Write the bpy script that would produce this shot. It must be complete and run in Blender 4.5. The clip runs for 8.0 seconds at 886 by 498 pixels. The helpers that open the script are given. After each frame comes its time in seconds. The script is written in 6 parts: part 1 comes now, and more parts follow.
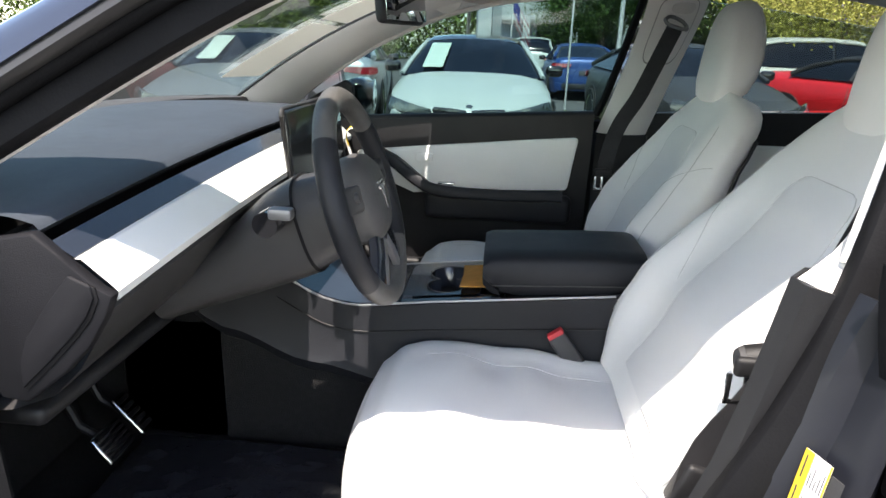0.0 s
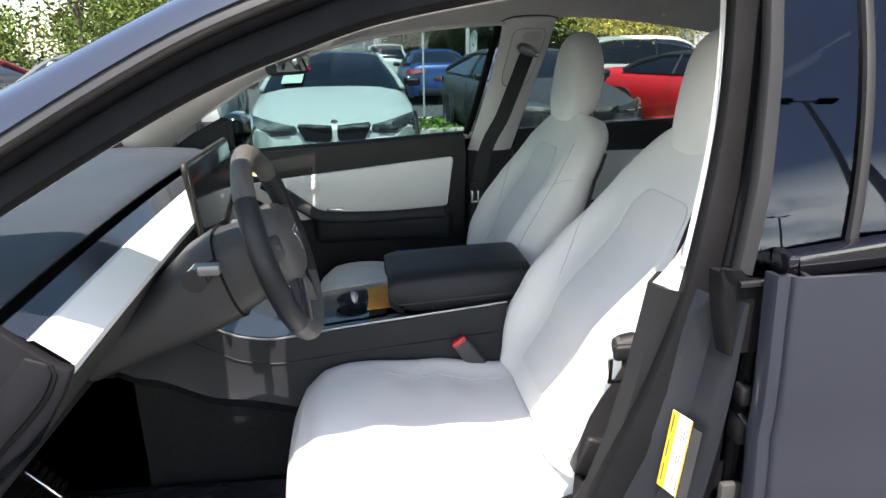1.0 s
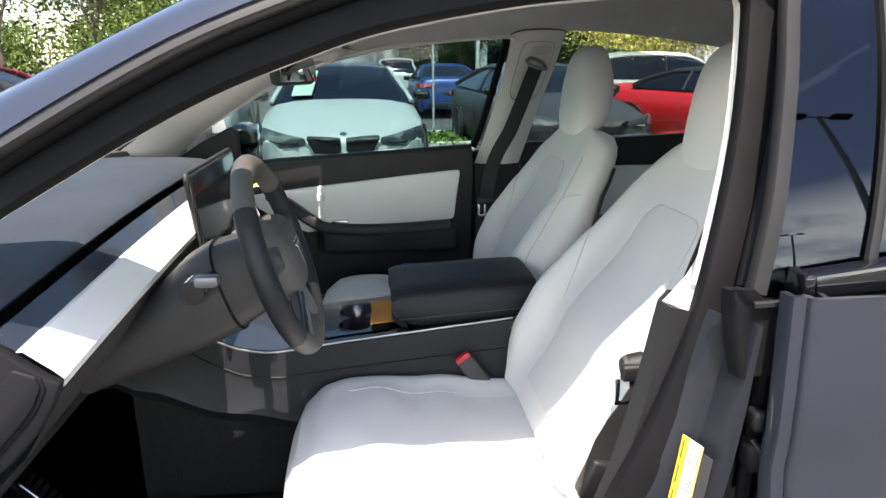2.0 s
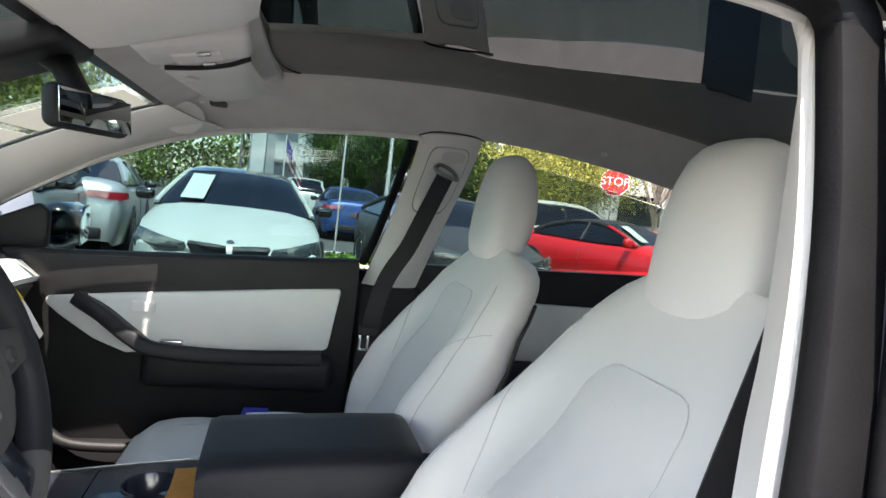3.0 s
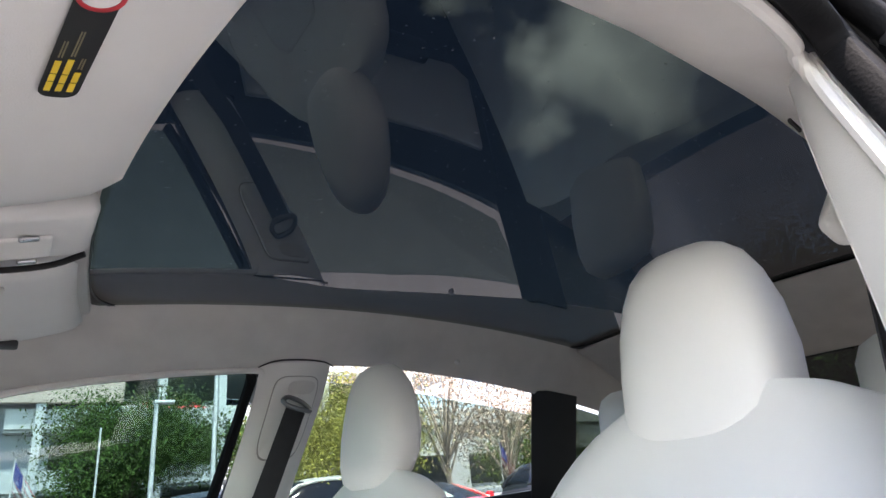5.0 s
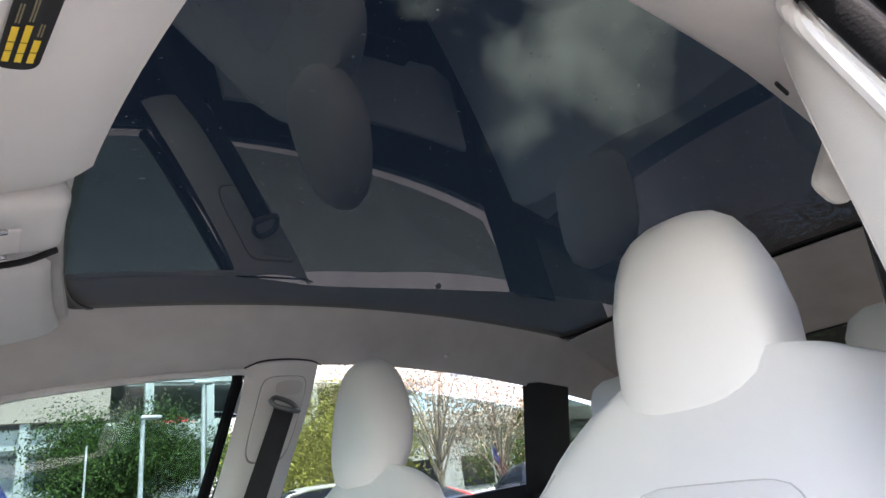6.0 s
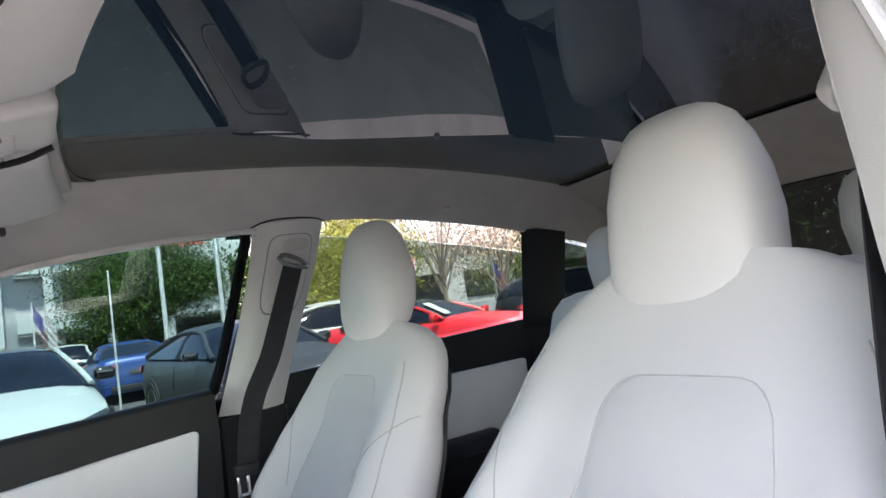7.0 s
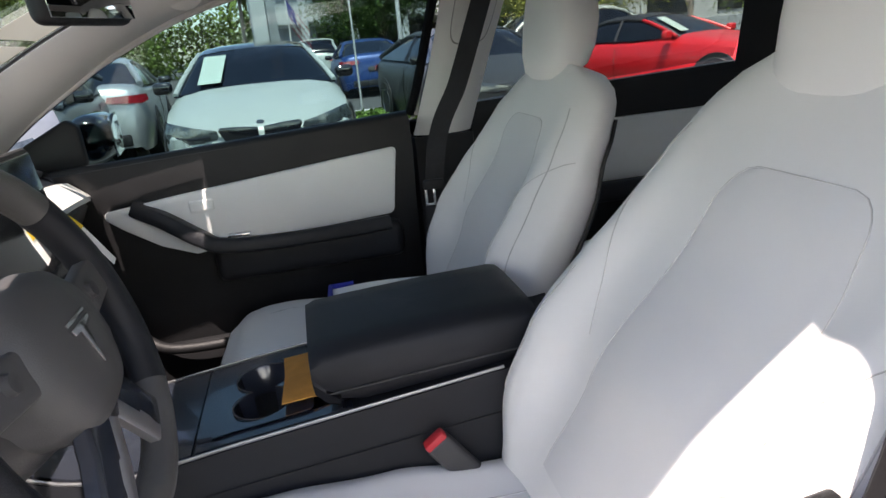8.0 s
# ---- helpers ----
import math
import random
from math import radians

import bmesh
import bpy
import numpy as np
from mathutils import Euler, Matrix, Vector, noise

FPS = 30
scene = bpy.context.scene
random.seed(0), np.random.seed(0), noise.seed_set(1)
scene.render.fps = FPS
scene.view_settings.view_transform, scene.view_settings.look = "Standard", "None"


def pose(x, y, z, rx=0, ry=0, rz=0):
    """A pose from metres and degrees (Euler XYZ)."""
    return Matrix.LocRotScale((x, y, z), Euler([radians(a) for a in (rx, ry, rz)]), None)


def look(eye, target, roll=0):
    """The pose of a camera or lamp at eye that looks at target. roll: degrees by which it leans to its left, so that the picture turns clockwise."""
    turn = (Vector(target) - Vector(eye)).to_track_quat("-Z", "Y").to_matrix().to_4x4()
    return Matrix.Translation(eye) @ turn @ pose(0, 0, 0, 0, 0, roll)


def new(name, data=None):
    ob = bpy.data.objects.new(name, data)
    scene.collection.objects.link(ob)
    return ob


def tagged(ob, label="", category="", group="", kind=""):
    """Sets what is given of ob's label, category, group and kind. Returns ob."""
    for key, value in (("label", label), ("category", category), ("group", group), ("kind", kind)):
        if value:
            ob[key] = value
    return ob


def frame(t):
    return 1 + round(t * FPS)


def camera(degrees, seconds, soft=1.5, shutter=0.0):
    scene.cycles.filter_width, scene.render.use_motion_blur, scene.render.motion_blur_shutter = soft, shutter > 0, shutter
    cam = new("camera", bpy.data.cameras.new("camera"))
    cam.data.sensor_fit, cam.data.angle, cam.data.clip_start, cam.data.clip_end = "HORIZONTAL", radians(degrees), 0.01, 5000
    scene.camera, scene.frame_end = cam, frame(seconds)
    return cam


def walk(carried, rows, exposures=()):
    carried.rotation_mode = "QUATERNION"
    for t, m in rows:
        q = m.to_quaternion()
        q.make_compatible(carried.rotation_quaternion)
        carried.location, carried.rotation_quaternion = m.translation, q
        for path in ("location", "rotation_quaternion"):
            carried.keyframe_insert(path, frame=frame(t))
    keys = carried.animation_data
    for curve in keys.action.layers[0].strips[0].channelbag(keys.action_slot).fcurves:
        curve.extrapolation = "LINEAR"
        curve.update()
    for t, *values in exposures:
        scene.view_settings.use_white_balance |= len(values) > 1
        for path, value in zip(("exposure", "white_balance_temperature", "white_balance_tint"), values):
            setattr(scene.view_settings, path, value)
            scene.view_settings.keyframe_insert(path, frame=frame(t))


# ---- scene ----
cam = camera(69.8, 8.0)

PATH = [
    (0, (1.39, -1.402, 1.29), (1.229, 0.495, 0.677), 2.0),
    (0.5, (1.335, -1.457, 1.331), (1.547, 0.446, 0.751), 1.1),
    (1, (1.326, -1.514, 1.37), (1.561, 0.382, 0.776), -0.7),
    (1.2, (1.320, -1.524, 1.374), (1.526, 0.373, 0.776), -1.5),
    (2.3, (1.362, -1.437, 1.348), (1.582, 0.491, 0.867), 1.9),
    (2.5, (1.406, -1.341, 1.33), (1.65, 0.615, 0.991), 4.3),
    (3, (1.446, -1.067, 1.284), (1.959, 0.861, 1.145), 6.8),
    (3.5, (1.398, -0.887, 1.259), (2.279, 0.907, 1.328), 4.7),
    (4, (1.355, -0.847, 1.235), (2.352, 0.844, 1.615), 1.0),
    (4.5, (1.334, -0.845, 1.199), (2.377, 0.752, 1.8), -2.5),
    (4.7, (1.325, -0.845, 1.177), (2.375, 0.715, 1.859), -3.9),
    (6, (1.338, -0.814, 1.136), (2.443, 0.692, 1.851), -7.8),
    (6.5, (1.341, -0.815, 1.153), (2.457, 0.706, 1.817), -8.2),
    (7, (1.333, -0.851, 1.219), (2.442, 0.805, 1.39), -8.3),
    (7.5, (1.333, -0.906, 1.269), (2.306, 0.812, 0.948), -7.0),
    (8, (1.41, -0.951, 1.272), (1.783, 0.911, 0.644), -5.4),
]
walk(cam, [(t, look(eye, target, roll)) for t, eye, target, roll in PATH], exposures=[(0.0, 2.25, 7050, 14), (1.0, 2.23, 7050, 14), (2.5, 2.38, 7280, 15), (3.0, 2.50, 7150, 15), (3.5, 2.38, 6900, 14.5), (4.0, 2.64, 6900, 16), (4.5, 2.85, 6900, 18), (6.3, 2.90, 7000, 22), (7.0, 2.68, 7050, 21), (7.5, 2.27, 7030, 20), (8.0, 2.08, 7180, 20)])

# ---- world, sun, exposure ----
SUN_TO = Vector((-0.03, -0.39, 1.0)).normalized()
CUMULUS = Vector((0.646, 0.50, 0.655)).normalized()
world = bpy.data.worlds.new("world")
scene.world = world
world.use_nodes = True
_wn = world.node_tree.nodes
_sky = _wn.new("ShaderNodeTexSky")
_sky.sky_type = 'NISHITA'
_sky.sun_disc = False
_sky.sun_elevation = math.asin(SUN_TO.z)
_sky.sun_rotation = math.atan2(SUN_TO.x, SUN_TO.y)
_sky.dust_density = 0.9
_sky.ozone_density = 1.4
_tc = _wn.new("ShaderNodeTexCoord")
_map = _wn.new("ShaderNodeMapping")
_map.inputs["Scale"].default_value = (1.0, 1.0, 2.4)
_nz = _wn.new("ShaderNodeTexNoise")
_nz.inputs["Scale"].default_value = 2.6
_nz.inputs["Detail"].default_value = 7
_nz.inputs["Roughness"].default_value = 0.55
_rmp = _wn.new("ShaderNodeValToRGB")
_rmp.color_ramp.elements[0].position = 0.42
_rmp.color_ramp.elements[1].position = 0.56
_mix = _wn.new("ShaderNodeMix")
_mix.data_type = 'RGBA'
_wl = world.node_tree.links
_wl.new(_tc.outputs["Generated"], _map.inputs["Vector"])
_wl.new(_map.outputs["Vector"], _nz.inputs["Vector"])
_wl.new(_nz.outputs["Fac"], _rmp.inputs["Fac"])
# low fair-weather clouds near the horizon, and one cumulus high over the far side of the lot
_sep = _wn.new("ShaderNodeSeparateXYZ")
_wl.new(_tc.outputs["Generated"], _sep.inputs[0])
_low = _wn.new("ShaderNodeMapRange")
_low.inputs[1].default_value, _low.inputs[2].default_value = 0.26, 0.38
_low.inputs[3].default_value, _low.inputs[4].default_value = 1.0, 0.0
_wl.new(_sep.outputs["Z"], _low.inputs[0])
_far = _wn.new("ShaderNodeMapRange")
_far.inputs[1].default_value, _far.inputs[2].default_value = -0.25, 0.05
_far.inputs[3].default_value, _far.inputs[4].default_value = 0.50, 0.0
_wl.new(_sep.outputs["Y"], _far.inputs[0])
_bank = _wn.new("ShaderNodeMath")
_bank.operation = 'MULTIPLY'
_wl.new(_low.outputs[0], _bank.inputs[0])
_wl.new(_far.outputs[0], _bank.inputs[1])
_lowc = _wn.new("ShaderNodeMath")
_lowc.operation = 'MULTIPLY'
_wl.new(_rmp.outputs["Color"], _lowc.inputs[0])
_wl.new(_bank.outputs[0], _lowc.inputs[1])
_dot = _wn.new("ShaderNodeVectorMath")
_dot.operation = 'DOT_PRODUCT'
_dot.inputs[1].default_value = CUMULUS
_wl.new(_tc.outputs["Generated"], _dot.inputs[0])
_puff = _wn.new("ShaderNodeTexNoise")
_puff.inputs["Scale"].default_value = 5.0
_puff.inputs["Detail"].default_value = 8
_puff.inputs["Roughness"].default_value = 0.5
_wl.new(_tc.outputs["Generated"], _puff.inputs["Vector"])
_pf = _wn.new("ShaderNodeMath")
_pf.operation = 'MULTIPLY_ADD'
_pf.inputs[1].default_value = 0.16
_wl.new(_puff.outputs["Fac"], _pf.inputs[0])
_wl.new(_dot.outputs["Value"], _pf.inputs[2])
_cum = _wn.new("ShaderNodeMapRange")
_cum.inputs[1].default_value, _cum.inputs[2].default_value = 1.070, 1.104
_wl.new(_pf.outputs[0], _cum.inputs[0])
_mx = _wn.new("ShaderNodeMath")
_mx.operation = 'MAXIMUM'
_wl.new(_lowc.outputs[0], _mx.inputs[0])
_wl.new(_cum.outputs[0], _mx.inputs[1])
_wl.new(_mx.outputs[0], _mix.inputs["Factor"])
_wl.new(_sky.outputs["Color"], _mix.inputs[6])
_mix.inputs[7].default_value = (27.0, 28.5, 25.0, 1)
_bg = _wn["Background"]
_wl.new(_mix.outputs[2], _bg.inputs["Color"])
_bg.inputs["Strength"].default_value = 0.102

sun_lamp = new("sun", bpy.data.lights.new("sun", "SUN"))
sun_lamp.data.energy = 2.7
sun_lamp.data.angle = radians(0.53)
sun_lamp.data.color = (1.0, 0.96, 0.90)
sun_lamp.matrix_world = look(SUN_TO * 30, (0, 0, 0))


# ---- materials ----
def mat(name, col, rough=0.5, metal=0.0, var=0.12, scale=8.0, bump=0.0, bscale=300.0, coat=0.0, spec=0.5, island=0.0, col2=None, emit=None):
    m = bpy.data.materials.new(name)
    m.use_nodes = True
    nt = m.node_tree
    n, l = nt.nodes, nt.links
    b = n["Principled BSDF"]
    tc = n.new("ShaderNodeTexCoord")
    nz = n.new("ShaderNodeTexNoise")
    nz.inputs["Scale"].default_value = scale
    nz.inputs["Detail"].default_value = 6
    l.new(tc.outputs["Object"], nz.inputs["Vector"])
    mx = n.new("ShaderNodeMix")
    mx.data_type = 'RGBA'
    c2 = col2 if col2 else tuple(max(0.0, c * (1 - var)) for c in col)
    c1 = col if col2 else tuple(min(1.0, c * (1 + var * 0.5)) for c in col)
    mx.inputs[6].default_value = (*c1, 1)
    mx.inputs[7].default_value = (*c2, 1)
    rp = n.new("ShaderNodeValToRGB")
    rp.color_ramp.elements[0].position, rp.color_ramp.elements[1].position = 0.35, 0.65
    l.new(nz.outputs["Fac"], rp.inputs["Fac"])
    l.new(rp.outputs["Color"], mx.inputs["Factor"])
    out = mx.outputs[2]
    if island:
        gi = n.new("ShaderNodeNewGeometry")
        hs = n.new("ShaderNodeHueSaturation")
        mr = n.new("ShaderNodeMapRange")
        mr.inputs[3].default_value, mr.inputs[4].default_value = 1 - island, 1 + island
        l.new(gi.outputs["Random Per Island"], mr.inputs[0])
        l.new(mr.outputs[0], hs.inputs["Value"])
        l.new(out, hs.inputs["Color"])
        out = hs.outputs[0]
    l.new(out, b.inputs["Base Color"])
    nr = n.new("ShaderNodeTexNoise")
    nr.inputs["Scale"].default_value = scale * 2.7
    l.new(tc.outputs["Object"], nr.inputs["Vector"])
    rr = n.new("ShaderNodeMapRange")
    rr.inputs[3].default_value, rr.inputs[4].default_value = max(0.02, rough * 0.85), min(1.0, rough * 1.15)
    l.new(nr.outputs["Fac"], rr.inputs[0])
    l.new(rr.outputs[0], b.inputs["Roughness"])
    b.inputs["Metallic"].default_value = metal
    b.inputs["Specular IOR Level"].default_value = spec
    b.inputs["Coat Weight"].default_value = coat
    b.inputs["Coat Roughness"].default_value = 0.04
    if bump:
        nb = n.new("ShaderNodeTexNoise")
        nb.inputs["Scale"].default_value = bscale
        nb.inputs["Detail"].default_value = 3
        l.new(tc.outputs["Object"], nb.inputs["Vector"])
        bp = n.new("ShaderNodeBump")
        bp.inputs["Strength"].default_value = bump
        bp.inputs["Distance"].default_value = 0.004
        l.new(nb.outputs["Fac"], bp.inputs["Height"])
        l.new(bp.outputs["Normal"], b.inputs["Normal"])
    if emit:
        b.inputs["Emission Color"].default_value = (*emit[:3], 1)
        b.inputs["Emission Strength"].default_value = emit[3]
    return m


def glass(name, tint, ior=1.5, rough=0.0, gloss=(1, 1, 1), streaks=False):
    m = bpy.data.materials.new(name)
    m.use_nodes = True
    n, l = m.node_tree.nodes, m.node_tree.links
    n.remove(n["Principled BSDF"])
    tr = n.new("ShaderNodeBsdfTransparent")
    tr.inputs["Color"].default_value = (*tint, 1)
    gl = n.new("ShaderNodeBsdfGlossy")
    gl.inputs["Roughness"].default_value = rough
    gl.inputs["Color"].default_value = (*gloss, 1)
    lw = n.new("ShaderNodeLayerWeight")
    lw.inputs["Blend"].default_value = 0.5
    pw5 = n.new("ShaderNodeMath")
    pw5.operation = 'POWER'
    pw5.inputs[1].default_value = 5.0
    l.new(lw.outputs["Facing"], pw5.inputs[0])
    fr = n.new("ShaderNodeMapRange")
    r0 = ((ior - 1) / (ior + 1)) ** 2
    fr.inputs[3].default_value, fr.inputs[4].default_value = r0, 1.0
    l.new(pw5.outputs[0], fr.inputs[0])
    mx = n.new("ShaderNodeMixShader")
    l.new(fr.outputs[0], mx.inputs[0])
    l.new(tr.outputs[0], mx.inputs[1])
    l.new(gl.outputs[0], mx.inputs[2])
    out = mx
    if streaks:
        tc = n.new("ShaderNodeTexCoord")
        nz = n.new("ShaderNodeTexNoise")
        nz.inputs["Scale"].default_value = 160
        nz.inputs["Detail"].default_value = 2
        l.new(tc.outputs["Object"], nz.inputs["Vector"])
        rp = n.new("ShaderNodeValToRGB")
        rp.color_ramp.elements[0].position, rp.color_ramp.elements[1].position = 0.70, 0.76
        l.new(nz.outputs["Fac"], rp.inputs["Fac"])
        df = n.new("ShaderNodeBsdfDiffuse")
        df.inputs["Color"].default_value = (0.5, 0.5, 0.48, 1)
        k = n.new("ShaderNodeMath")
        k.operation = 'MULTIPLY'
        k.inputs[1].default_value = 0.25
        l.new(rp.outputs["Color"], k.inputs[0])
        m2 = n.new("ShaderNodeMixShader")
        l.new(k.outputs[0], m2.inputs[0])
        l.new(mx.outputs[0], m2.inputs[1])
        l.new(df.outputs[0], m2.inputs[2])
        out = m2
    l.new(out.outputs[0], n["Material Output"].inputs["Surface"])
    return m


M_WHITE = mat("white_upholstery", (0.83, 0.82, 0.80), 0.48, var=0.03, scale=5, bump=0.12, bscale=900)
M_INSERT = mat("perforated_upholstery", (0.775, 0.768, 0.755), 0.55, var=0.03, scale=5, bump=0.35, bscale=1400)
M_SEAM = mat("seam_thread", (0.60, 0.585, 0.565), 0.7, var=0.1, scale=40)
M_HEAD = mat("headliner_fabric", (0.62, 0.59, 0.56), 0.95, var=0.06, scale=14, bump=0.5, bscale=1300)
M_TRIM = mat("light_pillar_trim", (0.74, 0.715, 0.68), 0.6, var=0.05, scale=6, bump=0.15, bscale=700)
M_VISOR = mat("visor_vinyl", (0.68, 0.665, 0.64), 0.6, var=0.03, scale=6, bump=0.2, bscale=800)
M_BLACK = mat("black_plastic", (0.014, 0.014, 0.0155), 0.5, spec=0.38, var=0.25, scale=9, bump=0.2, bscale=900)
M_DARKLEATHER = mat("black_leatherette", (0.017, 0.018, 0.022), 0.45, spec=0.28, var=0.2, scale=6, bump=0.25, bscale=700)
M_DASHTOP = mat("dash_top_vinyl", (0.034, 0.042, 0.054), 0.50, var=0.15, scale=5, bump=0.3, bscale=800)
M_GREYPL = mat("dark_grey_plastic", (0.055, 0.054, 0.055), 0.55, spec=0.35, var=0.15, scale=7, bump=0.2, bscale=700)
# End cover plastic, darkened in colour for the shade of the unbuilt open door.
M_ENDCOVER = mat("shaded_end_plastic", (0.010, 0.010, 0.012), 0.6, spec=0.15, var=0.15, scale=7, bump=0.2, bscale=700)
M_SHROUD = mat("column_grey_plastic", (0.040, 0.039, 0.040), 0.42, spec=0.4, var=0.12, scale=7, bump=0.2, bscale=700)
M_DASHWHITE = mat("white_dash_trim", (0.74, 0.745, 0.72), 0.38, var=0.03, scale=4, bump=0.05, bscale=400)
M_CARDWHITE = mat("white_door_insert", (0.82, 0.83, 0.81), 0.55, var=0.03, scale=5, bump=0.12, bscale=900)
M_GLOSSBLACK = mat("gloss_black", (0.008, 0.008, 0.010), 0.08, var=0.2, scale=5, coat=0.6)
M_PIANO = mat("console_gloss", (0.022, 0.026, 0.036), 0.18, var=0.2, scale=6, coat=0.5)
M_RUBBER = mat("seal_rubber", (0.007, 0.007, 0.008), 0.70, spec=0.14, var=0.25, scale=12, bump=0.15, bscale=300)
M_CHROME = mat("brushed_metal", (0.62, 0.62, 0.63), 0.22, metal=1.0, var=0.08, scale=15)
M_PAINT = mat("midnight_silver_paint", (0.034, 0.038, 0.054), 0.30, metal=0.4, var=0.06, scale=4, coat=1.0)
# Darker copy of the body paint, with the jamb's shade put into its colour.
M_JAMB = mat("shaded_jamb_paint", (0.010, 0.011, 0.016), 0.4, var=0.15, scale=6)
M_FRAME = mat("satin_grey_moulding", (0.042, 0.041, 0.042), 0.42, metal=0.3, var=0.1, scale=6)
M_SATINFRAME = mat("satin_frame_seal", (0.020, 0.020, 0.021), 0.6, spec=0.2, var=0.12, scale=9)
M_CARPET = mat("floor_carpet", (0.006, 0.006, 0.007), 0.95, var=0.5, scale=60, bump=0.8, bscale=500)
M_BELT = mat("belt_webbing", (0.022, 0.021, 0.024), 0.65, var=0.2, scale=30, bump=0.5, bscale=1600)
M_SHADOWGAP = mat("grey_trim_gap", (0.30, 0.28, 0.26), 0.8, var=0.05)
M_STEEL = mat("belt_steel", (0.20, 0.20, 0.205), 0.4, metal=0.6, var=0.1, scale=20)
M_RED = mat("red_button", (0.55, 0.03, 0.04), 0.4, var=0.1)
M_ORANGE = mat("orange_card", (0.62, 0.27, 0.045), 0.75, var=0.2, scale=20, bump=0.2, bscale=200)
M_PAPER = mat("white_paper", (0.80, 0.80, 0.78), 0.8, var=0.03, scale=4)
M_SHEET = bpy.data.materials.new("thin_sheet_paper")
M_SHEET.use_nodes = True
_sn, _sl = M_SHEET.node_tree.nodes, M_SHEET.node_tree.links
_st = _sn.new("ShaderNodeBsdfTranslucent")
_st.inputs["Color"].default_value = (0.62, 0.62, 0.58, 1)
_sm = _sn.new("ShaderNodeMixShader")
_sm.inputs[0].default_value = 0.45
_sz = _sn.new("ShaderNodeTexNoise")
_sz.inputs["Scale"].default_value = 9
_sr = _sn.new("ShaderNodeMapRange")
_sr.inputs[3].default_value, _sr.inputs[4].default_value = 0.55, 0.9
_sl.new(_sz.outputs["Fac"], _sr.inputs[0])
_sl.new(_sr.outputs[0], _sn["Principled BSDF"].inputs["Roughness"])
_sn["Principled BSDF"].inputs["Base Color"].default_value = (0.76, 0.76, 0.74, 1)
_sl.new(_sn["Principled BSDF"].outputs[0], _sm.inputs[1])
_sl.new(_st.outputs[0], _sm.inputs[2])
_sl.new(_sm.outputs[0], _sn["Material Output"].inputs["Surface"])
M_YELLOW = mat("yellow_label", (0.80, 0.55, 0.04), 0.6, var=0.05)
M_DULLINK = mat("dull_yellow_print", (0.22, 0.19, 0.11), 0.6, var=0.1)
M_PRINT = mat("dark_print", (0.05, 0.05, 0.05), 0.7, var=0.1)
M_BLUEINK = mat("blue_edge", (0.02, 0.03, 0.35), 0.5, var=0.1)
M_SCREEN = mat("screen_glass", (0.010, 0.012, 0.014), 0.12, var=0.1, coat=0.3)
M_RIM = mat("wheel_leather", (0.088, 0.085, 0.082), 0.40, var=0.15, scale=12, bump=0.3, bscale=1100)
M_HUB = mat("wheel_hub_plastic", (0.072, 0.070, 0.071), 0.5, var=0.12, scale=8, bump=0.2, bscale=900)
M_MIRROR = mat("mirror_silver", (0.75, 0.77, 0.78), 0.02, metal=1.0, var=0.0)
M_GLASS = glass("window_glass", (0.535, 0.655, 0.65), gloss=(0.5, 0.5, 0.5))
M_WSCREEN = glass("windscreen_glass", (0.69, 0.77, 0.755))
M_ROOFGLASS = glass("tinted_roof_glass", (0.084, 0.094, 0.096), 1.68, gloss=(1.0, 0.99, 0.96), streaks=True)
M_PRIVACY = glass("privacy_glass", (0.10, 0.11, 0.14), 1.5, gloss=(0.74, 0.80, 0.95))
M_REARSIDE = glass("rear_door_glass", (0.60, 0.66, 0.635))
M_REARSCREEN = glass("rear_screen_glass", (0.24, 0.275, 0.255))
M_FRIT = mat("glass_frit", (0.030, 0.031, 0.032), 0.30, var=0.1, scale=20)
M_LABELBLACK = mat("label_black", (0.012, 0.011, 0.011), 0.45, var=0.1)
M_POLY = mat("plastic_floor_film", (0.02, 0.021, 0.025), 0.18, var=0.2, scale=9, bump=0.9, bscale=26)


# ---- building helpers ----
def thing(name, label="", category="", group="", kind="", at=(0, 0, 0), rz=0.0):
    e = new(name)
    e.empty_display_size = 0.05
    e.matrix_world = pose(*at, 0, 0, rz)
    return tagged(e, label, category, group, kind)


def part(name, bm, material, parent=None, label="", smooth=True, m=None):
    me = bpy.data.meshes.new(name)
    bmesh.ops.recalc_face_normals(bm, faces=bm.faces)
    if smooth:
        for f in bm.faces:
            f.smooth = True
        for e in bm.edges:
            if len(e.link_faces) == 2 and e.calc_face_angle(0) > 0.75:
                e.smooth = False
    bm.to_mesh(me)
    bm.free()
    me.materials.append(material)
    ob = new(name, me)
    if m is not None:
        ob.matrix_basis = m
    if parent is not None:
        ob.parent = parent
    if label:
        ob["label"] = label
    return ob


def grid(rows, cu=False, cv=False, caps=False):
    """A surface through rows of points; cu closes each row, cv closes the rows, caps fills the two end rings."""
    bm = bmesh.new()
    vs = [[bm.verts.new(p) for p in r] for r in rows]
    nr, nc = len(vs), len(vs[0])
    for i in range(nr if cv else nr - 1):
        for j in range(nc if cu else nc - 1):
            a, b = vs[i][j], vs[i][(j + 1) % nc]
            c, d = vs[(i + 1) % nr][(j + 1) % nc], vs[(i + 1) % nr][j]
            if len({a, b, c, d}) == 4:
                try:
                    bm.faces.new((a, b, c, d))
                except ValueError:
                    pass
    if caps:
        for r in (vs[0], vs[-1]):
            try:
                bm.faces.new(r)
            except ValueError:
                pass
    return bm


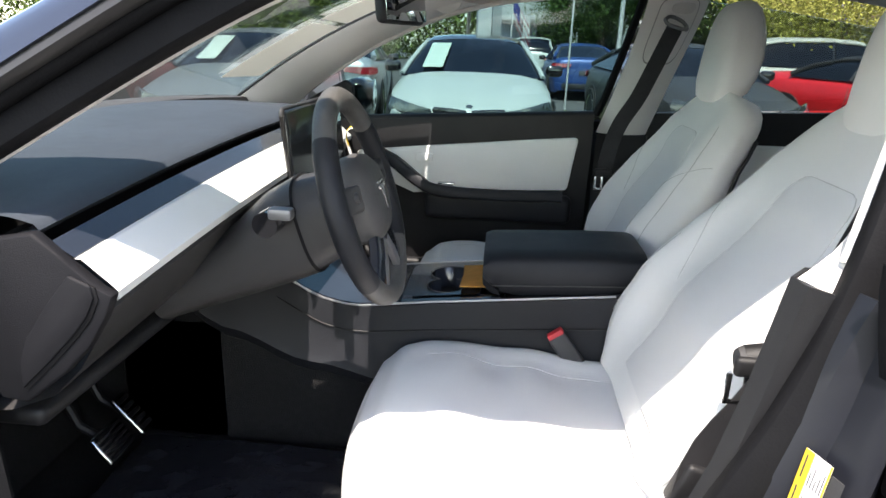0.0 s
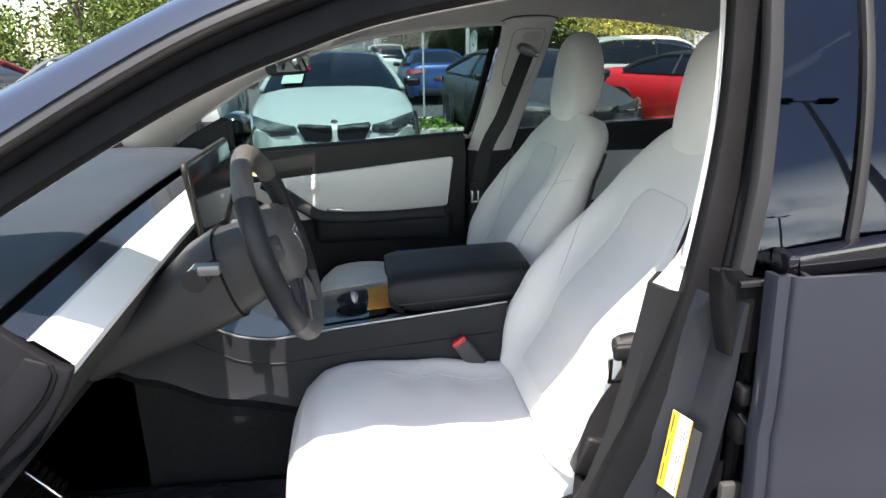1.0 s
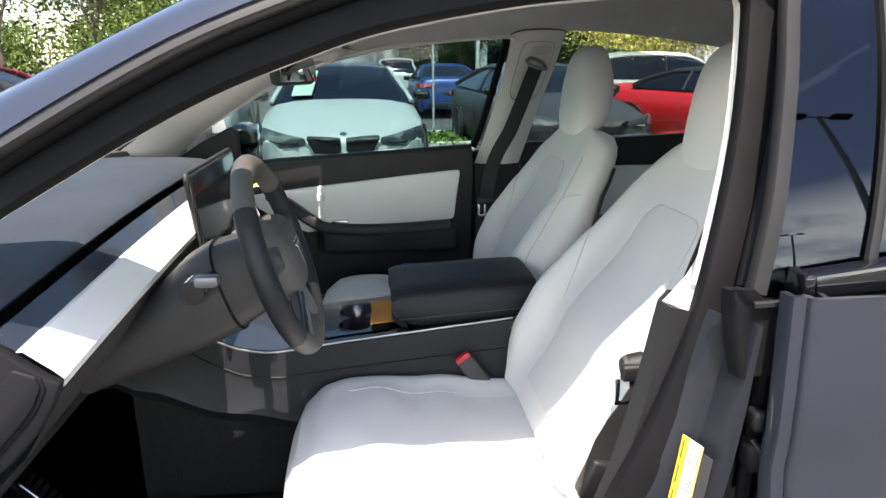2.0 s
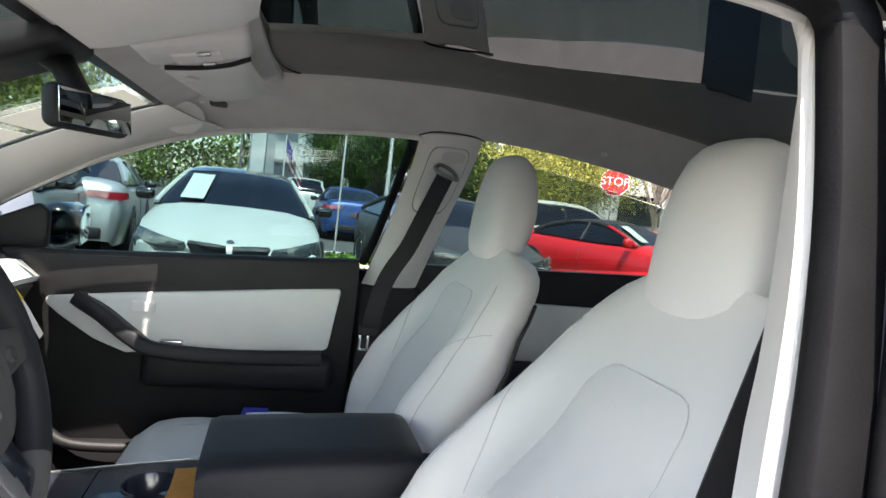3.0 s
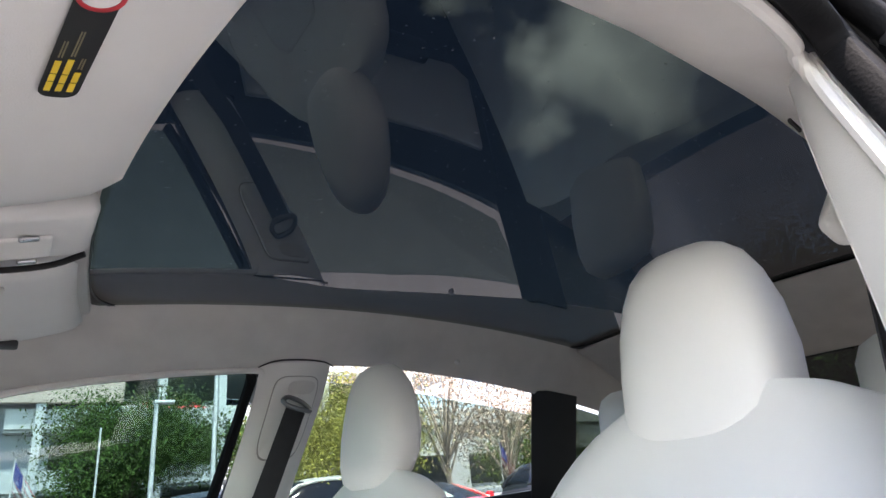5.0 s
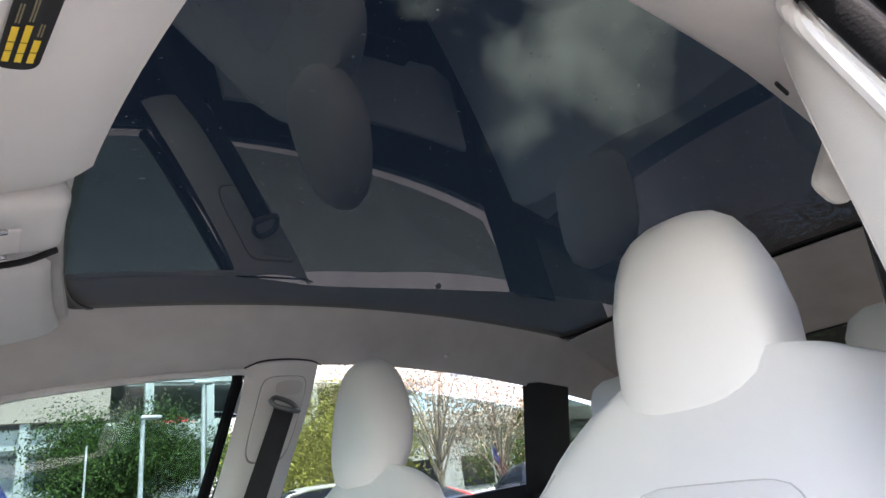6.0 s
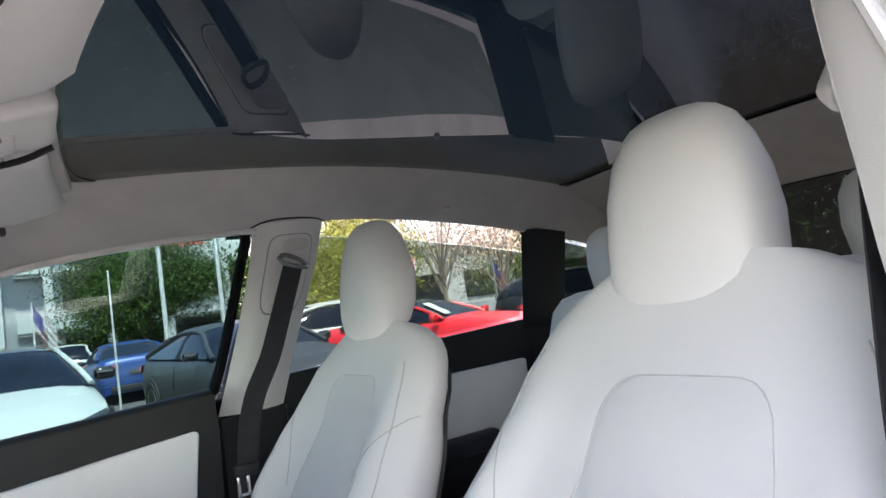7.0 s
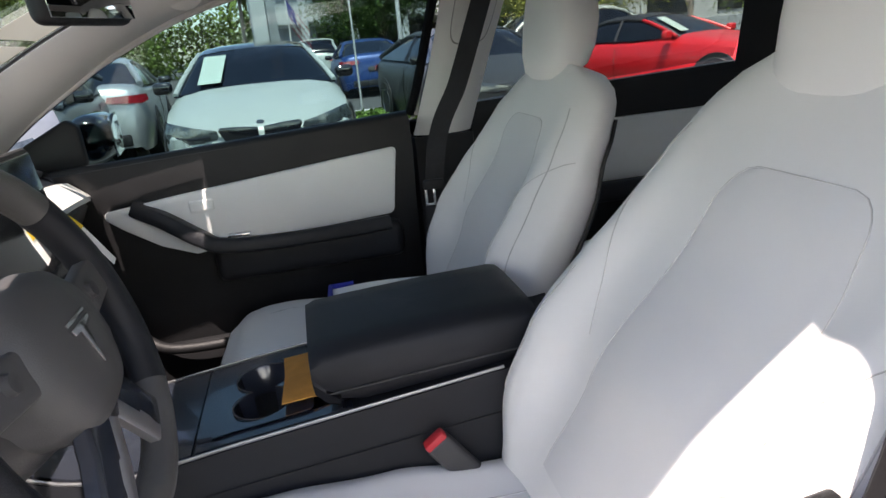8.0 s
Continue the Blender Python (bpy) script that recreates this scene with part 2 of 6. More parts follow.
def solid(bm, t):
    """Give a sheet thickness t along its normals."""
    bmesh.ops.recalc_face_normals(bm, faces=bm.faces)
    bmesh.ops.solidify(bm, geom=bm.faces[:], thickness=t)
    return bm


def rbox(sx, sy, sz, r=0.01, seg=3, c=(0, 0, 0), m=None):
    bm = bmesh.new()
    bmesh.ops.create_cube(bm, size=1)
    bmesh.ops.scale(bm, vec=(sx, sy, sz), verts=bm.verts)
    r = min(r, 0.49 * min(sx, sy, sz))
    bmesh.ops.bevel(bm, geom=bm.edges[:], offset=r, segments=seg, profile=0.5, affect='EDGES')
    if m is not None:
        bmesh.ops.transform(bm, matrix=m, verts=bm.verts)
    bmesh.ops.translate(bm, vec=c, verts=bm.verts)
    return bm


def lathe(profile, n=24, axis='Z', caps=True):
    """A turned form from (radius, height) pairs."""
    rows = []
    for r, z in profile:
        ring = []
        for i in range(n):
            a = 2 * math.pi * i / n
            p = (max(r, 1e-4) * math.cos(a), max(r, 1e-4) * math.sin(a), z)
            if axis == 'Y':
                p = (p[0], z, p[1])
            if axis == 'X':
                p = (z, p[0], p[1])
            ring.append(p)
        rows.append(ring)
    return grid(rows, cu=True, caps=caps)


def spline(pts, n):
    """n points of a Catmull-Rom curve through pts."""
    P = [Vector(p) for p in pts]
    P = [P[0] * 2 - P[1]] + P + [P[-1] * 2 - P[-2]]
    out = []
    k = len(P) - 3
    for i in range(n):
        u = i / (n - 1) * k
        j = min(int(u), k - 1)
        t = u - j
        a, b, c, d = P[j:j + 4]
        out.append(0.5 * ((2 * b) + (c - a) * t + (2 * a - 5 * b + 4 * c - d) * t * t + (3 * b - a - 3 * c + d) * t ** 3))
    return out


def tube(pts, r, n=8, flat=None, up=(0, 0, 1), taper=None):
    """A tube along pts. flat: (half width across, half height along up) for a strap or moulding."""
    P = [Vector(p) for p in pts]
    rows = []
    for i, p in enumerate(P):
        t = (P[min(i + 1, len(P) - 1)] - P[max(i - 1, 0)]).normalized()
        u = Vector(up)
        s = t.cross(u)
        if s.length < 1e-3:
            s = t.cross(Vector((1, 0, 0)))
        s.normalize()
        w = s.cross(t).normalized()
        a, b = flat if flat else (r, r)
        k = 1.0 if taper is None else taper + (1 - taper) * (1 - i / (len(P) - 1))
        ring = []
        for j in range(n):
            th = 2 * math.pi * (j + 0.5) / n
            ca, sa = math.cos(th), math.sin(th)
            if flat:
                ca, sa = math.copysign(abs(ca) ** 0.35, ca), math.copysign(abs(sa) ** 0.35, sa)
            ring.append(p + s * (a * k * ca) + w * (b * k * sa))
        rows.append(ring)
    return grid(rows, cu=True, caps=True)


def prism(outline, depth, bevel=0.0, seg=2):
    """A plate: a 2-D outline (x, y) raised from z = 0 to depth."""
    bm = bmesh.new()
    f = bm.faces.new([bm.verts.new((x, y, 0)) for x, y in outline])
    g = bmesh.ops.extrude_face_region(bm, geom=[f])
    bmesh.ops.translate(bm, vec=(0, 0, depth), verts=[v for v in g["geom"] if isinstance(v, bmesh.types.BMVert)])
    bmesh.ops.recalc_face_normals(bm, faces=bm.faces)
    if bevel:
        es = [e for e in bm.edges if len(e.link_faces) == 2 and e.calc_face_angle(0) > 0.6]
        bmesh.ops.bevel(bm, geom=es, offset=bevel, segments=seg, profile=0.5, affect='EDGES')
    return bm


def lerp(tab, x):
    """Linear value from (x, value) pairs."""
    if x <= tab[0][0]:
        return tab[0][1]
    for (a, va), (b, vb) in zip(tab, tab[1:]):
        if x <= b:
            return va + (vb - va) * (x - a) / (b - a)
    return tab[-1][1]


def smooth_tab(tab, x):
    if x <= tab[0][0]:
        return tab[0][1]
    for (a, va), (b, vb) in zip(tab, tab[1:]):
        if x <= b:
            t = (x - a) / (b - a)
            t = t * t * (3 - 2 * t)
            return va + (vb - va) * t
    return tab[-1][1]


def merge(*bms):
    out = bms[0]
    for b in bms[1:]:
        me = bpy.data.meshes.new("tmp")
        b.to_mesh(me)
        b.free()
        out.from_mesh(me)
        bpy.data.meshes.remove(me)
    return out


def arc(cx, cy, r, a0, a1, n=8):
    return [(cx + r * math.cos(radians(a0 + (a1 - a0) * i / n)), cy + r * math.sin(radians(a0 + (a1 - a0) * i / n))) for i in range(n + 1)]


YAXIS = pose(0, 0, 0, 90, 0, 0)      # plate drawn in (x, z), raised along -y


# ---- the car that is looked into: shell ----
car = thing("suv", "midnight silver electric crossover with white interior, driver door open", "car")

# door opening edge, one side (y positive), from the mirror corner over the roof and down the centre pillar
OPEN_TOP = [(0.62, 0.785, 1.050), (0.70, 0.772, 1.115), (0.79, 0.755, 1.180), (0.91, 0.738, 1.252), (1.00, 0.725, 1.303), (1.163, 0.706, 1.374),
            (1.30, 0.692, 1.413), (1.42, 0.684, 1.435), (1.60, 0.670, 1.455), (1.72, 0.664, 1.463), (1.79, 0.661, 1.466)]
OPEN_TOP_D = [(0.60, 0.775, 1.035), (0.74, 0.758, 1.118), (0.90, 0.738, 1.215), (1.05, 0.722, 1.302), (1.15, 0.712, 1.353), (1.25, 0.708, 1.392),
              (1.35, 0.708, 1.424), (1.50, 0.704, 1.452), (1.61, 0.698, 1.464), (1.72, 0.688, 1.472), (1.79, 0.678, 1.472)]
OPEN_REAR = [(1.822, 0.664, 1.450), (1.826, 0.674, 1.415), (1.802, 0.722, 1.270), (1.752, 0.785, 1.100), (1.725, 0.800, 0.90),
             (1.705, 0.800, 0.65), (1.66, 0.790, 0.48)]


OPEN_REAR_D = [(1.822, 0.678, 1.455), (1.826, 0.688, 1.415), (1.802, 0.735, 1.270), (1.752, 0.788, 1.100), (1.706, 0.805, 0.955),
               (1.652, 0.812, 0.835), (1.585, 0.815, 0.70), (1.46, 0.815, 0.55), (1.20, 0.81, 0.49)]


def rear_curve(s):
    return OPEN_REAR if s > 0 else OPEN_REAR_D


def top_curve(s):
    return OPEN_TOP if s > 0 else OPEN_TOP_D


def side(p, s, off=(0, 0, 0)):
    return (p[0] + off[0], s * (p[1] + off[1]), p[2] + off[2])


REAR_TOP = [(1.985, 0.650, 1.474), (2.15, 0.641, 1.468), (2.30, 0.630, 1.452), (2.46, 0.616, 1.428), (2.60, 0.602, 1.400)]
GLASS_Y = 0.52


def glass_edge_z(x):
    return 1.536 + 0.047 * (1 - ((x - 1.98) / 0.66) ** 2) if x < 2.9 else 1.50


def roof_z(x, y):
    return glass_edge_z(x) + 0.016 * (1 - (y / GLASS_Y) ** 2)


# roof glass: rounded outline, crowned
def roof_sheet(x0, x1, yh, dz, n=26, k=18):
    rows = []
    for i in range(n + 1):
        a = i / n
        row = []
        for j in range(k + 1):
            v = -1 + 2 * j / k
            c = 0.075 * max(0.0, (abs(v) - 0.86) / 0.14) ** 2
            xa, xb = x0 + c + 0.045 * v * v, x1 - c
            x = xa + (xb - xa) * a
            y = yh * v
            row.append((x, y, roof_z(x, y) + dz))
        rows.append(row)
    return grid(rows)


roof_glass = part("roof_glass", solid(roof_sheet(1.375, 2.76, GLASS_Y + 0.052, 0.006), 0.005), M_ROOFGLASS, car, "dark tinted panoramic glass roof")


def frit_band():
    rows = []
    n = 120
    for i in range(n):
        a = 2 * math.pi * i / n
        ca, sa = math.cos(a), math.sin(a)
        sx, sy = math.copysign(abs(ca) ** 0.16, ca), math.copysign(abs(sa) ** 0.16, sa)
        row = []
        for k in range(3):
            q = 0.010 * k / 2
            y = sy * (GLASS_Y + 0.046 - q)
            x = 2.067 + sx * (0.685 - q * (0.8 if sx > 0 else 0.25)) + (0.045 * (y / GLASS_Y) ** 2 if sx < 0 else 0)
            row.append((x, y, roof_z(x, y) + 0.001))
        rows.append(row)
    return grid(rows, cv=True)


def roof_flange():
    rows = []
    for i in range(120):
        a = 2 * math.pi * i / 120
        ca, sa = math.cos(a), math.sin(a)
        sx, sy = math.copysign(abs(ca) ** 0.16, ca), math.copysign(abs(sa) ** 0.16, sa)
        row = []
        for k in range(4):
            q = -0.012 + 0.06 * k / 3
            y = sy * (GLASS_Y + 0.045 + q)
            x = 2.067 + sx * (0.69 + q) + (0.045 * (y / GLASS_Y) ** 2 if sx < 0 else 0)
            yc = max(-GLASS_Y, min(GLASS_Y, y))
            row.append((x, y, roof_z(x, yc) + 0.016 - 0.10 * max(0.0, q - 0.03)))
        rows.append(row)
    return grid(rows, cv=True)


part("roof_flange", solid(roof_flange(), 0.003), M_FRAME, car, "dark roof frame round the glass")
part("glass_border", solid(frit_band(), 0.002), M_FRIT, car, "black ceramic border of the roof glass")


# headliner rails, header and rear header
def headliner_side(s):
    lo = spline(([(x, y - 0.014, z - 0.008) for x, y, z in OPEN_TOP[4:]] if s > 0 else [(x, y - 0.016, z - 0.014) for x, y, z in OPEN_TOP_D[4:]]) + REAR_TOP + [(2.80, 0.585, 1.355), (2.95, 0.575, 1.31)], 48)
    rows = []
    for p in lo:
        x = p.x
        zt = (-0.036 if s < 0 else 0.0) + glass_edge_z(min(max(x, 1.36), 2.76)) - (0.0 if x > 1.36 else (1.36 - x) * 0.36)
        yt = GLASS_Y + 0.006 if x > 1.36 else GLASS_Y + 0.006 + (1.36 - x) * 0.08
        if s < 0:
            yt = lerp([(1.0, 0.60), (1.36, 0.565), (1.77, 0.552), (2.0, 0.532), (2.24, 0.50), (2.5, 0.46), (2.7, 0.45)], x)
        row = []
        for k in range(9):
            t = k / 8
            y = p.y + (yt - p.y) * t
            z = p.z + (zt - p.z) * t
            bulge = -0.012 * math.sin(math.pi * t)
            row.append((x, s * (y + bulge * 0.5), z + bulge))
        row.append((x, s * yt, zt + 0.012))
        rows.append(row)
    return grid(rows)


for s in (1, -1):
    part("headliner_rail", solid(headliner_side(s), -0.004 * s), M_HEAD, car, "warm grey fabric headliner rail beside the roof glass")


def header_sheet():
    rows = []
    for j in range(25):
        v = -1 + j / 12
        y = 0.56 * v
        xf = 1.13 + 0.05 * v * v
        xr = 1.385 + 0.045 * v * v
        row = []
        for k in range(8):
            t = k / 7
            x = xf + (xr - xf) * t
            zf = 1.462 - 0.03 * v * v
            zb = roof_z(1.392, max(-0.52, min(y, 0.52))) - 0.008
            row.append((x, y, zf + (zb - zf) * t ** 0.8))
        row.append((xr + 0.003, y, roof_z(1.392, max(-0.52, min(y, 0.52))) + 0.01))
        rows.append(row)
    return grid(rows)


part("header", solid(header_sheet(), 0.004), M_HEAD, car, "grey fabric header above the windscreen")


def rear_header():
    rows = []
    for j in range(21):
        v = -1 + j / 10
        y = 0.585 * v
        row = []
        for k in range(8):
            t = k / 7
            x = 2.735 + 0.34 * t - 0.05 * v * v * t
            z = roof_z(2.735, max(-0.52, min(y, 0.52))) - 0.004 - 0.13 * t ** 1.2 - 0.03 * v * v * t
            row.append((x, y, z))
        rows.append(row)
    return grid(rows)


part("rear_header", solid(rear_header(), 0.004), M_HEAD, car, "grey fabric trim behind the roof glass")


# outer roof and rails
def outer_rail(s):
    lo = spline(top_curve(s) + REAR_TOP + [(2.9, 0.57, 1.33), (3.3, 0.54, 1.20)], 46)
    rows = []
    for p in lo:
        x = p.x
        xt = x - 0.02
        base = lerp([(0.6, 1.17), (0.9, 1.325), (1.2, 1.475), (1.42, 1.560), (2.0, 1.60), (2.7, 1.56), (3.3, 1.34)], xt)
        yt = lerp([(0.6, 0.73), (0.9, 0.69), (1.2, 0.63), (1.4, 0.57), (2.0, 0.545), (2.8, 0.545), (3.3, 0.53)], xt)
        o = Vector((x, s * (p.y + (0.055 if s > 0 else 0.042)), p.z + (0.058 if s > 0 else 0.050)))
        q = Vector((xt, s * yt, base))
        row = []
        for k in range(7):
            t = k / 6
            v = o.lerp(q, t)
            b = 0.018 * math.sin(math.pi * t)
            row.append((v.x, v.y + s * b, v.z + b * 0.6))
        rows.append(row)
    return grid(rows)


for s in (1, -1):
    part("roof_rail", solid(outer_rail(s), 0.003 * s), M_PAINT, car, "dark silver painted roof rail and windscreen pillar")
    # black channel between paint and seal
    ch = [side(p, s, (0, 0.030, 0.026) if s > 0 else (0, 0.016, 0.030)) for p in top_curve(s)] + [side(p, s, (0.024, 0.028, 0.008)) for p in rear_curve(s)[:4]]
    part("door_gutter", tube(spline(ch, 60), 0.016 if s > 0 else 0.012, 10), M_GLOSSBLACK if s > 0 else M_RUBBER, car)
    part("door_frame_moulding", tube(spline([side(p, s, (0, 0.046, 0.047) if s > 0 else (0, 0.034, 0.042)) for p in top_curve(s)] + [side(p, s, (0, 0.046, 0.04)) for p in REAR_TOP], 60), 0, 10, flat=(0.012, 0.013) if s > 0 else (0.0085, 0.010), up=(0, s, 0.5)), M_FRAME, car, "dark metal-grey frame moulding")


# outer skin above the header and behind the roof glass
def roof_skin(x0, x1, z0, z1, half0, half1, bow):
    rows = []
    for j in range(17):
        v = -1 + j / 8
        rows.append([(x0 + (x1 - x0) * t + bow * v * v * (1 - t), v * (half0 + (half1 - half0) * t), z0 + (z1 - z0) * t + 0.012 * math.sin(math.pi * t) - 0.022 * v * v) for t in (0, 0.25, 0.5, 0.75, 1.0)])
    return solid(grid(rows), 0.003)


part("roof_front_panel", roof_skin(1.11, 1.40, 1.500, 1.592, 0.575, 0.56, 0.05), M_PAINT, car, "dark painted roof panel above the windscreen")
part("roof_rear_panel", roof_skin(2.74, 3.08, 1.560, 1.430, 0.56, 0.58, 0.0), M_PAINT, car, "dark painted panel above the rear screen")


# windscreen
def windscreen_pt(v, t):
    y = v * (0.635 - 0.085 * t)
    x0 = 0.30 + 0.20 * v * v
    x1 = 1.12 + 0.055 * v * v
    x = x0 + (x1 - x0) * t
    z0 = 1.075 + 0.01 * v * v
    z1 = 1.478 - 0.03 * v * v
    return (x, y, z0 + (z1 - z0) * t + 0.035 * math.sin(math.pi * t))


part("windscreen", solid(grid([[windscreen_pt(-1 + j / 10, k / 10) for k in range(11)] for j in range(21)]), 0.005), M_WSCREEN, car, "clear laminated windscreen").visible_shadow = False


for s in (1, -1):
    part("screen_border", tube([Vector(windscreen_pt(s * 0.985, k / 16)) + Vector((0.002, 0, -0.006)) for k in range(17)], 0, 8, flat=(0.009, 0.0025), up=(0.45, -0.35 * s, -0.8)), M_FRIT, car, "black ceramic border of the windscreen")
part("screen_border", tube([Vector(windscreen_pt(-0.98 + 0.098 * k, 0.985)) + Vector((0.002, 0, -0.006)) for k in range(21)], 0, 8, flat=(0.012, 0.0025), up=(0.45, 0, -0.8)), M_FRIT, car, "black ceramic border of the windscreen")


# inner windscreen pillar trims
def a_trim(s):
    rows = []
    inner = [Vector(windscreen_pt(1, k / 12)) for k in range(13)]
    for k in range(13):
        t = k / 12
        a = inner[k] + Vector((0.0, -0.012, -0.008))
        b = spline(OPEN_TOP[:7] if s > 0 else OPEN_TOP_D[:7], 13)[k] + Vector((0.03 * (1 - t), -0.020, 0.002))
        row = []
        for i in range(8):
            u = i / 7
            p = a.lerp(b, u)
            bul = 0.030 * math.sin(math.pi * u) * (0.7 + 0.3 * t)
            row.append((p.x + bul * 0.45, s * (p.y - bul * 0.55), p.z - bul * 0.35))
        rows.append(row)
    return grid(rows)


for s in (1, -1):
    part("pillar_trim", solid(a_trim(s), 0.004), M_TRIM, car, "light grey windscreen pillar trim")

# rubber seals, light trim lip round the driver's opening
for s in (-1, 1):
    path = [side(p, s, (0, 0.004, 0) if s < 0 else (0, 0.014, 0.006)) for p in top_curve(s) + rear_curve(s)]
    part("door_seal", tube(spline(path, 110), 0, 12, flat=(0.018, 0.015) if s > 0 else (0.021, 0.013), up=(0, s, 0.35)), M_RUBBER, car, "black rubber door seal")
    lip = [side(p, s, (0, -0.017, -0.010) if s > 0 else (0, -0.012, -0.018)) for p in top_curve(s)] + [side(p, s, (-0.012, -0.020, -0.004)) for p in rear_curve(s)[:4]]
    part("trim_lip", tube(spline(lip, 80), 0.008 if s > 0 else 0.0065, 8), M_TRIM, car, "light grey edge of the inner trim")


# ---- centre pillars, rear pillars, doors ----
def b_trim(s):
    if s < 0:
        f = spline([(1.862, 0.628, 1.462), (1.840, 0.638, 1.38), (1.832, 0.648, 1.28), (1.826, 0.655, 1.20), (1.806, 0.672, 1.145), (1.755, 0.725, 1.10), (1.692, 0.778, 1.078)], 16)
        r = spline([(2.05, 0.640, 1.474), (2.03, 0.680, 1.38), (1.99, 0.730, 1.23), (1.95, 0.750, 1.135), (1.93, 0.765, 1.05)], 16)
        return grid([[tuple(Vector((p.x, -(p.y - 0.02 * math.sin(math.pi * k / 8)), p.z))) for k in range(9) for p in [a_.lerp(b_, k / 8)]] for a_, b_ in zip(f, r)])
    f = spline([(1.800, 0.640, 1.468), (1.790, 0.668, 1.38), (1.755, 0.715, 1.22), (1.700, 0.755, 1.03)], 12)
    r = spline([(1.978, 0.640, 1.474), (1.960, 0.668, 1.38), (1.915, 0.715, 1.22), (1.860, 0.755, 1.03)], 12)
    rows = []
    for a, b in zip(f, r):
        row = []
        for k in range(9):
            t = k / 8
            p = a.lerp(b, t)
            bul = 0.035 * (1 - abs(2 * t - 1) ** 2.6)
            row.append((p.x, s * (p.y - bul), p.z))
        rows.append(row)
    return grid(rows)


for s in (1, -1):
    part("centre_pillar_trim", solid(b_trim(s), 0.004), M_TRIM, car, "light grey upper centre pillar trim")
    if s < 0:
        fc = spline([(1.862, 0.628, 1.462), (1.840, 0.638, 1.38), (1.832, 0.648, 1.28), (1.826, 0.655, 1.20), (1.806, 0.672, 1.145), (1.755, 0.725, 1.10), (1.692, 0.776, 1.078)], 16)
        lc = spline([(1.818, 0.668, 1.452), (1.812, 0.682, 1.40), (1.790, 0.730, 1.26), (1.758, 0.775, 1.13), (1.733, 0.796, 1.062)], 16)
        part("pillar_trim_edge", solid(grid([[(p.x, -p.y, p.z), ((p.x + q.x) / 2, -(p.y + q.y) / 2 + 0.006, (p.z + q.z) / 2), (q.x, -q.y, q.z)] for p, q in zip(fc, lc)]), 0.003), M_TRIM, car)
    if s < 0:
        low = [[(xs + 0.012, -0.795, z - 0.015), (xl + 0.008, -0.792, z), (xl, -0.778, z + 0.003), (xl + 0.03, -0.738, z), (1.90, -0.738, z)] for z, xl, xs in
               ((0.42, 1.42, 1.30), (0.55, 1.50, 1.44), (0.68, 1.572, 1.555), (0.78, 1.622, 1.612), (0.86, 1.648, 1.655), (0.95, 1.668, 1.695), (1.02, 1.680, 1.722), (1.078, 1.690, 1.742))]
    else:
        low = [[(1.68 + 0.002 * i, s * 0.775, z), (1.70, s * 0.735, z), (1.86, s * 0.735, z), (1.875, s * 0.775, z)] for i, z in enumerate((0.42, 0.7, 0.9, 1.026))]
    part("lower_pillar_trim", solid(grid(low), 0.004), M_BLACK, car, "black lower centre pillar trim")
    # belt height adjuster plate
    if s > 0:
        part("trim_joint", tube(spline([(1.795, 0.640, 1.463), (1.83, 0.618, 1.474), (1.89, 0.612, 1.478), (1.95, 0.618, 1.476), (1.985, 0.640, 1.470)], 18), 0.0022, 6), M_BLACK, car)
    if s > 0:
        pf = spline([(1.800, 0.640, 1.468), (1.790, 0.668, 1.38), (1.755, 0.715, 1.22), (1.700, 0.755, 1.03)], 61)
        pr = spline([(1.978, 0.640, 1.474), (1.960, 0.668, 1.38), (1.915, 0.715, 1.22), (1.860, 0.755, 1.03)], 61)

        def on_pillar(u, t, out):
            k = u * 60
            i = min(int(k), 59)
            p = pf[i].lerp(pf[i + 1], k - i).lerp(pr[i].lerp(pr[i + 1], k - i), t)
            return (p.x, p.y - 0.035 * (1 - abs(2 * t - 1) ** 2.6) - out, p.z)

        def plate(u0, u1, t0, t1, out, power):
            """A raised plate with round corners on the pillar trim."""
            rows_ = []
            for q, lift_ in ((1.0, 0.0), (0.97, out), (0.5, out), (0.02, out)):
                ring_ = []
                for k in range(48):
                    th = 2 * math.pi * k / 48
                    ca, sa = math.cos(th), math.sin(th)
                    uu = (u0 + u1) / 2 + q * (u1 - u0) / 2 * math.copysign(abs(ca) ** power, ca)
                    tt = (t0 + t1) / 2 + q * (t1 - t0) / 2 * math.copysign(abs(sa) ** power, sa)
                    ring_.append(on_pillar(uu, tt, lift_))
                rows_.append(ring_)
            return grid(rows_, cu=True, caps=True)

        ac = part("adjuster_cover", plate(0.13, 0.60, 0.20, 0.84, 0.004, 0.42), M_TRIM, car, "light grey belt adjuster cover")
        part("cover_gap", plate(0.125, 0.605, 0.19, 0.85, 0.0012, 0.42), M_SHADOWGAP, ac)
        part("finger_pocket", plate(0.17, 0.285, 0.38, 0.78, 0.006, 0.75), M_HEAD, ac)
    rp = [[(2.60 + 0.015 * i, s * (0.606 + 0.03 * i), 1.408 - 0.06 * i), (2.64 + 0.015 * i, s * (0.578 + 0.03 * i), 1.405 - 0.06 * i), (2.745 + 0.015 * i, s * (0.572 + 0.03 * i), 1.388 - 0.06 * i)] for i in range(6)]
    part("rear_pillar_trim", solid(grid(rp), 0.004), M_BLACK, car, "black rear pillar trim")
    qg = [[(2.75, s * 0.60, 1.36), (2.80, s * 0.72, 1.12)], [(3.15, s * 0.57, 1.25), (3.2, s * 0.68, 1.10)]]
    part("quarter_window", solid(grid(qg), 0.004), M_REARSCREEN, car).visible_shadow = False
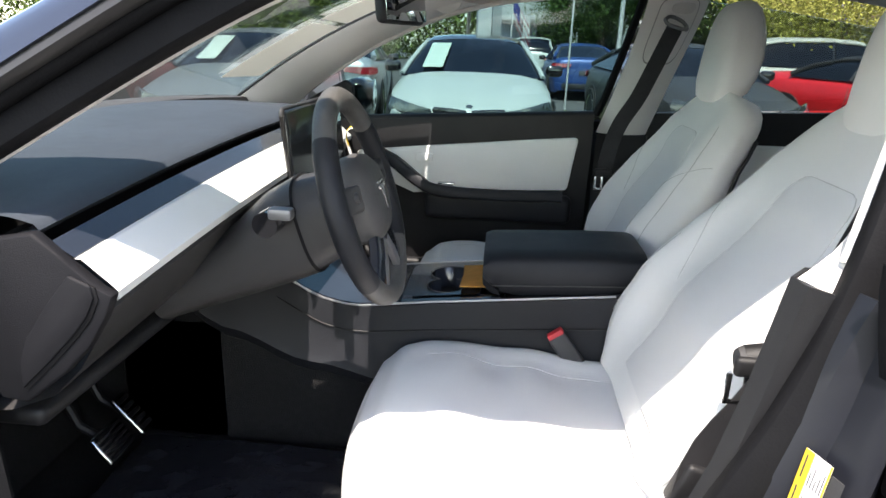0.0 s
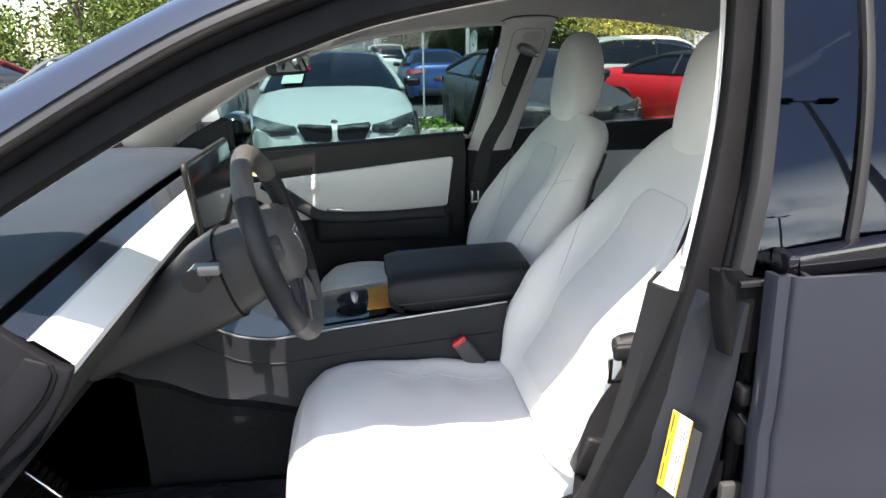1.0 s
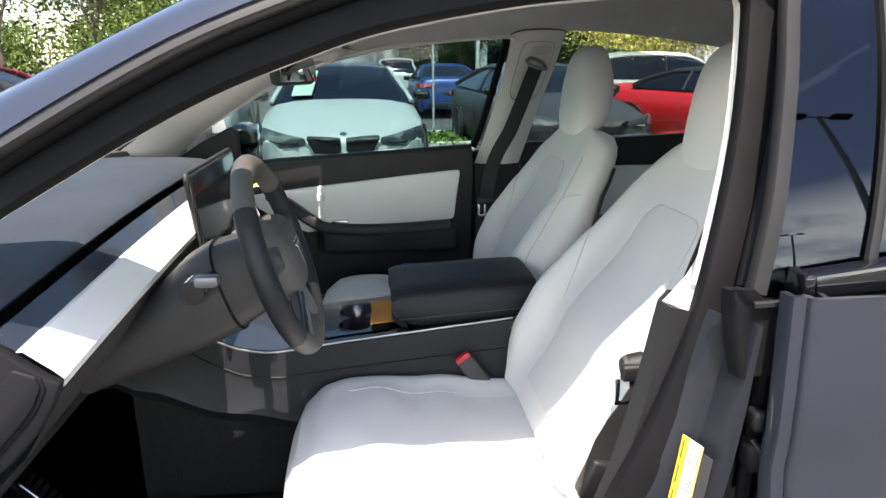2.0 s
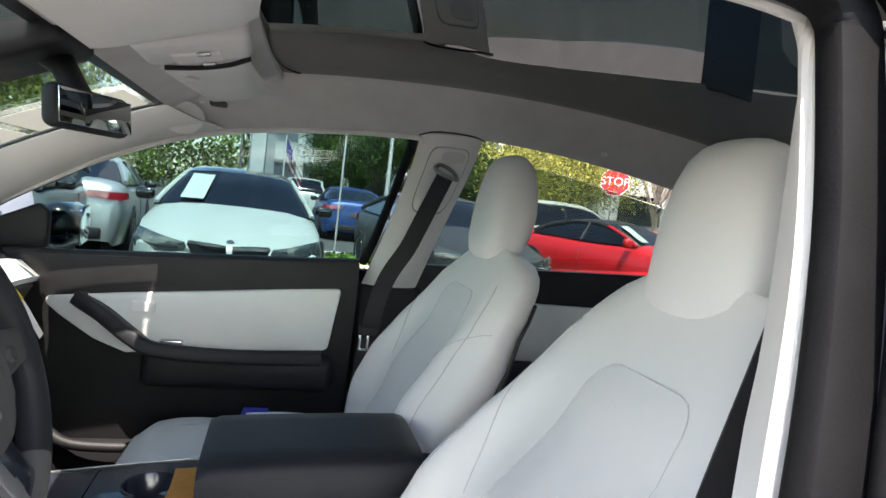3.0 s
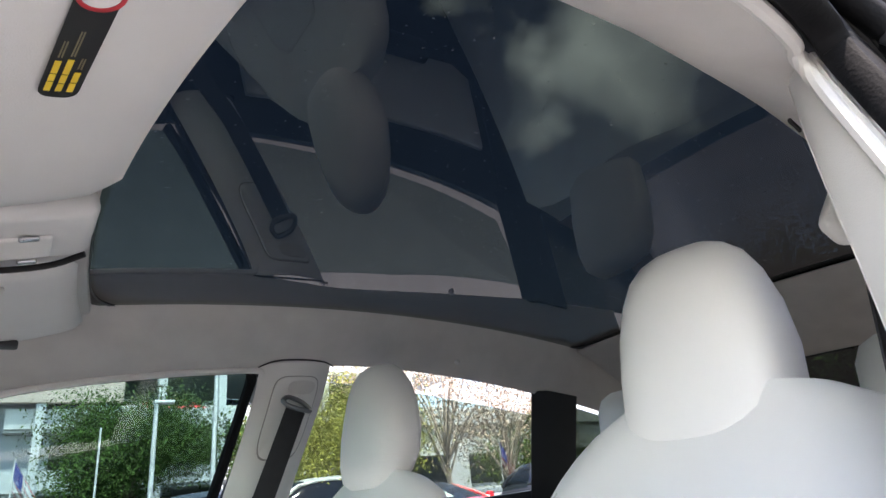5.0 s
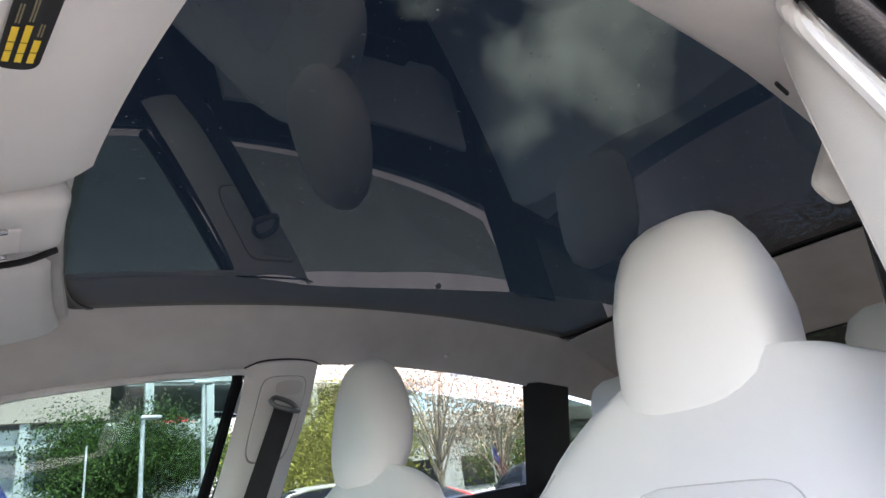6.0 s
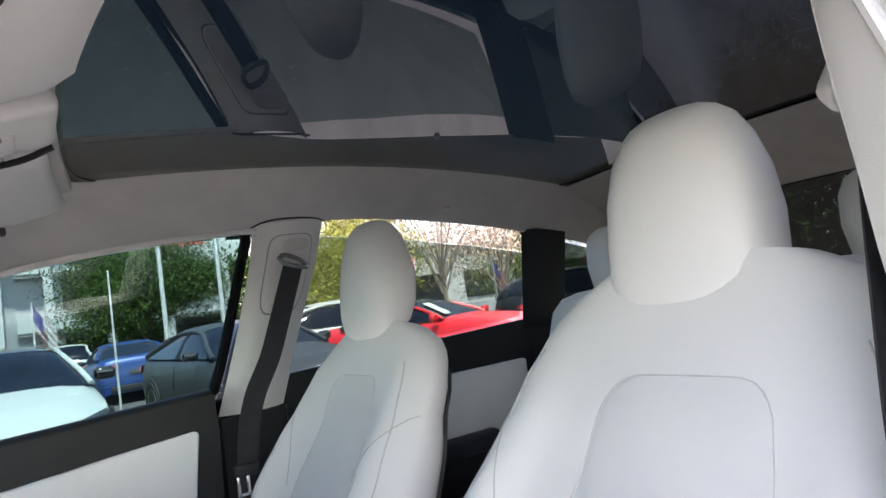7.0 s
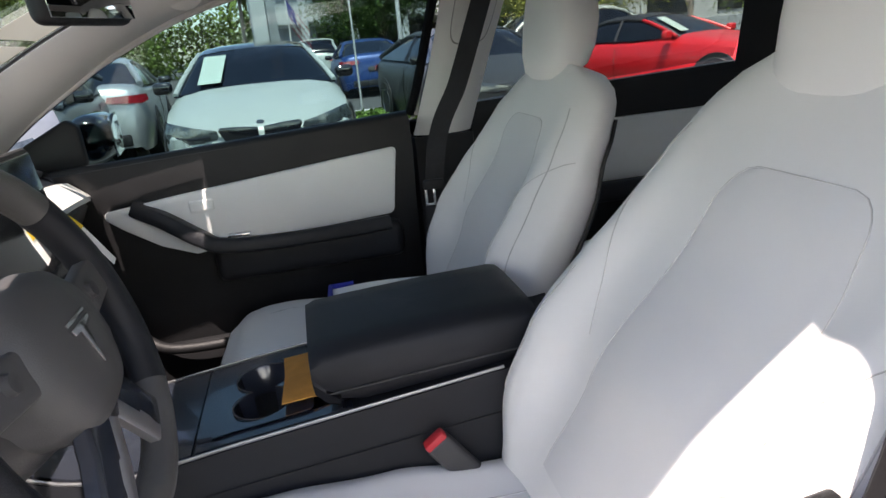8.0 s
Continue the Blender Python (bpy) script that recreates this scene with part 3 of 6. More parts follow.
    part("rear_quarter_trim", solid(grid([[(2.70, s * 0.78, 0.45), (2.70, s * 0.75, 1.11)], [(3.9, s * 0.74, 0.45), (3.9, s * 0.70, 1.08)]]), 0.01), M_BLACK, car)

# belt guide cover and slot in the near headliner rail
part("belt_guide_cover", rbox(0.044, 0.028, 0.066, 0.014, 4), M_TRIM, car, "rounded light grey belt guide cover", m=pose(1.965, -0.597, 1.372, 20, 25, 0))
part("trim_slot", rbox(0.022, 0.004, 0.006, 0.0018, 2), M_BLACK, car, m=pose(2.000, -0.562, 1.494, 0, 25, 0))

# rear screen, hatch
part("rear_screen", solid(grid([[(3.06 - 0.05 * v * v, 0.56 * v, 1.405 - 0.02 * v * v), (3.75 - 0.1 * v * v, 0.62 * v, 1.10)] for v in [-1 + i / 6 for i in range(13)]]), 0.004), M_REARSCREEN, car, "tinted rear screen").visible_shadow = False
part("hatch", solid(grid([[(3.75 - 0.1 * v * v, 0.66 * v, 1.10), (3.95, 0.74 * v, 0.9), (3.98, 0.74 * v, 0.4)] for v in [-1 + i / 6 for i in range(13)]]), 0.02), M_PAINT, car)
part("load_cover", rbox(1.0, 1.36, 0.03, 0.01, 2, (3.25, 0, 1.02)), M_BLACK, car, "black load cover behind the rear seat")

# passenger front door, inner side
pdoor = part("passenger_door", merge(
    solid(grid([[(0.66, 0.80, 0.35), (0.66, 0.79, 0.80), (0.66, 0.785, 0.95), (0.70, 0.775, 1.030)],
                [(1.15, 0.80, 0.35), (1.15, 0.79, 0.80), (1.15, 0.765, 0.98), (1.15, 0.775, 1.051)],
                [(1.69, 0.80, 0.35), (1.69, 0.79, 0.80), (1.69, 0.760, 1.00), (1.69, 0.775, 1.080)]]), 0.03),
    tube([(0.62, 0.772, 1.024), (0.9, 0.775, 1.034), (1.2, 0.778, 1.051), (1.69, 0.780, 1.079)], 0.018, 10)),
    M_BLACK, car, "black passenger door with white insert panel", m=Matrix.Translation((1.38, -1.2, 1.3)) @ Matrix.Diagonal((0.972, 0.972, 0.972, 1.0)) @ Matrix.Translation((-1.38, 1.2, -1.3)))
CARD = [(0.905, 0.936), (1.08, 0.957), (1.27, 0.976), (1.46, 0.996), (1.636, 1.012), (1.644, 1.005), (1.632, 0.92), (1.622, 0.842), (1.612, 0.834),
        (1.45, 0.825), (1.26, 0.818), (1.10, 0.800), (1.02, 0.833), (0.94, 0.888), (0.905, 0.918)]
part("insert_panel", prism([(x, z) for x, z in CARD], 0.022, 0.006), M_CARDWHITE, pdoor, "white leatherette door insert", m=pose(0, 0.742, 0) @ YAXIS)
part("armrest", merge(
    tube(spline([(0.985, 0.745, 0.932), (1.04, 0.715, 0.905), (1.12, 0.690, 0.850), (1.18, 0.685, 0.822), (1.35, 0.690, 0.812), (1.60, 0.705, 0.815)], 36), 0, 14, flat=(0.040, 0.020), up=(0, 0.25, 1)),
    rbox(0.50, 0.07, 0.10, 0.025, 4, (1.39, 0.735, 0.765))), M_DARKLEATHER, pdoor, "black padded door armrest")
part("door_pull", rbox(0.060, 0.012, 0.030, 0.005, 3, (1.135, 0.718, 0.925)), M_CARDWHITE, pdoor)
part("window_switch", rbox(0.055, 0.022, 0.006, 0.002, 2, (1.215, 0.688, 0.846)), M_CHROME, pdoor, "silver window switch")
part("door_pocket", merge(tube(spline([(0.93, 0.70, 0.60), (1.0, 0.665, 0.575), (1.15, 0.66, 0.57), (1.35, 0.68, 0.575), (1.58, 0.72, 0.58)], 24), 0.014, 10),
                          rbox(0.66, 0.05, 0.17, 0.02, 3, (1.26, 0.72, 0.48))), M_BLACK, pdoor, "black door bin")
part("speaker_grille", lathe([(0.0, 0.012), (0.07, 0.010), (0.082, 0.004), (0.084, 0.0)], 28, 'Y'), M_BLACK, pdoor, m=pose(1.02, 0.775, 0.66, 0, 0, 180))
part("seal_strip", tube([(0.80, 0.79, 1.034), (1.2, 0.80, 1.058), (1.69, 0.80, 1.088)], 0.007, 6), M_RUBBER, pdoor)
pw = part("front_door_glass", solid(grid([[(xb + (xt - xb) * t, 0.80 + (yt - 0.80) * t, zb + (zt - zb) * t) for t in (0, 0.5, 1)] for xb, zb, xt, yt, zt in
          ((0.86, 1.05, 0.84, 0.757, 1.215), (1.0, 1.055, 1.0, 0.737, 1.315), (1.163, 1.065, 1.163, 0.718, 1.386), (1.40, 1.08, 1.42, 0.697, 1.445), (1.55, 1.085, 1.60, 0.683, 1.465), (1.72, 1.09, 1.80, 0.673, 1.476))]), 0.004), M_GLASS, car, "green-tinted clear door glass")
pw.visible_shadow = False
part("window_frame", tube(spline([(1.700, 0.790, 1.085), (1.728, 0.765, 1.17), (1.775, 0.690, 1.38), (1.786, 0.662, 1.445), (1.765, 0.655, 1.466), (1.70, 0.660, 1.462)], 30), 0.013, 8), M_RUBBER, car, "black rubber window run")
part("mirror_sail", prism([(0.64, 1.040), (0.885, 1.052), (0.885, 1.150), (0.86, 1.168), (0.76, 1.118)], 0.03, 0.008), M_BLACK, car, "black triangular mirror cover", m=pose(0, 0.785, 0) @ YAXIS)

# door mirror of the passenger side
dmir = part("door_mirror", rbox(0.10, 0.20, 0.125, 0.048, 5, (0.868, 0.945, 1.105)), M_GLOSSBLACK, car, "gloss black door mirror")
part("mirror_glass", prism(arc(0.075, 0.04, 0.03, 0, 90) + arc(-0.075, 0.035, 0.035, 90, 180) + arc(-0.07, -0.035, 0.03, 180, 270) + arc(0.075, -0.035, 0.03, 270, 360), 0.004, 0.001),
     M_MIRROR, dmir, "silver mirror glass", m=pose(0.9195, 0.935, 1.105) @ Matrix.Diagonal((0.86, 0.86, 0.80, 1.0)) @ pose(0, 0, 0, 90, 0, 98))

def side_glass_y(z):
    """Outer face of the curved glass over the belt line, driver's side."""
    u = z - 1.12
    return -0.842 + 0.20 * u + 0.65 * u * u


# rear doors, inner side; outer skin on the driver's side
for s in (1, -1):
    rd = part("rear_door", solid(grid([[(1.86, s * 0.80, 0.38), (1.86, s * 0.79, 0.90), (1.86, s * 0.775, 1.10)],
                                       [(2.70, s * 0.80, 0.38), (2.70, s * 0.785, 0.90), (2.70, s * 0.770, 1.135)]]), 0.02), M_BLACK, car, "black rear door with white insert")
    rc = prism([(1.90, 0.84), (2.60, 0.80), (2.655, 0.83), (2.66, 1.005), (2.655, 1.012), (1.90, 1.01)], 0.02, 0.005)
    bmesh.ops.transform(rc, matrix=(pose(0, 0.765, 0) @ YAXIS), verts=rc.verts)
    if s < 0:
        bmesh.ops.scale(rc, vec=(1, -1, 1), verts=rc.verts)
    part("insert_panel", rc, M_CARDWHITE, rd, "white leatherette door insert")
    part("armrest", rbox(0.6, 0.08, 0.06, 0.02, 3, (2.2, s * 0.75, 0.80)), M_DARKLEATHER, rd)
    if s > 0:
        pane_rows = [[(x0 + dx * t, 0.80 - dy * t, z0 + dz * t) for t in (0, k / 2, k)] for x0, dx, dy, z0, dz, k in
                     ((1.87, 0.10, 0.145, 1.10, 0.375, 0.90), (2.15, 0.05, 0.155, 1.115, 0.35, 0.86), (2.45, 0.0, 0.178, 1.13, 0.30, 0.82), (2.70, -0.06, 0.19, 1.145, 0.25, 0.78))]
    else:
        pane_rows = [[(x0 + dx * t, side_glass_y(z0 + dz * t) + 0.006, z0 + dz * t) for t in [k / 12 for k in range(13)]] for x0, dx, z0, dz in
                     ((1.87, 0.10, 1.10, 0.36), (2.15, 0.05, 1.115, 0.335), (2.45, 0.0, 1.13, 0.285), (2.70, -0.06, 1.145, 0.235))]
    gl = part("door_glass", solid(grid(pane_rows), 0.004), M_REARSIDE if s > 0 else M_PRIVACY, rd, "rear door glass")
    gl.visible_shadow = s < 0

# driver side outer body
SKIN = [(1.779, 0.030), (1.780, 0.017), (1.783, 0.011), (1.792, 0.009), (1.795, 0.0075), (1.797, 0.009), (1.7985, 0.004), (1.801, 0.001), (1.806, 0.0), (2.1, 0.0), (2.4, 0.0), (2.735, 0.0)]
part("rear_door_skin", solid(grid([[(x, -(0.905 + 0.018 * math.sin(math.pi * k / 20) - 0.005 * math.exp(-((0.30 + 0.0412 * k - 0.915) / 0.03) ** 2)) + rec, 0.30 + 0.0412 * k) for k in range(21)] for x, rec in SKIN]), 0.008), M_PAINT, car, "dark silver painted rear door")
part("belt_moulding", tube([(1.822, -0.860, 1.1245), (1.94, -0.861, 1.138), (2.2, -0.860, 1.150), (2.72, -0.852, 1.164)], 0, 12, flat=(0.016, 0.016), up=(0, 0, 1)), M_GLOSSBLACK, car, "gloss black window moulding")
part("moulding_cap", rbox(0.014, 0.038, 0.034, 0.005, 3, (1.815, -0.858, 1.124)), M_GLOSSBLACK, car)
part("pillar_applique", solid(grid([[(1.772 + 0.27 * (z - 1.105), side_glass_y(z), z), (1.82 + 0.31 * (z - 1.105), side_glass_y(z) - 0.0015, z), (1.90 + 0.24 * (z - 1.105), side_glass_y(z), z)] for z in [1.105 + 0.0295 * i for i in range(13)]]), 0.004), M_PRIVACY, car, "gloss black pillar cover")
part("rear_window_frame", tube(spline([(x, side_glass_y(z) - 0.004, z) for x, z in ((1.768, 1.112), (1.781, 1.165), (1.796, 1.222), (1.823, 1.34), (1.843, 1.425), (1.850, 1.447))], 24), 0, 10, flat=(0.010, 0.010), up=(0, -1, 0.3)), M_SATINFRAME, car, "satin grey frame of the rear door glass")
part("glass_divider", tube([(1.908 + 0.215 * (z - 1.13), side_glass_y(z) - 0.004, z) for z in [1.12 + 0.033 * i for i in range(11)]], 0, 8, flat=(0.006, 0.005), up=(0, -1, 0.3)), M_SATINFRAME, car, "thin grey bar between pillar cover and rear glass")
corner = []
for k in range(15):
    u = k / 14
    z = 1.122 - 0.108 * u
    xl = lerp([(0, 1.726), (0.25, 1.728), (0.5, 1.734), (0.75, 1.740), (1, 1.747)], u)
    xr = lerp([(0, 1.758), (0.12, 1.772), (0.22, 1.806), (0.32, 1.803), (0.7, 1.802), (1, 1.795)], u)
    corner.append([(xl + (xr - xl) * v, -0.848 - 0.014 * min(1.0, v / 0.14) ** 0.6 - 0.006 * math.exp(-((v - 0.16) / 0.10) ** 2) * (0.4 + 0.6 * u) + 0.004 * math.exp(-((v - 0.38) / 0.10) ** 2) * (1 - u), z)
                   for v in (0.0, 0.03, 0.07, 0.12, 0.18, 0.26, 0.36, 0.46, 0.58, 0.72, 0.88, 1.0)])
part("pillar_corner_rubber", solid(grid(corner), 0.008), M_RUBBER, car, "black moulded rubber corner block")
part("window_ledge", tube([(1.757, -0.864, 1.1045), (1.785, -0.866, 1.106), (1.812, -0.864, 1.108)], 0, 8, flat=(0.004, 0.0035), up=(0, 0, 1)), M_SATINFRAME, car)
part("centre_pillar_jamb", solid(grid([[(x0 + (xr - x0) * f, y, z) for f, y in ((0.0, -0.806), (0.2, -0.828), (0.60, -0.836), (0.74, -0.856), (0.86, -0.867), (1.0, -0.869), (1.07, -0.862), (1.14, -0.845), (1.35, -0.835))] for z, x0, xr in
     [(z, lerp([(0.40, 1.38), (0.55, 1.50), (0.70, 1.590), (0.78, 1.625), (0.86, 1.658), (0.95, 1.695), (1.03, 1.715), (1.08, 1.735)], z), lerp([(0.40, 1.55), (0.55, 1.64), (0.70, 1.71), (0.80, 1.741), (0.884, 1.754), (0.961, 1.763), (1.08, 1.770)], z)) for z in [0.40 + 0.034 * k for k in range(21)]]]), 0.005), M_JAMB, car, "painted centre pillar jamb, shade put into its near-black colour")
part("pillar_seal", tube(spline([(1.792, -0.848, 0.42), (1.790, -0.846, 0.7), (1.795, -0.842, 0.98), (1.80, -0.84, 1.06)], 20), 0.009, 8), M_RUBBER, car)
part("latch_striker", merge(rbox(0.022, 0.030, 0.040, 0.006, 2, (1.790, -0.855, 0.905)), rbox(0.018, 0.026, 0.030, 0.008, 3, (1.786, -0.858, 0.955)), tube([(1.782, -0.862, 0.93), (1.790, -0.872, 0.915), (1.796, -0.866, 0.895)], 0.004, 8)), M_BLACK, car)
part("door_gap", solid(grid([[(1.80, -0.84, 0.35), (1.83, -0.84, 1.12)], [(1.80, -0.90, 0.35), (1.82, -0.90, 1.12)]]), 0.006), M_BLACK, car)
part("latch_plate", rbox(0.03, 0.012, 0.07, 0.005, 2, (1.776, -0.872, 0.80)), M_GREYPL, car)
part("sill", rbox(1.25, 0.13, 0.14, 0.03, 4, (1.15, -0.83, 0.40)), M_PAINT, car, "dark painted door sill")
part("sill_cover", rbox(1.05, 0.10, 0.02, 0.008, 3, (1.15, -0.775, 0.478)), M_BLACK, car)
part("hinge_jamb", solid(grid([[(0.66, -0.90, 0.35), (0.66, -0.90, 1.03)], [(0.72, -0.80, 0.35), (0.68, -0.80, 1.05)], [(0.80, -0.775, 0.40), (0.78, -0.775, 1.02)]]), 0.006), M_RUBBER, car)
part("front_fender", solid(grid([[(0.66, -0.92, 0.3), (0.66, -0.93, 0.7), (0.66, -0.90, 0.98), (0.62, -0.80, 1.04)], [(-0.7, -0.85, 0.3), (-0.7, -0.86, 0.6), (-0.7, -0.80, 0.80), (-0.7, -0.6, 0.88)]]), 0.006), M_PAINT, car)
part("passenger_flank", solid(grid([[(-0.7, 0.85, 0.3), (-0.7, 0.86, 0.6), (-0.7, 0.82, 0.80), (-0.7, 0.6, 0.88)], [(0.7, 0.93, 0.3), (0.7, 0.94, 0.7), (0.7, 0.90, 0.99), (0.62, 0.80, 1.04)], [(3.0, 0.93, 0.3), (3.0, 0.94, 0.7), (3.0, 0.90, 1.06), (3.0, 0.81, 1.10)], [(3.9, 0.85, 0.3), (3.9, 0.86, 0.7), (3.9, 0.82, 1.0), (3.9, 0.72, 1.08)]]), 0.006), M_PAINT, car)
part("bonnet", solid(grid([[(0.62 - 0.30 * (1 - v * v), 0.80 * v, 1.04), (0.0, 0.78 * v, 0.98 - 0.02 * v * v), (-0.75, 0.66 * v, 0.84 - 0.04 * v * v), (-0.95, 0.6 * v, 0.6)] for v in [-1 + i / 6 for i in range(13)]]), 0.006), M_PAINT, car)
part("rear_quarter_panel", solid(grid([[(2.74, -0.93, 0.3), (2.74, -0.94, 0.7), (2.74, -0.90, 1.06), (2.74, -0.82, 1.13)], [(3.3, -0.92, 0.3), (3.3, -0.93, 0.7), (3.3, -0.88, 1.05), (3.3, -0.72, 1.12)], [(3.92, -0.82, 0.3), (3.92, -0.84, 0.7), (3.92, -0.80, 1.0), (3.80, -0.66, 1.10)]]), 0.006), M_PAINT, car, "dark painted rear quarter panel")
part("front_bumper", solid(grid([[(-0.95 + 0.22 * v * v, 0.84 * v, 0.62), (-1.00 + 0.24 * v * v, 0.85 * v, 0.45), (-0.95 + 0.24 * v * v, 0.82 * v, 0.24)] for v in [-1 + i / 6 for i in range(13)]]), 0.01), M_PAINT, car, "dark painted front bumper")
part("rear_bumper", solid(grid([[(4.02 - 0.16 * v * v, 0.84 * v, 0.70), (4.06 - 0.18 * v * v, 0.85 * v, 0.48), (4.00 - 0.18 * v * v, 0.82 * v, 0.26)] for v in [-1 + i / 6 for i in range(13)]]), 0.01), M_PAINT, car, "dark painted rear bumper")
for x, y in ((0.0, -0.80), (0.0, 0.80), (2.89, -0.80), (2.89, 0.80)):
    part("wheel", lathe([(0.20, -0.11), (0.33, -0.11), (0.355, -0.08), (0.355, 0.08), (0.33, 0.11), (0.20, 0.11)], 32, 'Y'), M_RUBBER, car, m=pose(x, y, 0.355))
LABEL_AT = Matrix(((0.33, 0.141, -0.933, 1.6935), (-0.944, 0.049, -0.327, -0.840), (0.0, 0.989, 0.149, 0.818), (0, 0, 0, 1))) @ Matrix.Diagonal((0.64, 0.77, 1.0, 1.0))
stk = part("certification_label", prism([(0, 0), (0.050, 0), (0.050, 0.14), (0, 0.14)], 0.001), M_PAPER, car, "white and yellow certification label", smooth=False, m=LABEL_AT)
part("label_border", prism([(0.0475, 0), (0.050, 0), (0.050, 0.14), (0.0475, 0.14)], 0.0014), M_YELLOW, stk, smooth=False)
part("certification_label_backing", prism([(0, 0), (0.022, 0), (0.022, 0.15), (0, 0.15)], 0.0008), M_GREYPL, car, "grey sticker edge", smooth=False, m=LABEL_AT @ pose(0.052, -0.02, -0.0005))
part("label_edge", prism([(0, 0), (0.017, 0), (0.017, 0.14), (0, 0.14)], 0.0012), M_YELLOW, stk, smooth=False, m=pose(0, 0, 0.0006))
for i in range(15):
    part("print_line", prism([(0, 0), (0.0012, 0), (0.0012, 0.014 + 0.007 * (i % 3)), (0, 0.014 + 0.007 * (i % 3))], 0.0004), M_PRINT, stk, smooth=False, m=pose(0.0205 + 0.0058 * (i % 5), 0.010 + 0.043 * (i // 5), 0.0012))
for i in range(3):
    part("print_line", prism([(0, 0), (0.0022, 0), (0.0022, 0.032), (0, 0.032)], 0.0004), M_PRINT, stk, smooth=False, m=pose(0.006, 0.012 + 0.045 * i, 0.002))

# ---- floor, firewall, dash ----
part("floor_pan", solid(grid([[(x, y, 0.36 + (0.02 if abs(y) < 0.2 else 0)) for y in (-0.80, -0.4, -0.2, 0.2, 0.4, 0.80)] for x in (0.3, 0.8, 1.2, 2.0, 3.9)]), 0.02), M_CARPET, car, "black carpeted car floor")
part("firewall", solid(grid([[(0.42, y, 0.36), (0.36, y, 0.7), (0.34, y, 1.05)] for y in (-0.8, 0, 0.8)]), 0.02), M_CARPET, car)
film = part("floor_film", solid(grid([[(0.60 + 0.02 * i, -0.64 + 0.018 * j, 0.386 + 0.012 * abs(noise.noise(Vector((i * 0.22, j * 0.34, 3)))) + 0.006 * noise.noise(Vector((i * 0.6, j * 0.7, 8)))) for j in range(27)] for i in range(39)]), 0.001), M_POLY, car, "crumpled clear film over the driver floor mat")


def dash_rows(prof, y0, y1, n=24, bow=-0.02, rise=0.042):
    """A profile of (x, z) carried across the car, bowed forward in the middle by bow."""
    rows = []
    for j in range(n + 1):
        y = y0 + (y1 - y0) * j / n
        d = bow * (1 - (y / 0.76) ** 2)
        far = max(0.0, y / 0.757) ** 2
        rows.append([(x - d - 0.085 * far, y, z + rise * (1 - (y / 0.76) ** 2) - 0.028 * far) for x, z in prof])
    return rows


dash = part("dashboard", grid(dash_rows([(0.34, 1.05), (0.46, 1.088), (0.62, 1.095), (0.76, 1.093), (0.84, 1.087), (0.868, 1.080), (0.874, 1.073), (0.868, 1.066), (0.83, 1.058), (0.80, 1.05)], -0.755, 0.755)),
            M_DASHTOP, car, "dark blue-grey soft dash top")
part("dash_front_edge", tube([(p[0], p[1], p[2]) for p in [(0.55 - 0.10 * (1 - (y / 0.76) ** 2), y, 1.092 + 0.030 * (1 - (y / 0.76) ** 2)) for y in [-0.74 + 0.074 * i for i in range(21)]]], 0, 10, flat=(0.05, 0.010), up=(0, 0, 1)), M_GREYPL, dash)
part("vent_slot", grid(dash_rows([(0.82, 1.062), (0.82, 1.040), (0.888, 1.046)], -0.75, 0.75)), M_BLACK, dash, "black air vent slot")
part("vent_ledge", grid(dash_rows([(0.880, 1.046), (0.8805, 1.0585), (0.886, 1.061), (0.9125, 1.0435), (0.9115, 1.036)], -0.756, 0.756)), M_PIANO, dash, "dark glossy ledge below the vent")
part("trim_board", grid(dash_rows([(0.904, 1.030), (0.9125, 1.042), (0.920, 1.0425), (0.949, 1.0175), (0.961, 1.006), (0.959, 0.995), (0.935, 0.985)], -0.757, 0.757)), M_DASHWHITE, dash, "white decor board along the dash")
part("lower_dash", grid(dash_rows([(0.945, 0.992), (0.950, 0.982), (0.935, 0.955), (0.90, 0.90), (0.86, 0.86), (0.80, 0.835), (0.70, 0.82), (0.50, 0.82)], -0.757, 0.757)), M_SHROUD, dash, "dark grey lower dash")
end = [(0.914, 1.04), (0.946, 1.012), (0.962, 1.005), (0.948, 0.974), (0.924, 0.937), (0.892, 0.902), (0.834, 0.856), (0.8, 0.86), (0.78, 0.95), (0.8, 1.06), (0.875, 1.075)]
part("end_cover", prism(end, 0.018, 0.004), M_ENDCOVER, dash, "dark grey dash end cover", m=pose(0, -0.753, 0) @ YAXIS)
part("end_cover_gap", prism([(0.004 + x, z - 0.003) for x, z in [(0.914, 1.029), (0.939, 1.018), (0.942, 1.003), (0.93, 0.979), (0.912, 0.956), (0.875, 0.917), (0.834, 0.877), (0.837, 0.914), (0.85, 0.946), (0.88, 0.988)]], 0.004, 0.001), M_RUBBER, dash, m=pose(0, -0.769, 0) @ YAXIS)
part("end_cover_panel", prism([(0.914, 1.029), (0.939, 1.018), (0.942, 1.003), (0.93, 0.979), (0.912, 0.956), (0.875, 0.917), (0.834, 0.877), (0.837, 0.914), (0.85, 0.946), (0.88, 0.988)], 0.006, 0.003), M_ENDCOVER, dash, "grey oval cover on the dash end", m=pose(0, -0.770, 0) @ YAXIS)
part("knee_panel", rbox(0.30, 1.45, 0.03, 0.012, 3, (0.66, 0, 0.80)), M_BLACK, dash)

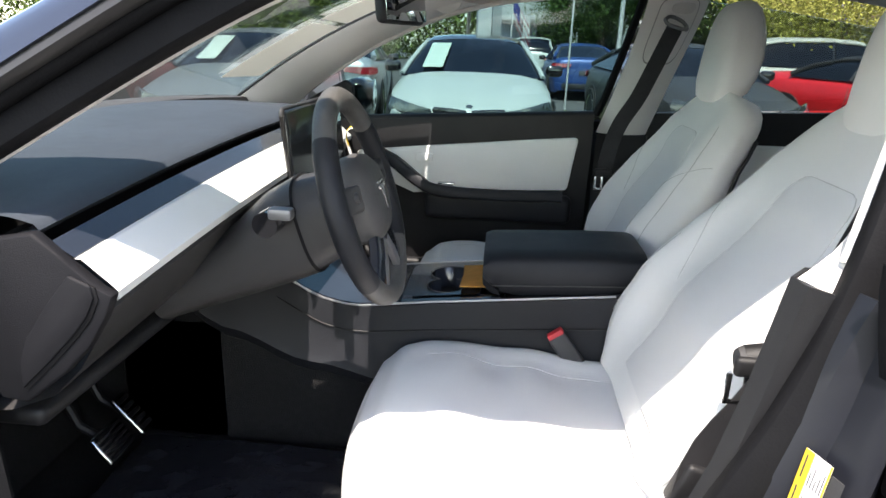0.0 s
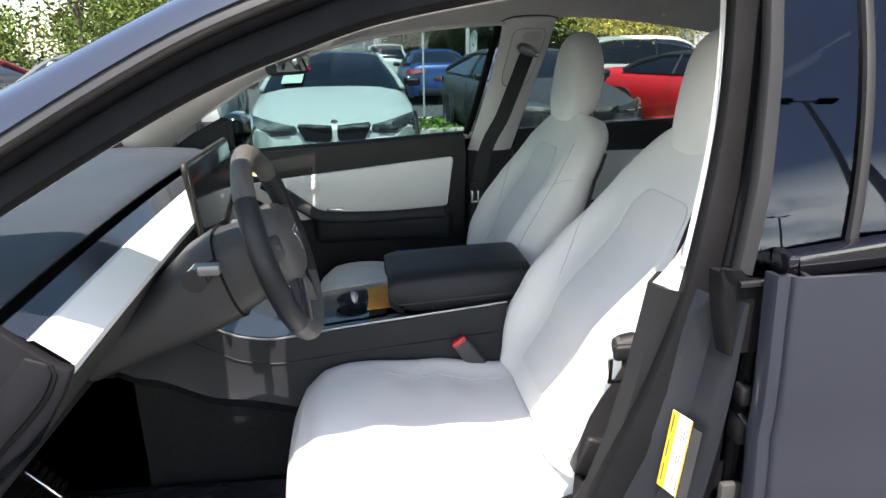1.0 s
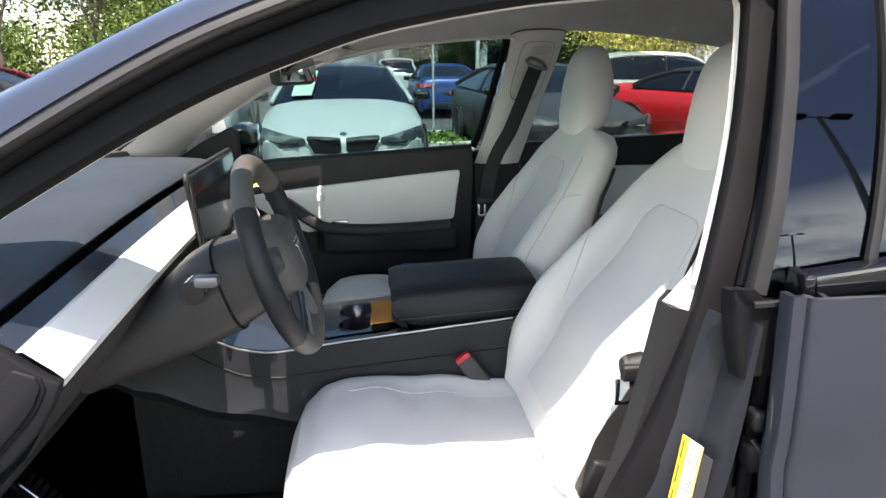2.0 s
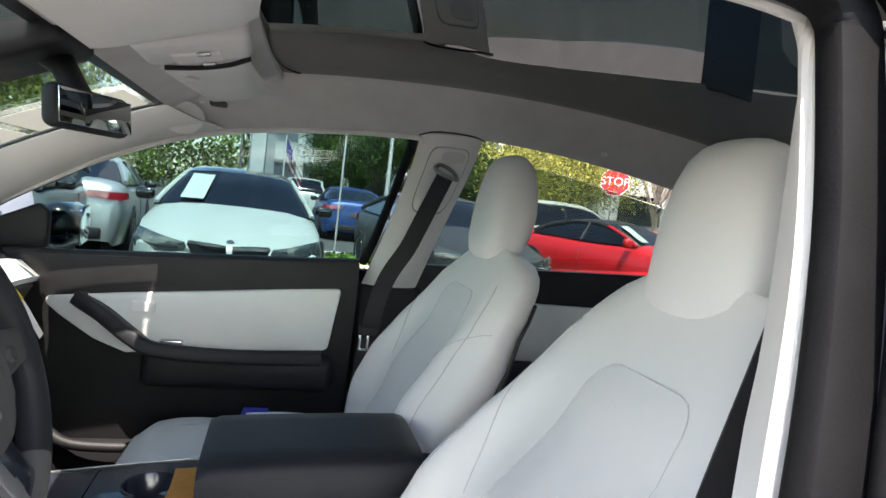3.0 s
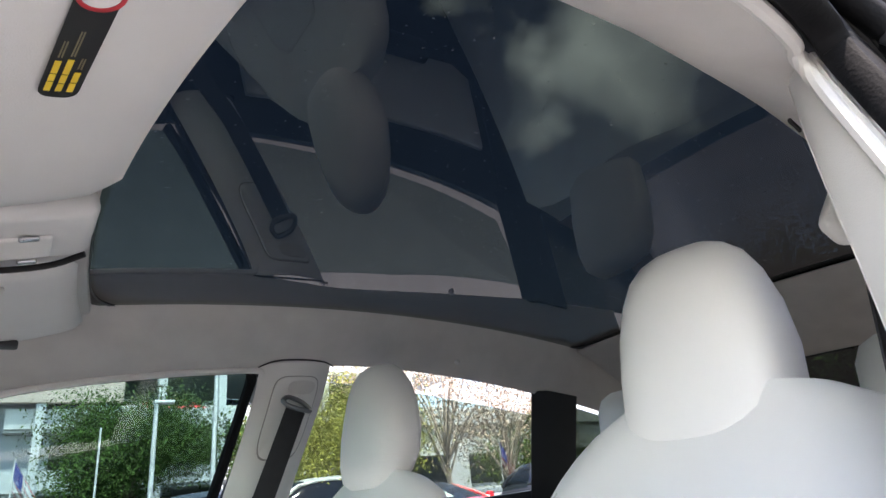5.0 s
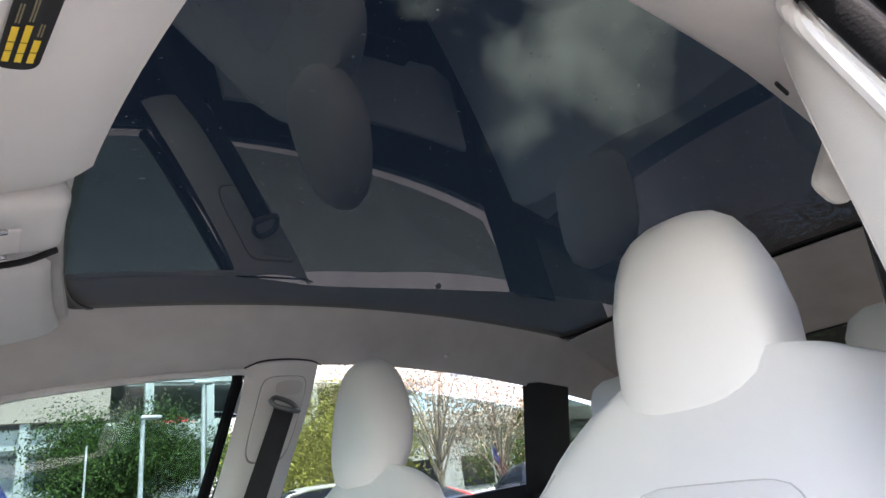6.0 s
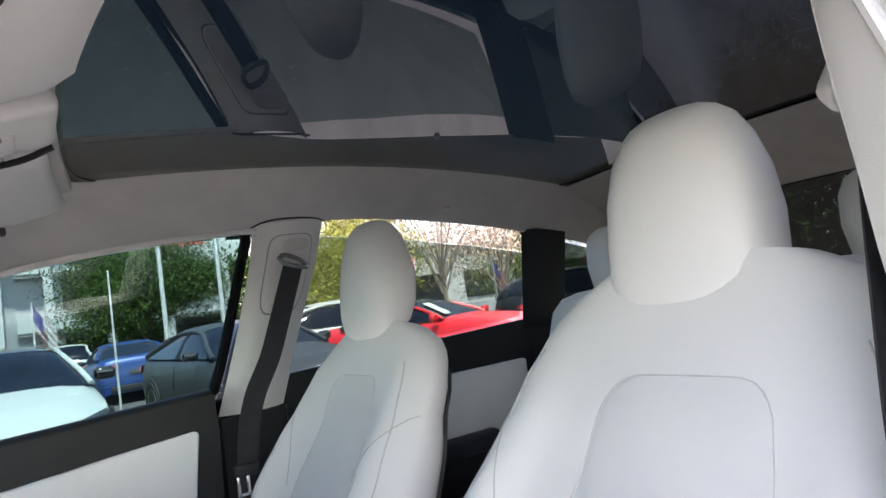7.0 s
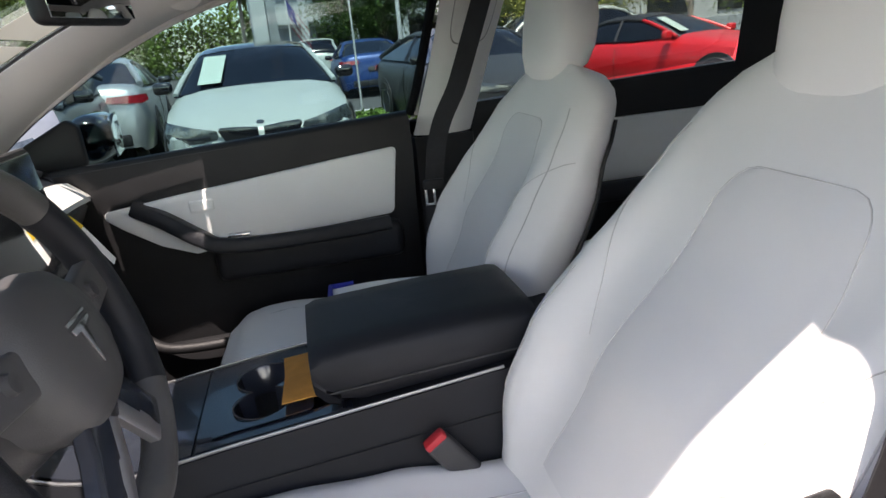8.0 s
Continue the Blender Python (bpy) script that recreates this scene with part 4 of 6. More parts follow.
# touch screen
scr = part("touch_screen", rbox(0.016, 0.405, 0.232, 0.007, 3), M_SCREEN, car, "dark landscape touch screen", m=pose(0.985, -0.012, 1.045, 0, -6, 0))
part("bezel", tube([(0.0, y, z) for y, z in arc(0.192, 0.106, 0.012, 0, 90, 4) + arc(-0.192, 0.106, 0.012, 90, 180, 4) + arc(-0.192, -0.106, 0.012, 180, 270, 4) + arc(0.192, -0.106, 0.012, 270, 360, 4) + [(0.204, 0.106)]], 0.0050, 8), M_FRAME, scr, "thin satin grey screen edge")
part("screen_arm", rbox(0.08, 0.12, 0.05, 0.015, 3, (-0.045, 0, -0.06)), M_BLACK, scr)

# ---- steering wheel and column ----
M_SATIN = mat("satin_silver", (0.40, 0.40, 0.41), 0.38, metal=0.8, var=0.08, scale=12)
WC = Vector((1.172, -0.392, 1.045))
wax = Vector((math.cos(radians(17)), 0, math.sin(radians(17))))           # out of the wheel, to the driver
wup = Vector((-math.sin(radians(17)), 0, math.cos(radians(17))))
wlat = Vector((0, 1, 0))


def wp(u, v, d=0.0):
    """A point of the wheel: u across to the passenger side, v up its plane, d towards the driver."""
    return WC + wlat * u + wup * v + wax * d


def wheel_rim(a0, a1, n, r_in, rr):
    rows = []
    for i in range(n):
        a = a0 + (a1 - a0) * i / (n - 1)
        c = Vector((math.cos(a), math.sin(a)))
        k = 1.0 + 0.10 * math.cos(2 * a) ** 8
        ring = []
        for j in range(14):
            th = 2 * math.pi * j / 14
            ro = rr * (1.10 * k)
            q = r_in + ro * math.cos(th)
            ring.append(wp(c.x * q, c.y * q, 1.08 * rr * math.sin(th)))
        rows.append(ring)
    return rows


swheel = part("steering_wheel", grid(wheel_rim(0, 2 * math.pi * 71 / 72, 72, 0.164, 0.0165), cu=True, cv=True), M_RIM, car, "black leather three-spoke steering wheel")
for a0, a1 in ((-0.72, 0.72), (math.pi - 0.72, math.pi + 0.72)):
    part("grip", grid(wheel_rim(a0, a1, 16, 0.164, 0.0172), cu=True, caps=True), M_DARKLEATHER, swheel, "smooth black leather grip")
hub = []
for r, d in ((0.001, 0.032), (0.45, 0.031), (0.75, 0.026), (0.93, 0.014), (1.0, -0.004), (0.95, -0.03)):
    ring = []
    for i in range(40):
        a = 2 * math.pi * i / 40
        ca, sa = math.cos(a), math.sin(a)
        q = (0.078 if sa > 0 else 0.072)
        ring.append(wp(math.copysign(abs(ca) ** 0.8, ca) * 0.080 * r * (1.0 if sa > -0.2 else 0.92), math.copysign(abs(sa) ** 0.8, sa) * q * r - 0.004, d))
    hub.append(ring)
part("hub_cover", grid(hub, cu=True, caps=True), M_HUB, swheel, "dark grey airbag cover")
for sgn in (1, -1):
    part("spoke", tube([wp(sgn * 0.065, 0.012, 0.006), wp(sgn * 0.10, 0.016, 0.004), wp(sgn * 0.160, 0.022, 0.0)], 0, 12, flat=(0.021, 0.010), up=wax), M_HUB, swheel)
    part("scroll_knob", lathe([(0.0, 0.008), (0.008, 0.007), (0.010, 0.0)], 16), M_GREYPL, swheel, "ribbed scroll wheel", m=Matrix.Translation(wp(sgn * 0.098, 0.018, 0.012)) @ wax.to_track_quat("Z", "Y").to_matrix().to_4x4())
for sgn in (1, -1):
    lo = part("lower_spoke", tube([wp(sgn * 0.026, -0.058, 0.006), wp(sgn * 0.048, -0.090, 0.005), wp(sgn * 0.088, -0.138, 0.0)], 0, 12, flat=(0.022, 0.009), up=wax), M_PIANO, swheel, "gloss black lower spoke")
    part("spoke_inlay", tube([wp(sgn * 0.010, -0.072, 0.009), wp(sgn * 0.036, -0.108, 0.008), wp(sgn * 0.070, -0.150, 0.003)], 0, 10, flat=(0.012, 0.006), up=wax), M_SATIN, lo, "satin silver spoke inlay")


def flat_on_wheel(outline, d0, d1):
    bm = prism(outline, d1 - d0, 0.0005)
    m4 = Matrix((( wlat.x, wup.x, wax.x, 0), (wlat.y, wup.y, wax.y, 0), (wlat.z, wup.z, wax.z, 0), (0, 0, 0, 1)))
    bmesh.ops.transform(bm, matrix=Matrix.Translation(wp(0, 0, d0)) @ m4, verts=bm.verts)
    return bm


part("emblem", merge(flat_on_wheel([(-0.021, 0.016), (0.021, 0.016), (0.018, 0.010), (0.0065, 0.009), (0.0, -0.026), (-0.0065, 0.009), (-0.018, 0.010)], 0.030, 0.034),
                     flat_on_wheel([(-0.022, 0.023), (0.022, 0.023), (0.0215, 0.019), (-0.0215, 0.019)], 0.029, 0.033)), M_CHROME, swheel, "chrome shield-like badge")

# column shroud with stalk
col = []
for t, w, h, dz in ((0.0, 0.058, 0.062, 0), (0.03, 0.068, 0.072, -0.002), (0.064, 0.076, 0.078, -0.006), (0.068, 0.081, 0.083, -0.007), (0.12, 0.083, 0.079, -0.018), (0.17, 0.087, 0.066, -0.034), (0.23, 0.095, 0.052, -0.050), (0.32, 0.105, 0.045, -0.062)):
    c = WC - wax * (0.025 + t) + Vector((0, 0, dz - 0.012))
    ring = []
    for i in range(28):
        a = 2 * math.pi * i / 28
        ca, sa = math.cos(a), math.sin(a)
        ring.append(c + wlat * (w * math.copysign(abs(ca) ** 0.75, ca)) + wup * (h * math.copysign(abs(sa) ** 0.75, sa)))
    col.append(ring)
colm = part("steering_column", grid(col, cu=True, caps=True), M_SHROUD, car, "dark grey steering column shroud")
part("column_gap", grid([[p + (p - (WC - wax * 0.089 + Vector((0, 0, -0.018)))) * 0.045 for p in col[2]], [p + (p - (WC - wax * 0.094 + Vector((0, 0, -0.018)))) * 0.012 for p in col[3]]], cu=True), M_RUBBER, colm)
for sgn, nm in ((-1, "turn_stalk"), (1, "drive_stalk")):
    base = WC - wax * 0.10 + wlat * (sgn * 0.080) + wup * 0.02
    st = part(nm, tube([base, base + wlat * sgn * 0.03 + wup * 0.005 - wax * 0.0, base + wlat * sgn * 0.062 + wup * 0.004], 0.0105, 12), M_GLOSSBLACK, colm, "black stalk with silver end")
    part("stalk_end", rbox(0.036, 0.022, 0.018, 0.005, 2, base + wlat * sgn * 0.058 + wup * 0.010 + wax * 0.010), M_STEEL, st, "satin grey stalk lever end")
    part("stalk_cap", tube([base + wlat * sgn * 0.030 - wax * 0.016, base + wlat * sgn * 0.064 - wax * 0.018], 0.0195, 20), M_GLOSSBLACK, st, "round black stalk cap")
tg = spline([(1.095, -0.150, 1.062), (1.081, -0.150, 1.110), (1.098, -0.150, 1.128), (1.133, -0.150, 1.105), (1.166, -0.150, 1.052)], 16)
tag = part("paper_tag", solid(grid([[p + Vector((0, -0.006, -0.002)), p + Vector((0, 0.006, 0.002))] for p in tg]), 0.0006), M_PAPER, colm, "white and yellow paper tag hung on the drive stalk", smooth=False)
part("tag_strip", solid(grid([[p + Vector((0.0007, -0.003, 0.0018)), p + Vector((0.0007, 0.005, 0.0034))] for p in tg[2:13]]), 0.0006), M_YELLOW, tag, smooth=False)

# pedals
for nm, c, w, h, rx in (("brake_pedal", (0.625, -0.335, 0.482), 0.092, 0.068, 54), ("accelerator_pedal", (0.592, -0.212, 0.468), 0.046, 0.105, 50)):
    m4 = Matrix.Translation(c) @ pose(0, 0, 0, 0, rx, 0) @ pose(0, 0, 0, 0, 0, -90)
    pd = part(nm, rbox(w, h, 0.012, 0.006, 3), M_CHROME, car, "brushed metal pedal with rubber ribs", m=m4)
    for i in range(5):
        part("rib", rbox(w * 0.86, h * 0.10, 0.008, 0.003, 2, (0, h * (-0.36 + 0.18 * i), 0.008)), M_RUBBER, pd)
    part("pedal_arm", tube([m4.inverted() @ (Vector(c) + Vector(d)) for d in ((-0.006, 0, -0.004), (-0.07, 0, 0.03), (-0.14, 0, 0.20))], 0.009, 8), M_BLACK, pd)

# ---- centre console ----
def cz(x):
    return lerp([(0.86, 0.835), (0.93, 0.800), (0.98, 0.770), (1.02, 0.752), (1.06, 0.742), (1.10, 0.738), (1.25, 0.757), (1.64, 0.797), (1.80, 0.812)], x)


def cz_low(x):
    return smooth_tab([(0.70, 0.735), (0.80, 0.675), (1.0, 0.605), (1.2, 0.565), (1.8, 0.55)], x)


XS = [0.72 + 0.04 * i for i in range(28)]
rows = []
for x in XS:
    z, zl = cz(x), cz_low(x)
    dp = 0.085 if 1.21 < x < 1.40 else 0.0
    half = [(0.140, zl - 0.03), (0.158, zl), (0.150, zl + 0.02), (0.1395, z - 0.05), (0.136, z - 0.004), (0.102, z - 0.004), (0.100, z - 0.004 - dp)]
    rows.append([(x, -y, zz) for y, zz in half] + [(x, y, zz) for y, zz in reversed(half)])
console = part("centre_console", grid(rows, caps=True), M_DARKLEATHER, car, "black padded centre console with silver edges")
for s in (-1, 1):
    part("edge_strip", tube([(x, s * 0.134, cz(x)) for x in [0.90 + 0.03 * i for i in range(26)]], 0, 8, flat=(0.0016, 0.0025)), M_SATIN, console, "thin silver edge strip")
    part("side_seam", tube([(x, s * 0.1425, cz(x) - 0.062 - 0.02 * (x - 1.2)) for x in [0.92 + 0.05 * i for i in range(16)]], 0.0022, 6), M_BLACK, console)
part("console_carpet", rbox(1.2, 0.27, 0.36, 0.02, 3, (1.12, 0, 0.535)), M_CARPET, console, "black carpeted tunnel side")
part("tunnel_carpet", rbox(0.5, 0.27, 0.34, 0.02, 3, (0.55, 0, 0.52)), M_CARPET, console)
part("lid_front", solid(grid([[(x, y, cz(x) + 0.001) for y in (-0.125, 0, 0.125)] for x in (0.93, 0.98, 1.03, 1.09, 1.14, 1.188)]), 0.004), M_PIANO, console, "gloss black console lid")
part("lid_rear", solid(grid([[(x, y, cz(x) + 0.001) for y in (-0.125, -0.10)] for x in (1.193, 1.25, 1.30, 1.36, 1.42)]), 0.004), M_PIANO, console)
part("lid_rear", solid(grid([[(x, y, cz(x) + 0.001) for y in (0.10, 0.125)] for x in (1.193, 1.25, 1.30, 1.36, 1.42)]), 0.004), M_PIANO, console)
part("lid_bridge", solid(grid([[(x, y, cz(x) + 0.001) for y in (-0.10, 0.10)] for x in (1.193, 1.215)]), 0.004), M_PIANO, console)
def cup_plate():
    """Lid round a figure-eight opening, with the wall of the opening."""
    top, rim, wall, base = [], [], [], []
    for k in range(72):
        a = 2 * math.pi * k / 72
        ca, sa = math.cos(a), math.sin(a)
        rr = 0.041 * abs(sa) + max(0.0, 0.0445 ** 2 - (0.041 * ca) ** 2) ** 0.5
        ro = min(0.078 / max(abs(ca), 1e-6), 0.102 / max(abs(sa), 1e-6))
        for row, q, dz in ((top, ro, 0.0045), (rim, rr + 0.002, 0.0045), (wall, rr, 0.002), (base, rr * 0.92, -0.072)):
            row.append((1.287 + q * ca, -0.003 + q * sa, cz(1.287 + q * ca) + dz))
    return grid([top, rim, wall, base], cu=True)


part("cup_plate", cup_plate(), M_PIANO, console, "gloss black lid with two cup openings")
part("cup_floor", rbox(0.13, 0.18, 0.006, 0.002, 1, (1.287, 0, cz(1.287) - 0.074)), M_RUBBER, console)
part("cup_rim", tube([(1.287 + (0.041 * abs(math.sin(a)) + max(0.0, 0.0445 ** 2 - (0.041 * math.cos(a)) ** 2) ** 0.5 + 0.0015) * math.cos(a),
                       -0.003 + (0.041 * abs(math.sin(a)) + max(0.0, 0.0445 ** 2 - (0.041 * math.cos(a)) ** 2) ** 0.5 + 0.0015) * math.sin(a), cz(1.287) + 0.0045 + 0.03 * 0.044 * math.cos(a)) for a in [2 * math.pi * k / 72 for k in range(73)]], 0.0011, 6), M_GREYPL, console)
arm = part("armrest_lid", grid([[(x, s * w, z) for s, w, z in ((-1, 0.112, z0), (-1, 0.120, z0 + 0.02), (-1, 0.118, zt - 0.014), (-1, 0.106, zt - 0.002), (-1, 0.06, zt + 0.003), (1, 0.06, zt + 0.003), (1, 0.106, zt - 0.002), (1, 0.118, zt - 0.014), (1, 0.120, z0 + 0.02), (1, 0.112, z0))]
                               for x, z0, zt in ((1.405, 0.775, 0.80), (1.385, 0.782, 0.826), (1.370, 0.798, 0.846), (1.368, 0.81, 0.855), (1.385, 0.79, 0.862), (1.44, 0.778, 0.866), (1.60, 0.79, 0.874), (1.70, 0.80, 0.876), (1.715, 0.80, 0.872))], caps=True), M_DARKLEATHER, console, "black stitched armrest lid")
part("stitching", tube([(x, -0.1215, lerp([(1.385, 0.800), (1.70, 0.818)], x)) for x in (1.39, 1.5, 1.6, 1.71)], 0.0016, 6), M_GREYPL, arm)
card = part("card", solid(grid([[(1.319, 0.078, 0.773), (1.322, 0.0, 0.779), (1.318, -0.086, 0.780)], [(1.345, 0.078, 0.775), (1.352, 0.0, 0.786), (1.360, -0.086, 0.783)], [(1.400, 0.078, 0.781), (1.400, 0.0, 0.793), (1.402, -0.084, 0.782)]]), 0.002), M_ORANGE, None, "orange-brown card leaning against the armrest")
tagged(card, "orange-brown card lying in the cup holder against the armrest", "card")


# ---- seats ----
def backrest_pt(y0, s, v, lift=0.0, back=False, dx=0.0):
    wide = 1.03
    if y0 < 0:
        dx -= 0.036 * smooth_tab([(0, 1.0), (0.35, 0.85), (0.9, 0.0)], s)
    a = radians(lerp([(0, 20), (0.3, 29), (0.7, 31), (1, 24)], s))
    px = 1.672 + dx + smooth_tab([(0, 0.0), (0.35, 0.075), (0.7, 0.175), (1.0, 0.268)], s) * 0.5 + lerp([(0, 0.0), (0.35, 0.078), (0.7, 0.178), (1.0, 0.262)], s) * 0.5
    pz = 0.665 + (0.525 if y0 < 0 else 0.540) * s
    w = smooth_tab([(0, 0.245), (0.16, 0.280), (0.45, 0.279), (0.66, 0.264), (0.80, 0.254), (0.90, 0.234 if y0 < 0 else 0.226), (0.97, 0.190 if y0 < 0 else 0.182), (1.0, 0.138 if y0 < 0 else 0.130)], s) * (1 + (wide - 1) * min(1.0, 2.6 * (1 - s)))
    bol = smooth_tab([(0, 0.03), (0.25, 0.070), (0.55, 0.050), (0.8, 0.012), (1, 0.0)], s)
    n = Vector((-math.cos(a), 0, math.sin(a)))
    edge = max(0.0, 1 - abs(v) ** 3.0) ** 0.5
    if back:
        th = lerp([(0, 0.11), (0.5, 0.10), (1.0, 0.055)], s)
        off = -0.05 - th * max(0.0, 1 - abs(v) ** 4) ** 0.5
    else:
        off = -0.05 + 0.05 * edge + bol * math.exp(-((abs(v) - 0.80) / 0.20) ** 2) * edge ** 0.6 + lift
    return Vector((px, y0 + w * v + (-0.042 * s if y0 < 0 else -0.006), pz + (0.042 * s ** 3 if y0 < 0 else 0.0))) + n * off


def cushion_pt(y0, x, v, bottom=False):
    w = smooth_tab([(1.150, 0.13), (1.165, 0.185), (1.20, 0.228), (1.27, 0.250), (1.45, 0.262), (1.74, 0.250)], x)
    zt = smooth_tab([(1.150, 0.600), (1.158, 0.640), (1.178, 0.672), (1.22, 0.694), (1.30, 0.696), (1.45, 0.672), (1.60, 0.655), (1.74, 0.66)], x)
    bol = smooth_tab([(1.16, 0.0), (1.28, 0.012), (1.5, 0.034), (1.74, 0.03)], x)
    edge = max(0.0, 1 - abs(v) ** 3.2) ** 0.5
    if bottom:
        return Vector((x, y0 + w * v * 0.97, zt - 0.10 - 0.09 * max(0.0, 1 - abs(v) ** 4) ** 0.5 * smooth_tab([(1.15, 0.3), (1.25, 1.0)], x)))
    zt += 0.005 * math.cos(2 * math.pi * (x - 1.20) / 0.135) * math.exp(-((abs(v) - 0.42) / 0.16) ** 2) * smooth_tab([(1.2, 0), (1.28, 1), (1.55, 1), (1.62, 0)], x)
    return Vector((x, y0 + w * v, zt - 0.075 + 0.075 * edge + bol * math.exp(-((abs(v) - 0.82) / 0.18) ** 2) * edge ** 0.6))


VS = [math.sin(math.pi / 2 * (-1 + 2 * j / 36)) for j in range(37)]


def front_seat(y0, label, dx=0.0, yh=0.0, wide=1.0):
    seat = thing("front_seat", label, "car seat", "front seats")
    rows = [[backrest_pt(y0, s, v, dx=dx) for v in VS] + [backrest_pt(y0, s, v, back=True, dx=dx) for v in reversed(VS[1:-1])] for s in [i / 28 for i in range(29)]]
    bk = part("backrest", grid(rows, cu=True, caps=True), M_WHITE, seat, "white leatherette backrest with side bolsters")
    # recessed-looking centre panel, following the surface
    ins, ring = [], []
    for i in range(25):
        q = i / 24
        s = 0.10 + 0.71 * (1 - (1 - q) ** 1.5)
        hw = lerp([(0.1, 0.50), (0.5, 0.43), (0.8, 0.37)], s) - 0.13 * (1 - max(0.0, 1 - max(0.0, (s - 0.745) / 0.065) ** 2) ** 0.5)
        ins.append([backrest_pt(y0, s, -0.13 + hw * (-1 + 2 * j / 16), 0.0035 - 0.003 * abs(-1 + 2 * j / 16) ** 8, dx=dx) for j in range(17)])
    part("centre_panel", grid(ins), M_INSERT, bk, "perforated white centre panel")
    edge = [r[0] for r in ins] + ins[-1][1:-1] + [r[-1] for r in reversed(ins)]
    part("seam", tube(edge, 0.0008, 6), M_SEAM, bk)
    for sg in (-1, 1):
        part("seam", tube([backrest_pt(y0, 0.06 + 0.80 * i / 24, sg * (0.90 - 0.10 * (i / 24) ** 3), 0.0004, dx=dx) for i in range(25)], 0.0011, 6), M_SEAM, bk)
    for sg in (-1, 1):
        part("seam", tube([backrest_pt(y0, 0.72 - 0.30 * q, sg * (0.93 - 0.42 * q ** 0.8) - 0.05, 0.0006, dx=dx) for q in [i / 14 for i in range(15)]], 0.0008, 6), M_SEAM, bk)
        part("seam", tube([backrest_pt(y0, 0.52 - 0.34 * q, sg * (0.74 + 0.04 * q), 0.0006, dx=dx) for q in [i / 14 for i in range(15)]], 0.0008, 6), M_SEAM, bk)
    # hard back shell
    sh = [[backrest_pt(y0, 0.04 + 0.84 * i / 14, v * 0.93, back=True, dx=dx) + Vector((0.008, 0, -0.004)) for v in VS[2:-2]] for i in range(15)]
    part("back_shell", solid(grid(sh), 0.006), M_BLACK, bk, "black plastic seat back shell")
    # head restraint
    hr = []
    for z, a, b, cx in ((1.165, 0.084, 0.038, 1.968), (1.180, 0.104, 0.052, 1.972), (1.215, 0.115, 0.060, 1.978), (1.265, 0.115, 0.062, 1.984), (1.315, 0.108, 0.060, 1.986), (1.355, 0.095, 0.055, 1.986), (1.382, 0.080, 0.047, 1.985), (1.397, 0.060, 0.036, 1.984), (1.404, 0.040, 0.024, 1.984), (1.4065, 0.018, 0.010, 1.984)):
        row = []
        for j in range(32):
            th = 2 * math.pi * j / 32
            ca, sa = math.cos(th), math.sin(th)
            row.append((cx + dx + (0.0 if y0 < 0 else -0.015) + b * math.copysign(abs(ca) ** lerp([(0.04, 0.95), (0.08, 0.82), (0.10, 0.68), (0.12, 0.62)], a), ca), y0 + yh + (0.89 if y0 < 0 else lerp([(1.165, 0.92), (1.265, 0.95), (1.355, 0.84), (1.404, 0.74)], z)) * a * math.copysign(abs(sa) ** lerp([(0.04, 0.95), (0.08, 0.84), (0.10, 0.74), (0.12, 0.68)], a), sa), z + (0.0 if y0 < 0 else 0.012) + 0.012 * ca * b / 0.062))
        hr.append(row)
    hd = part("head_restraint", grid(hr, cu=True, caps=True), M_WHITE, seat, "white leatherette head restraint")
    for j in (5, 27):
        part("seam", tube([Vector(hr[k][j]) * 1.0 for k in range(1, 8)], 0.0010, 6), M_SEAM, hd)
    xs = [1.150 + 0.59 * (i / 30) ** 1.35 for i in range(31)]
    rows = [[cushion_pt(y0, x, v) + Vector((dx, 0, 0)) for v in VS] + [cushion_pt(y0, x, v, True) + Vector((dx, 0, 0)) for v in reversed(VS[1:-1])] for x in xs]
    cu = part("cushion", grid(rows, cu=True, caps=True), M_WHITE, seat, "white leatherette seat cushion")
    for sg in (-1, 1):
        part("seam", tube([cushion_pt(y0, 1.20 + 0.5 * i / 16, sg * 0.985) + Vector((dx, 0, 0.0005)) for i in range(17)], 0.0012, 6), M_SEAM, cu)
        pts = [cushion_pt(y0, 1.27 + 0.40 * i / 14, sg * 0.52) + Vector((dx, 0, 0.0004)) for i in range(15)]
        part("seam", tube(pts, 0.0009, 6), M_SEAM, cu)
    part("seat_base", rbox(0.50, 0.46, 0.13, 0.03, 3, (1.47 + dx, y0, 0.435)), M_BLACK, seat, "black seat base and rails")
    part("side_cover", tube([(1.30 + dx, y0 - 0.255, 0.56), (1.5 + dx, y0 - 0.262, 0.545), (1.74 + dx, y0 - 0.25, 0.60)], 0, 12, flat=(0.014, 0.045), up=(0, 0, 1)), M_BLACK, seat)
    side_in = 1 if y0 < 0 else -1
    bu = part("buckle", rbox(0.040, 0.024, 0.098, 0.007, 3), M_GREYPL, seat, "dark grey belt buckle", m=pose((1.575 if y0 > 0 else 1.558) + dx, (0.113 if y0 > 0 else -0.165), 0.665 if y0 > 0 else 0.677, 0, -36, 0))
    part("buckle_button", rbox(0.036, 0.020, 0.020, 0.004, 2, (0, 0, 0.047)), M_RED, bu, "red release button")
    return seat


front_seat(-0.368, "white leatherette driver seat, partly in sunlight", yh=-0.030)
front_seat(0.375, "white leatherette passenger seat with papers on it")

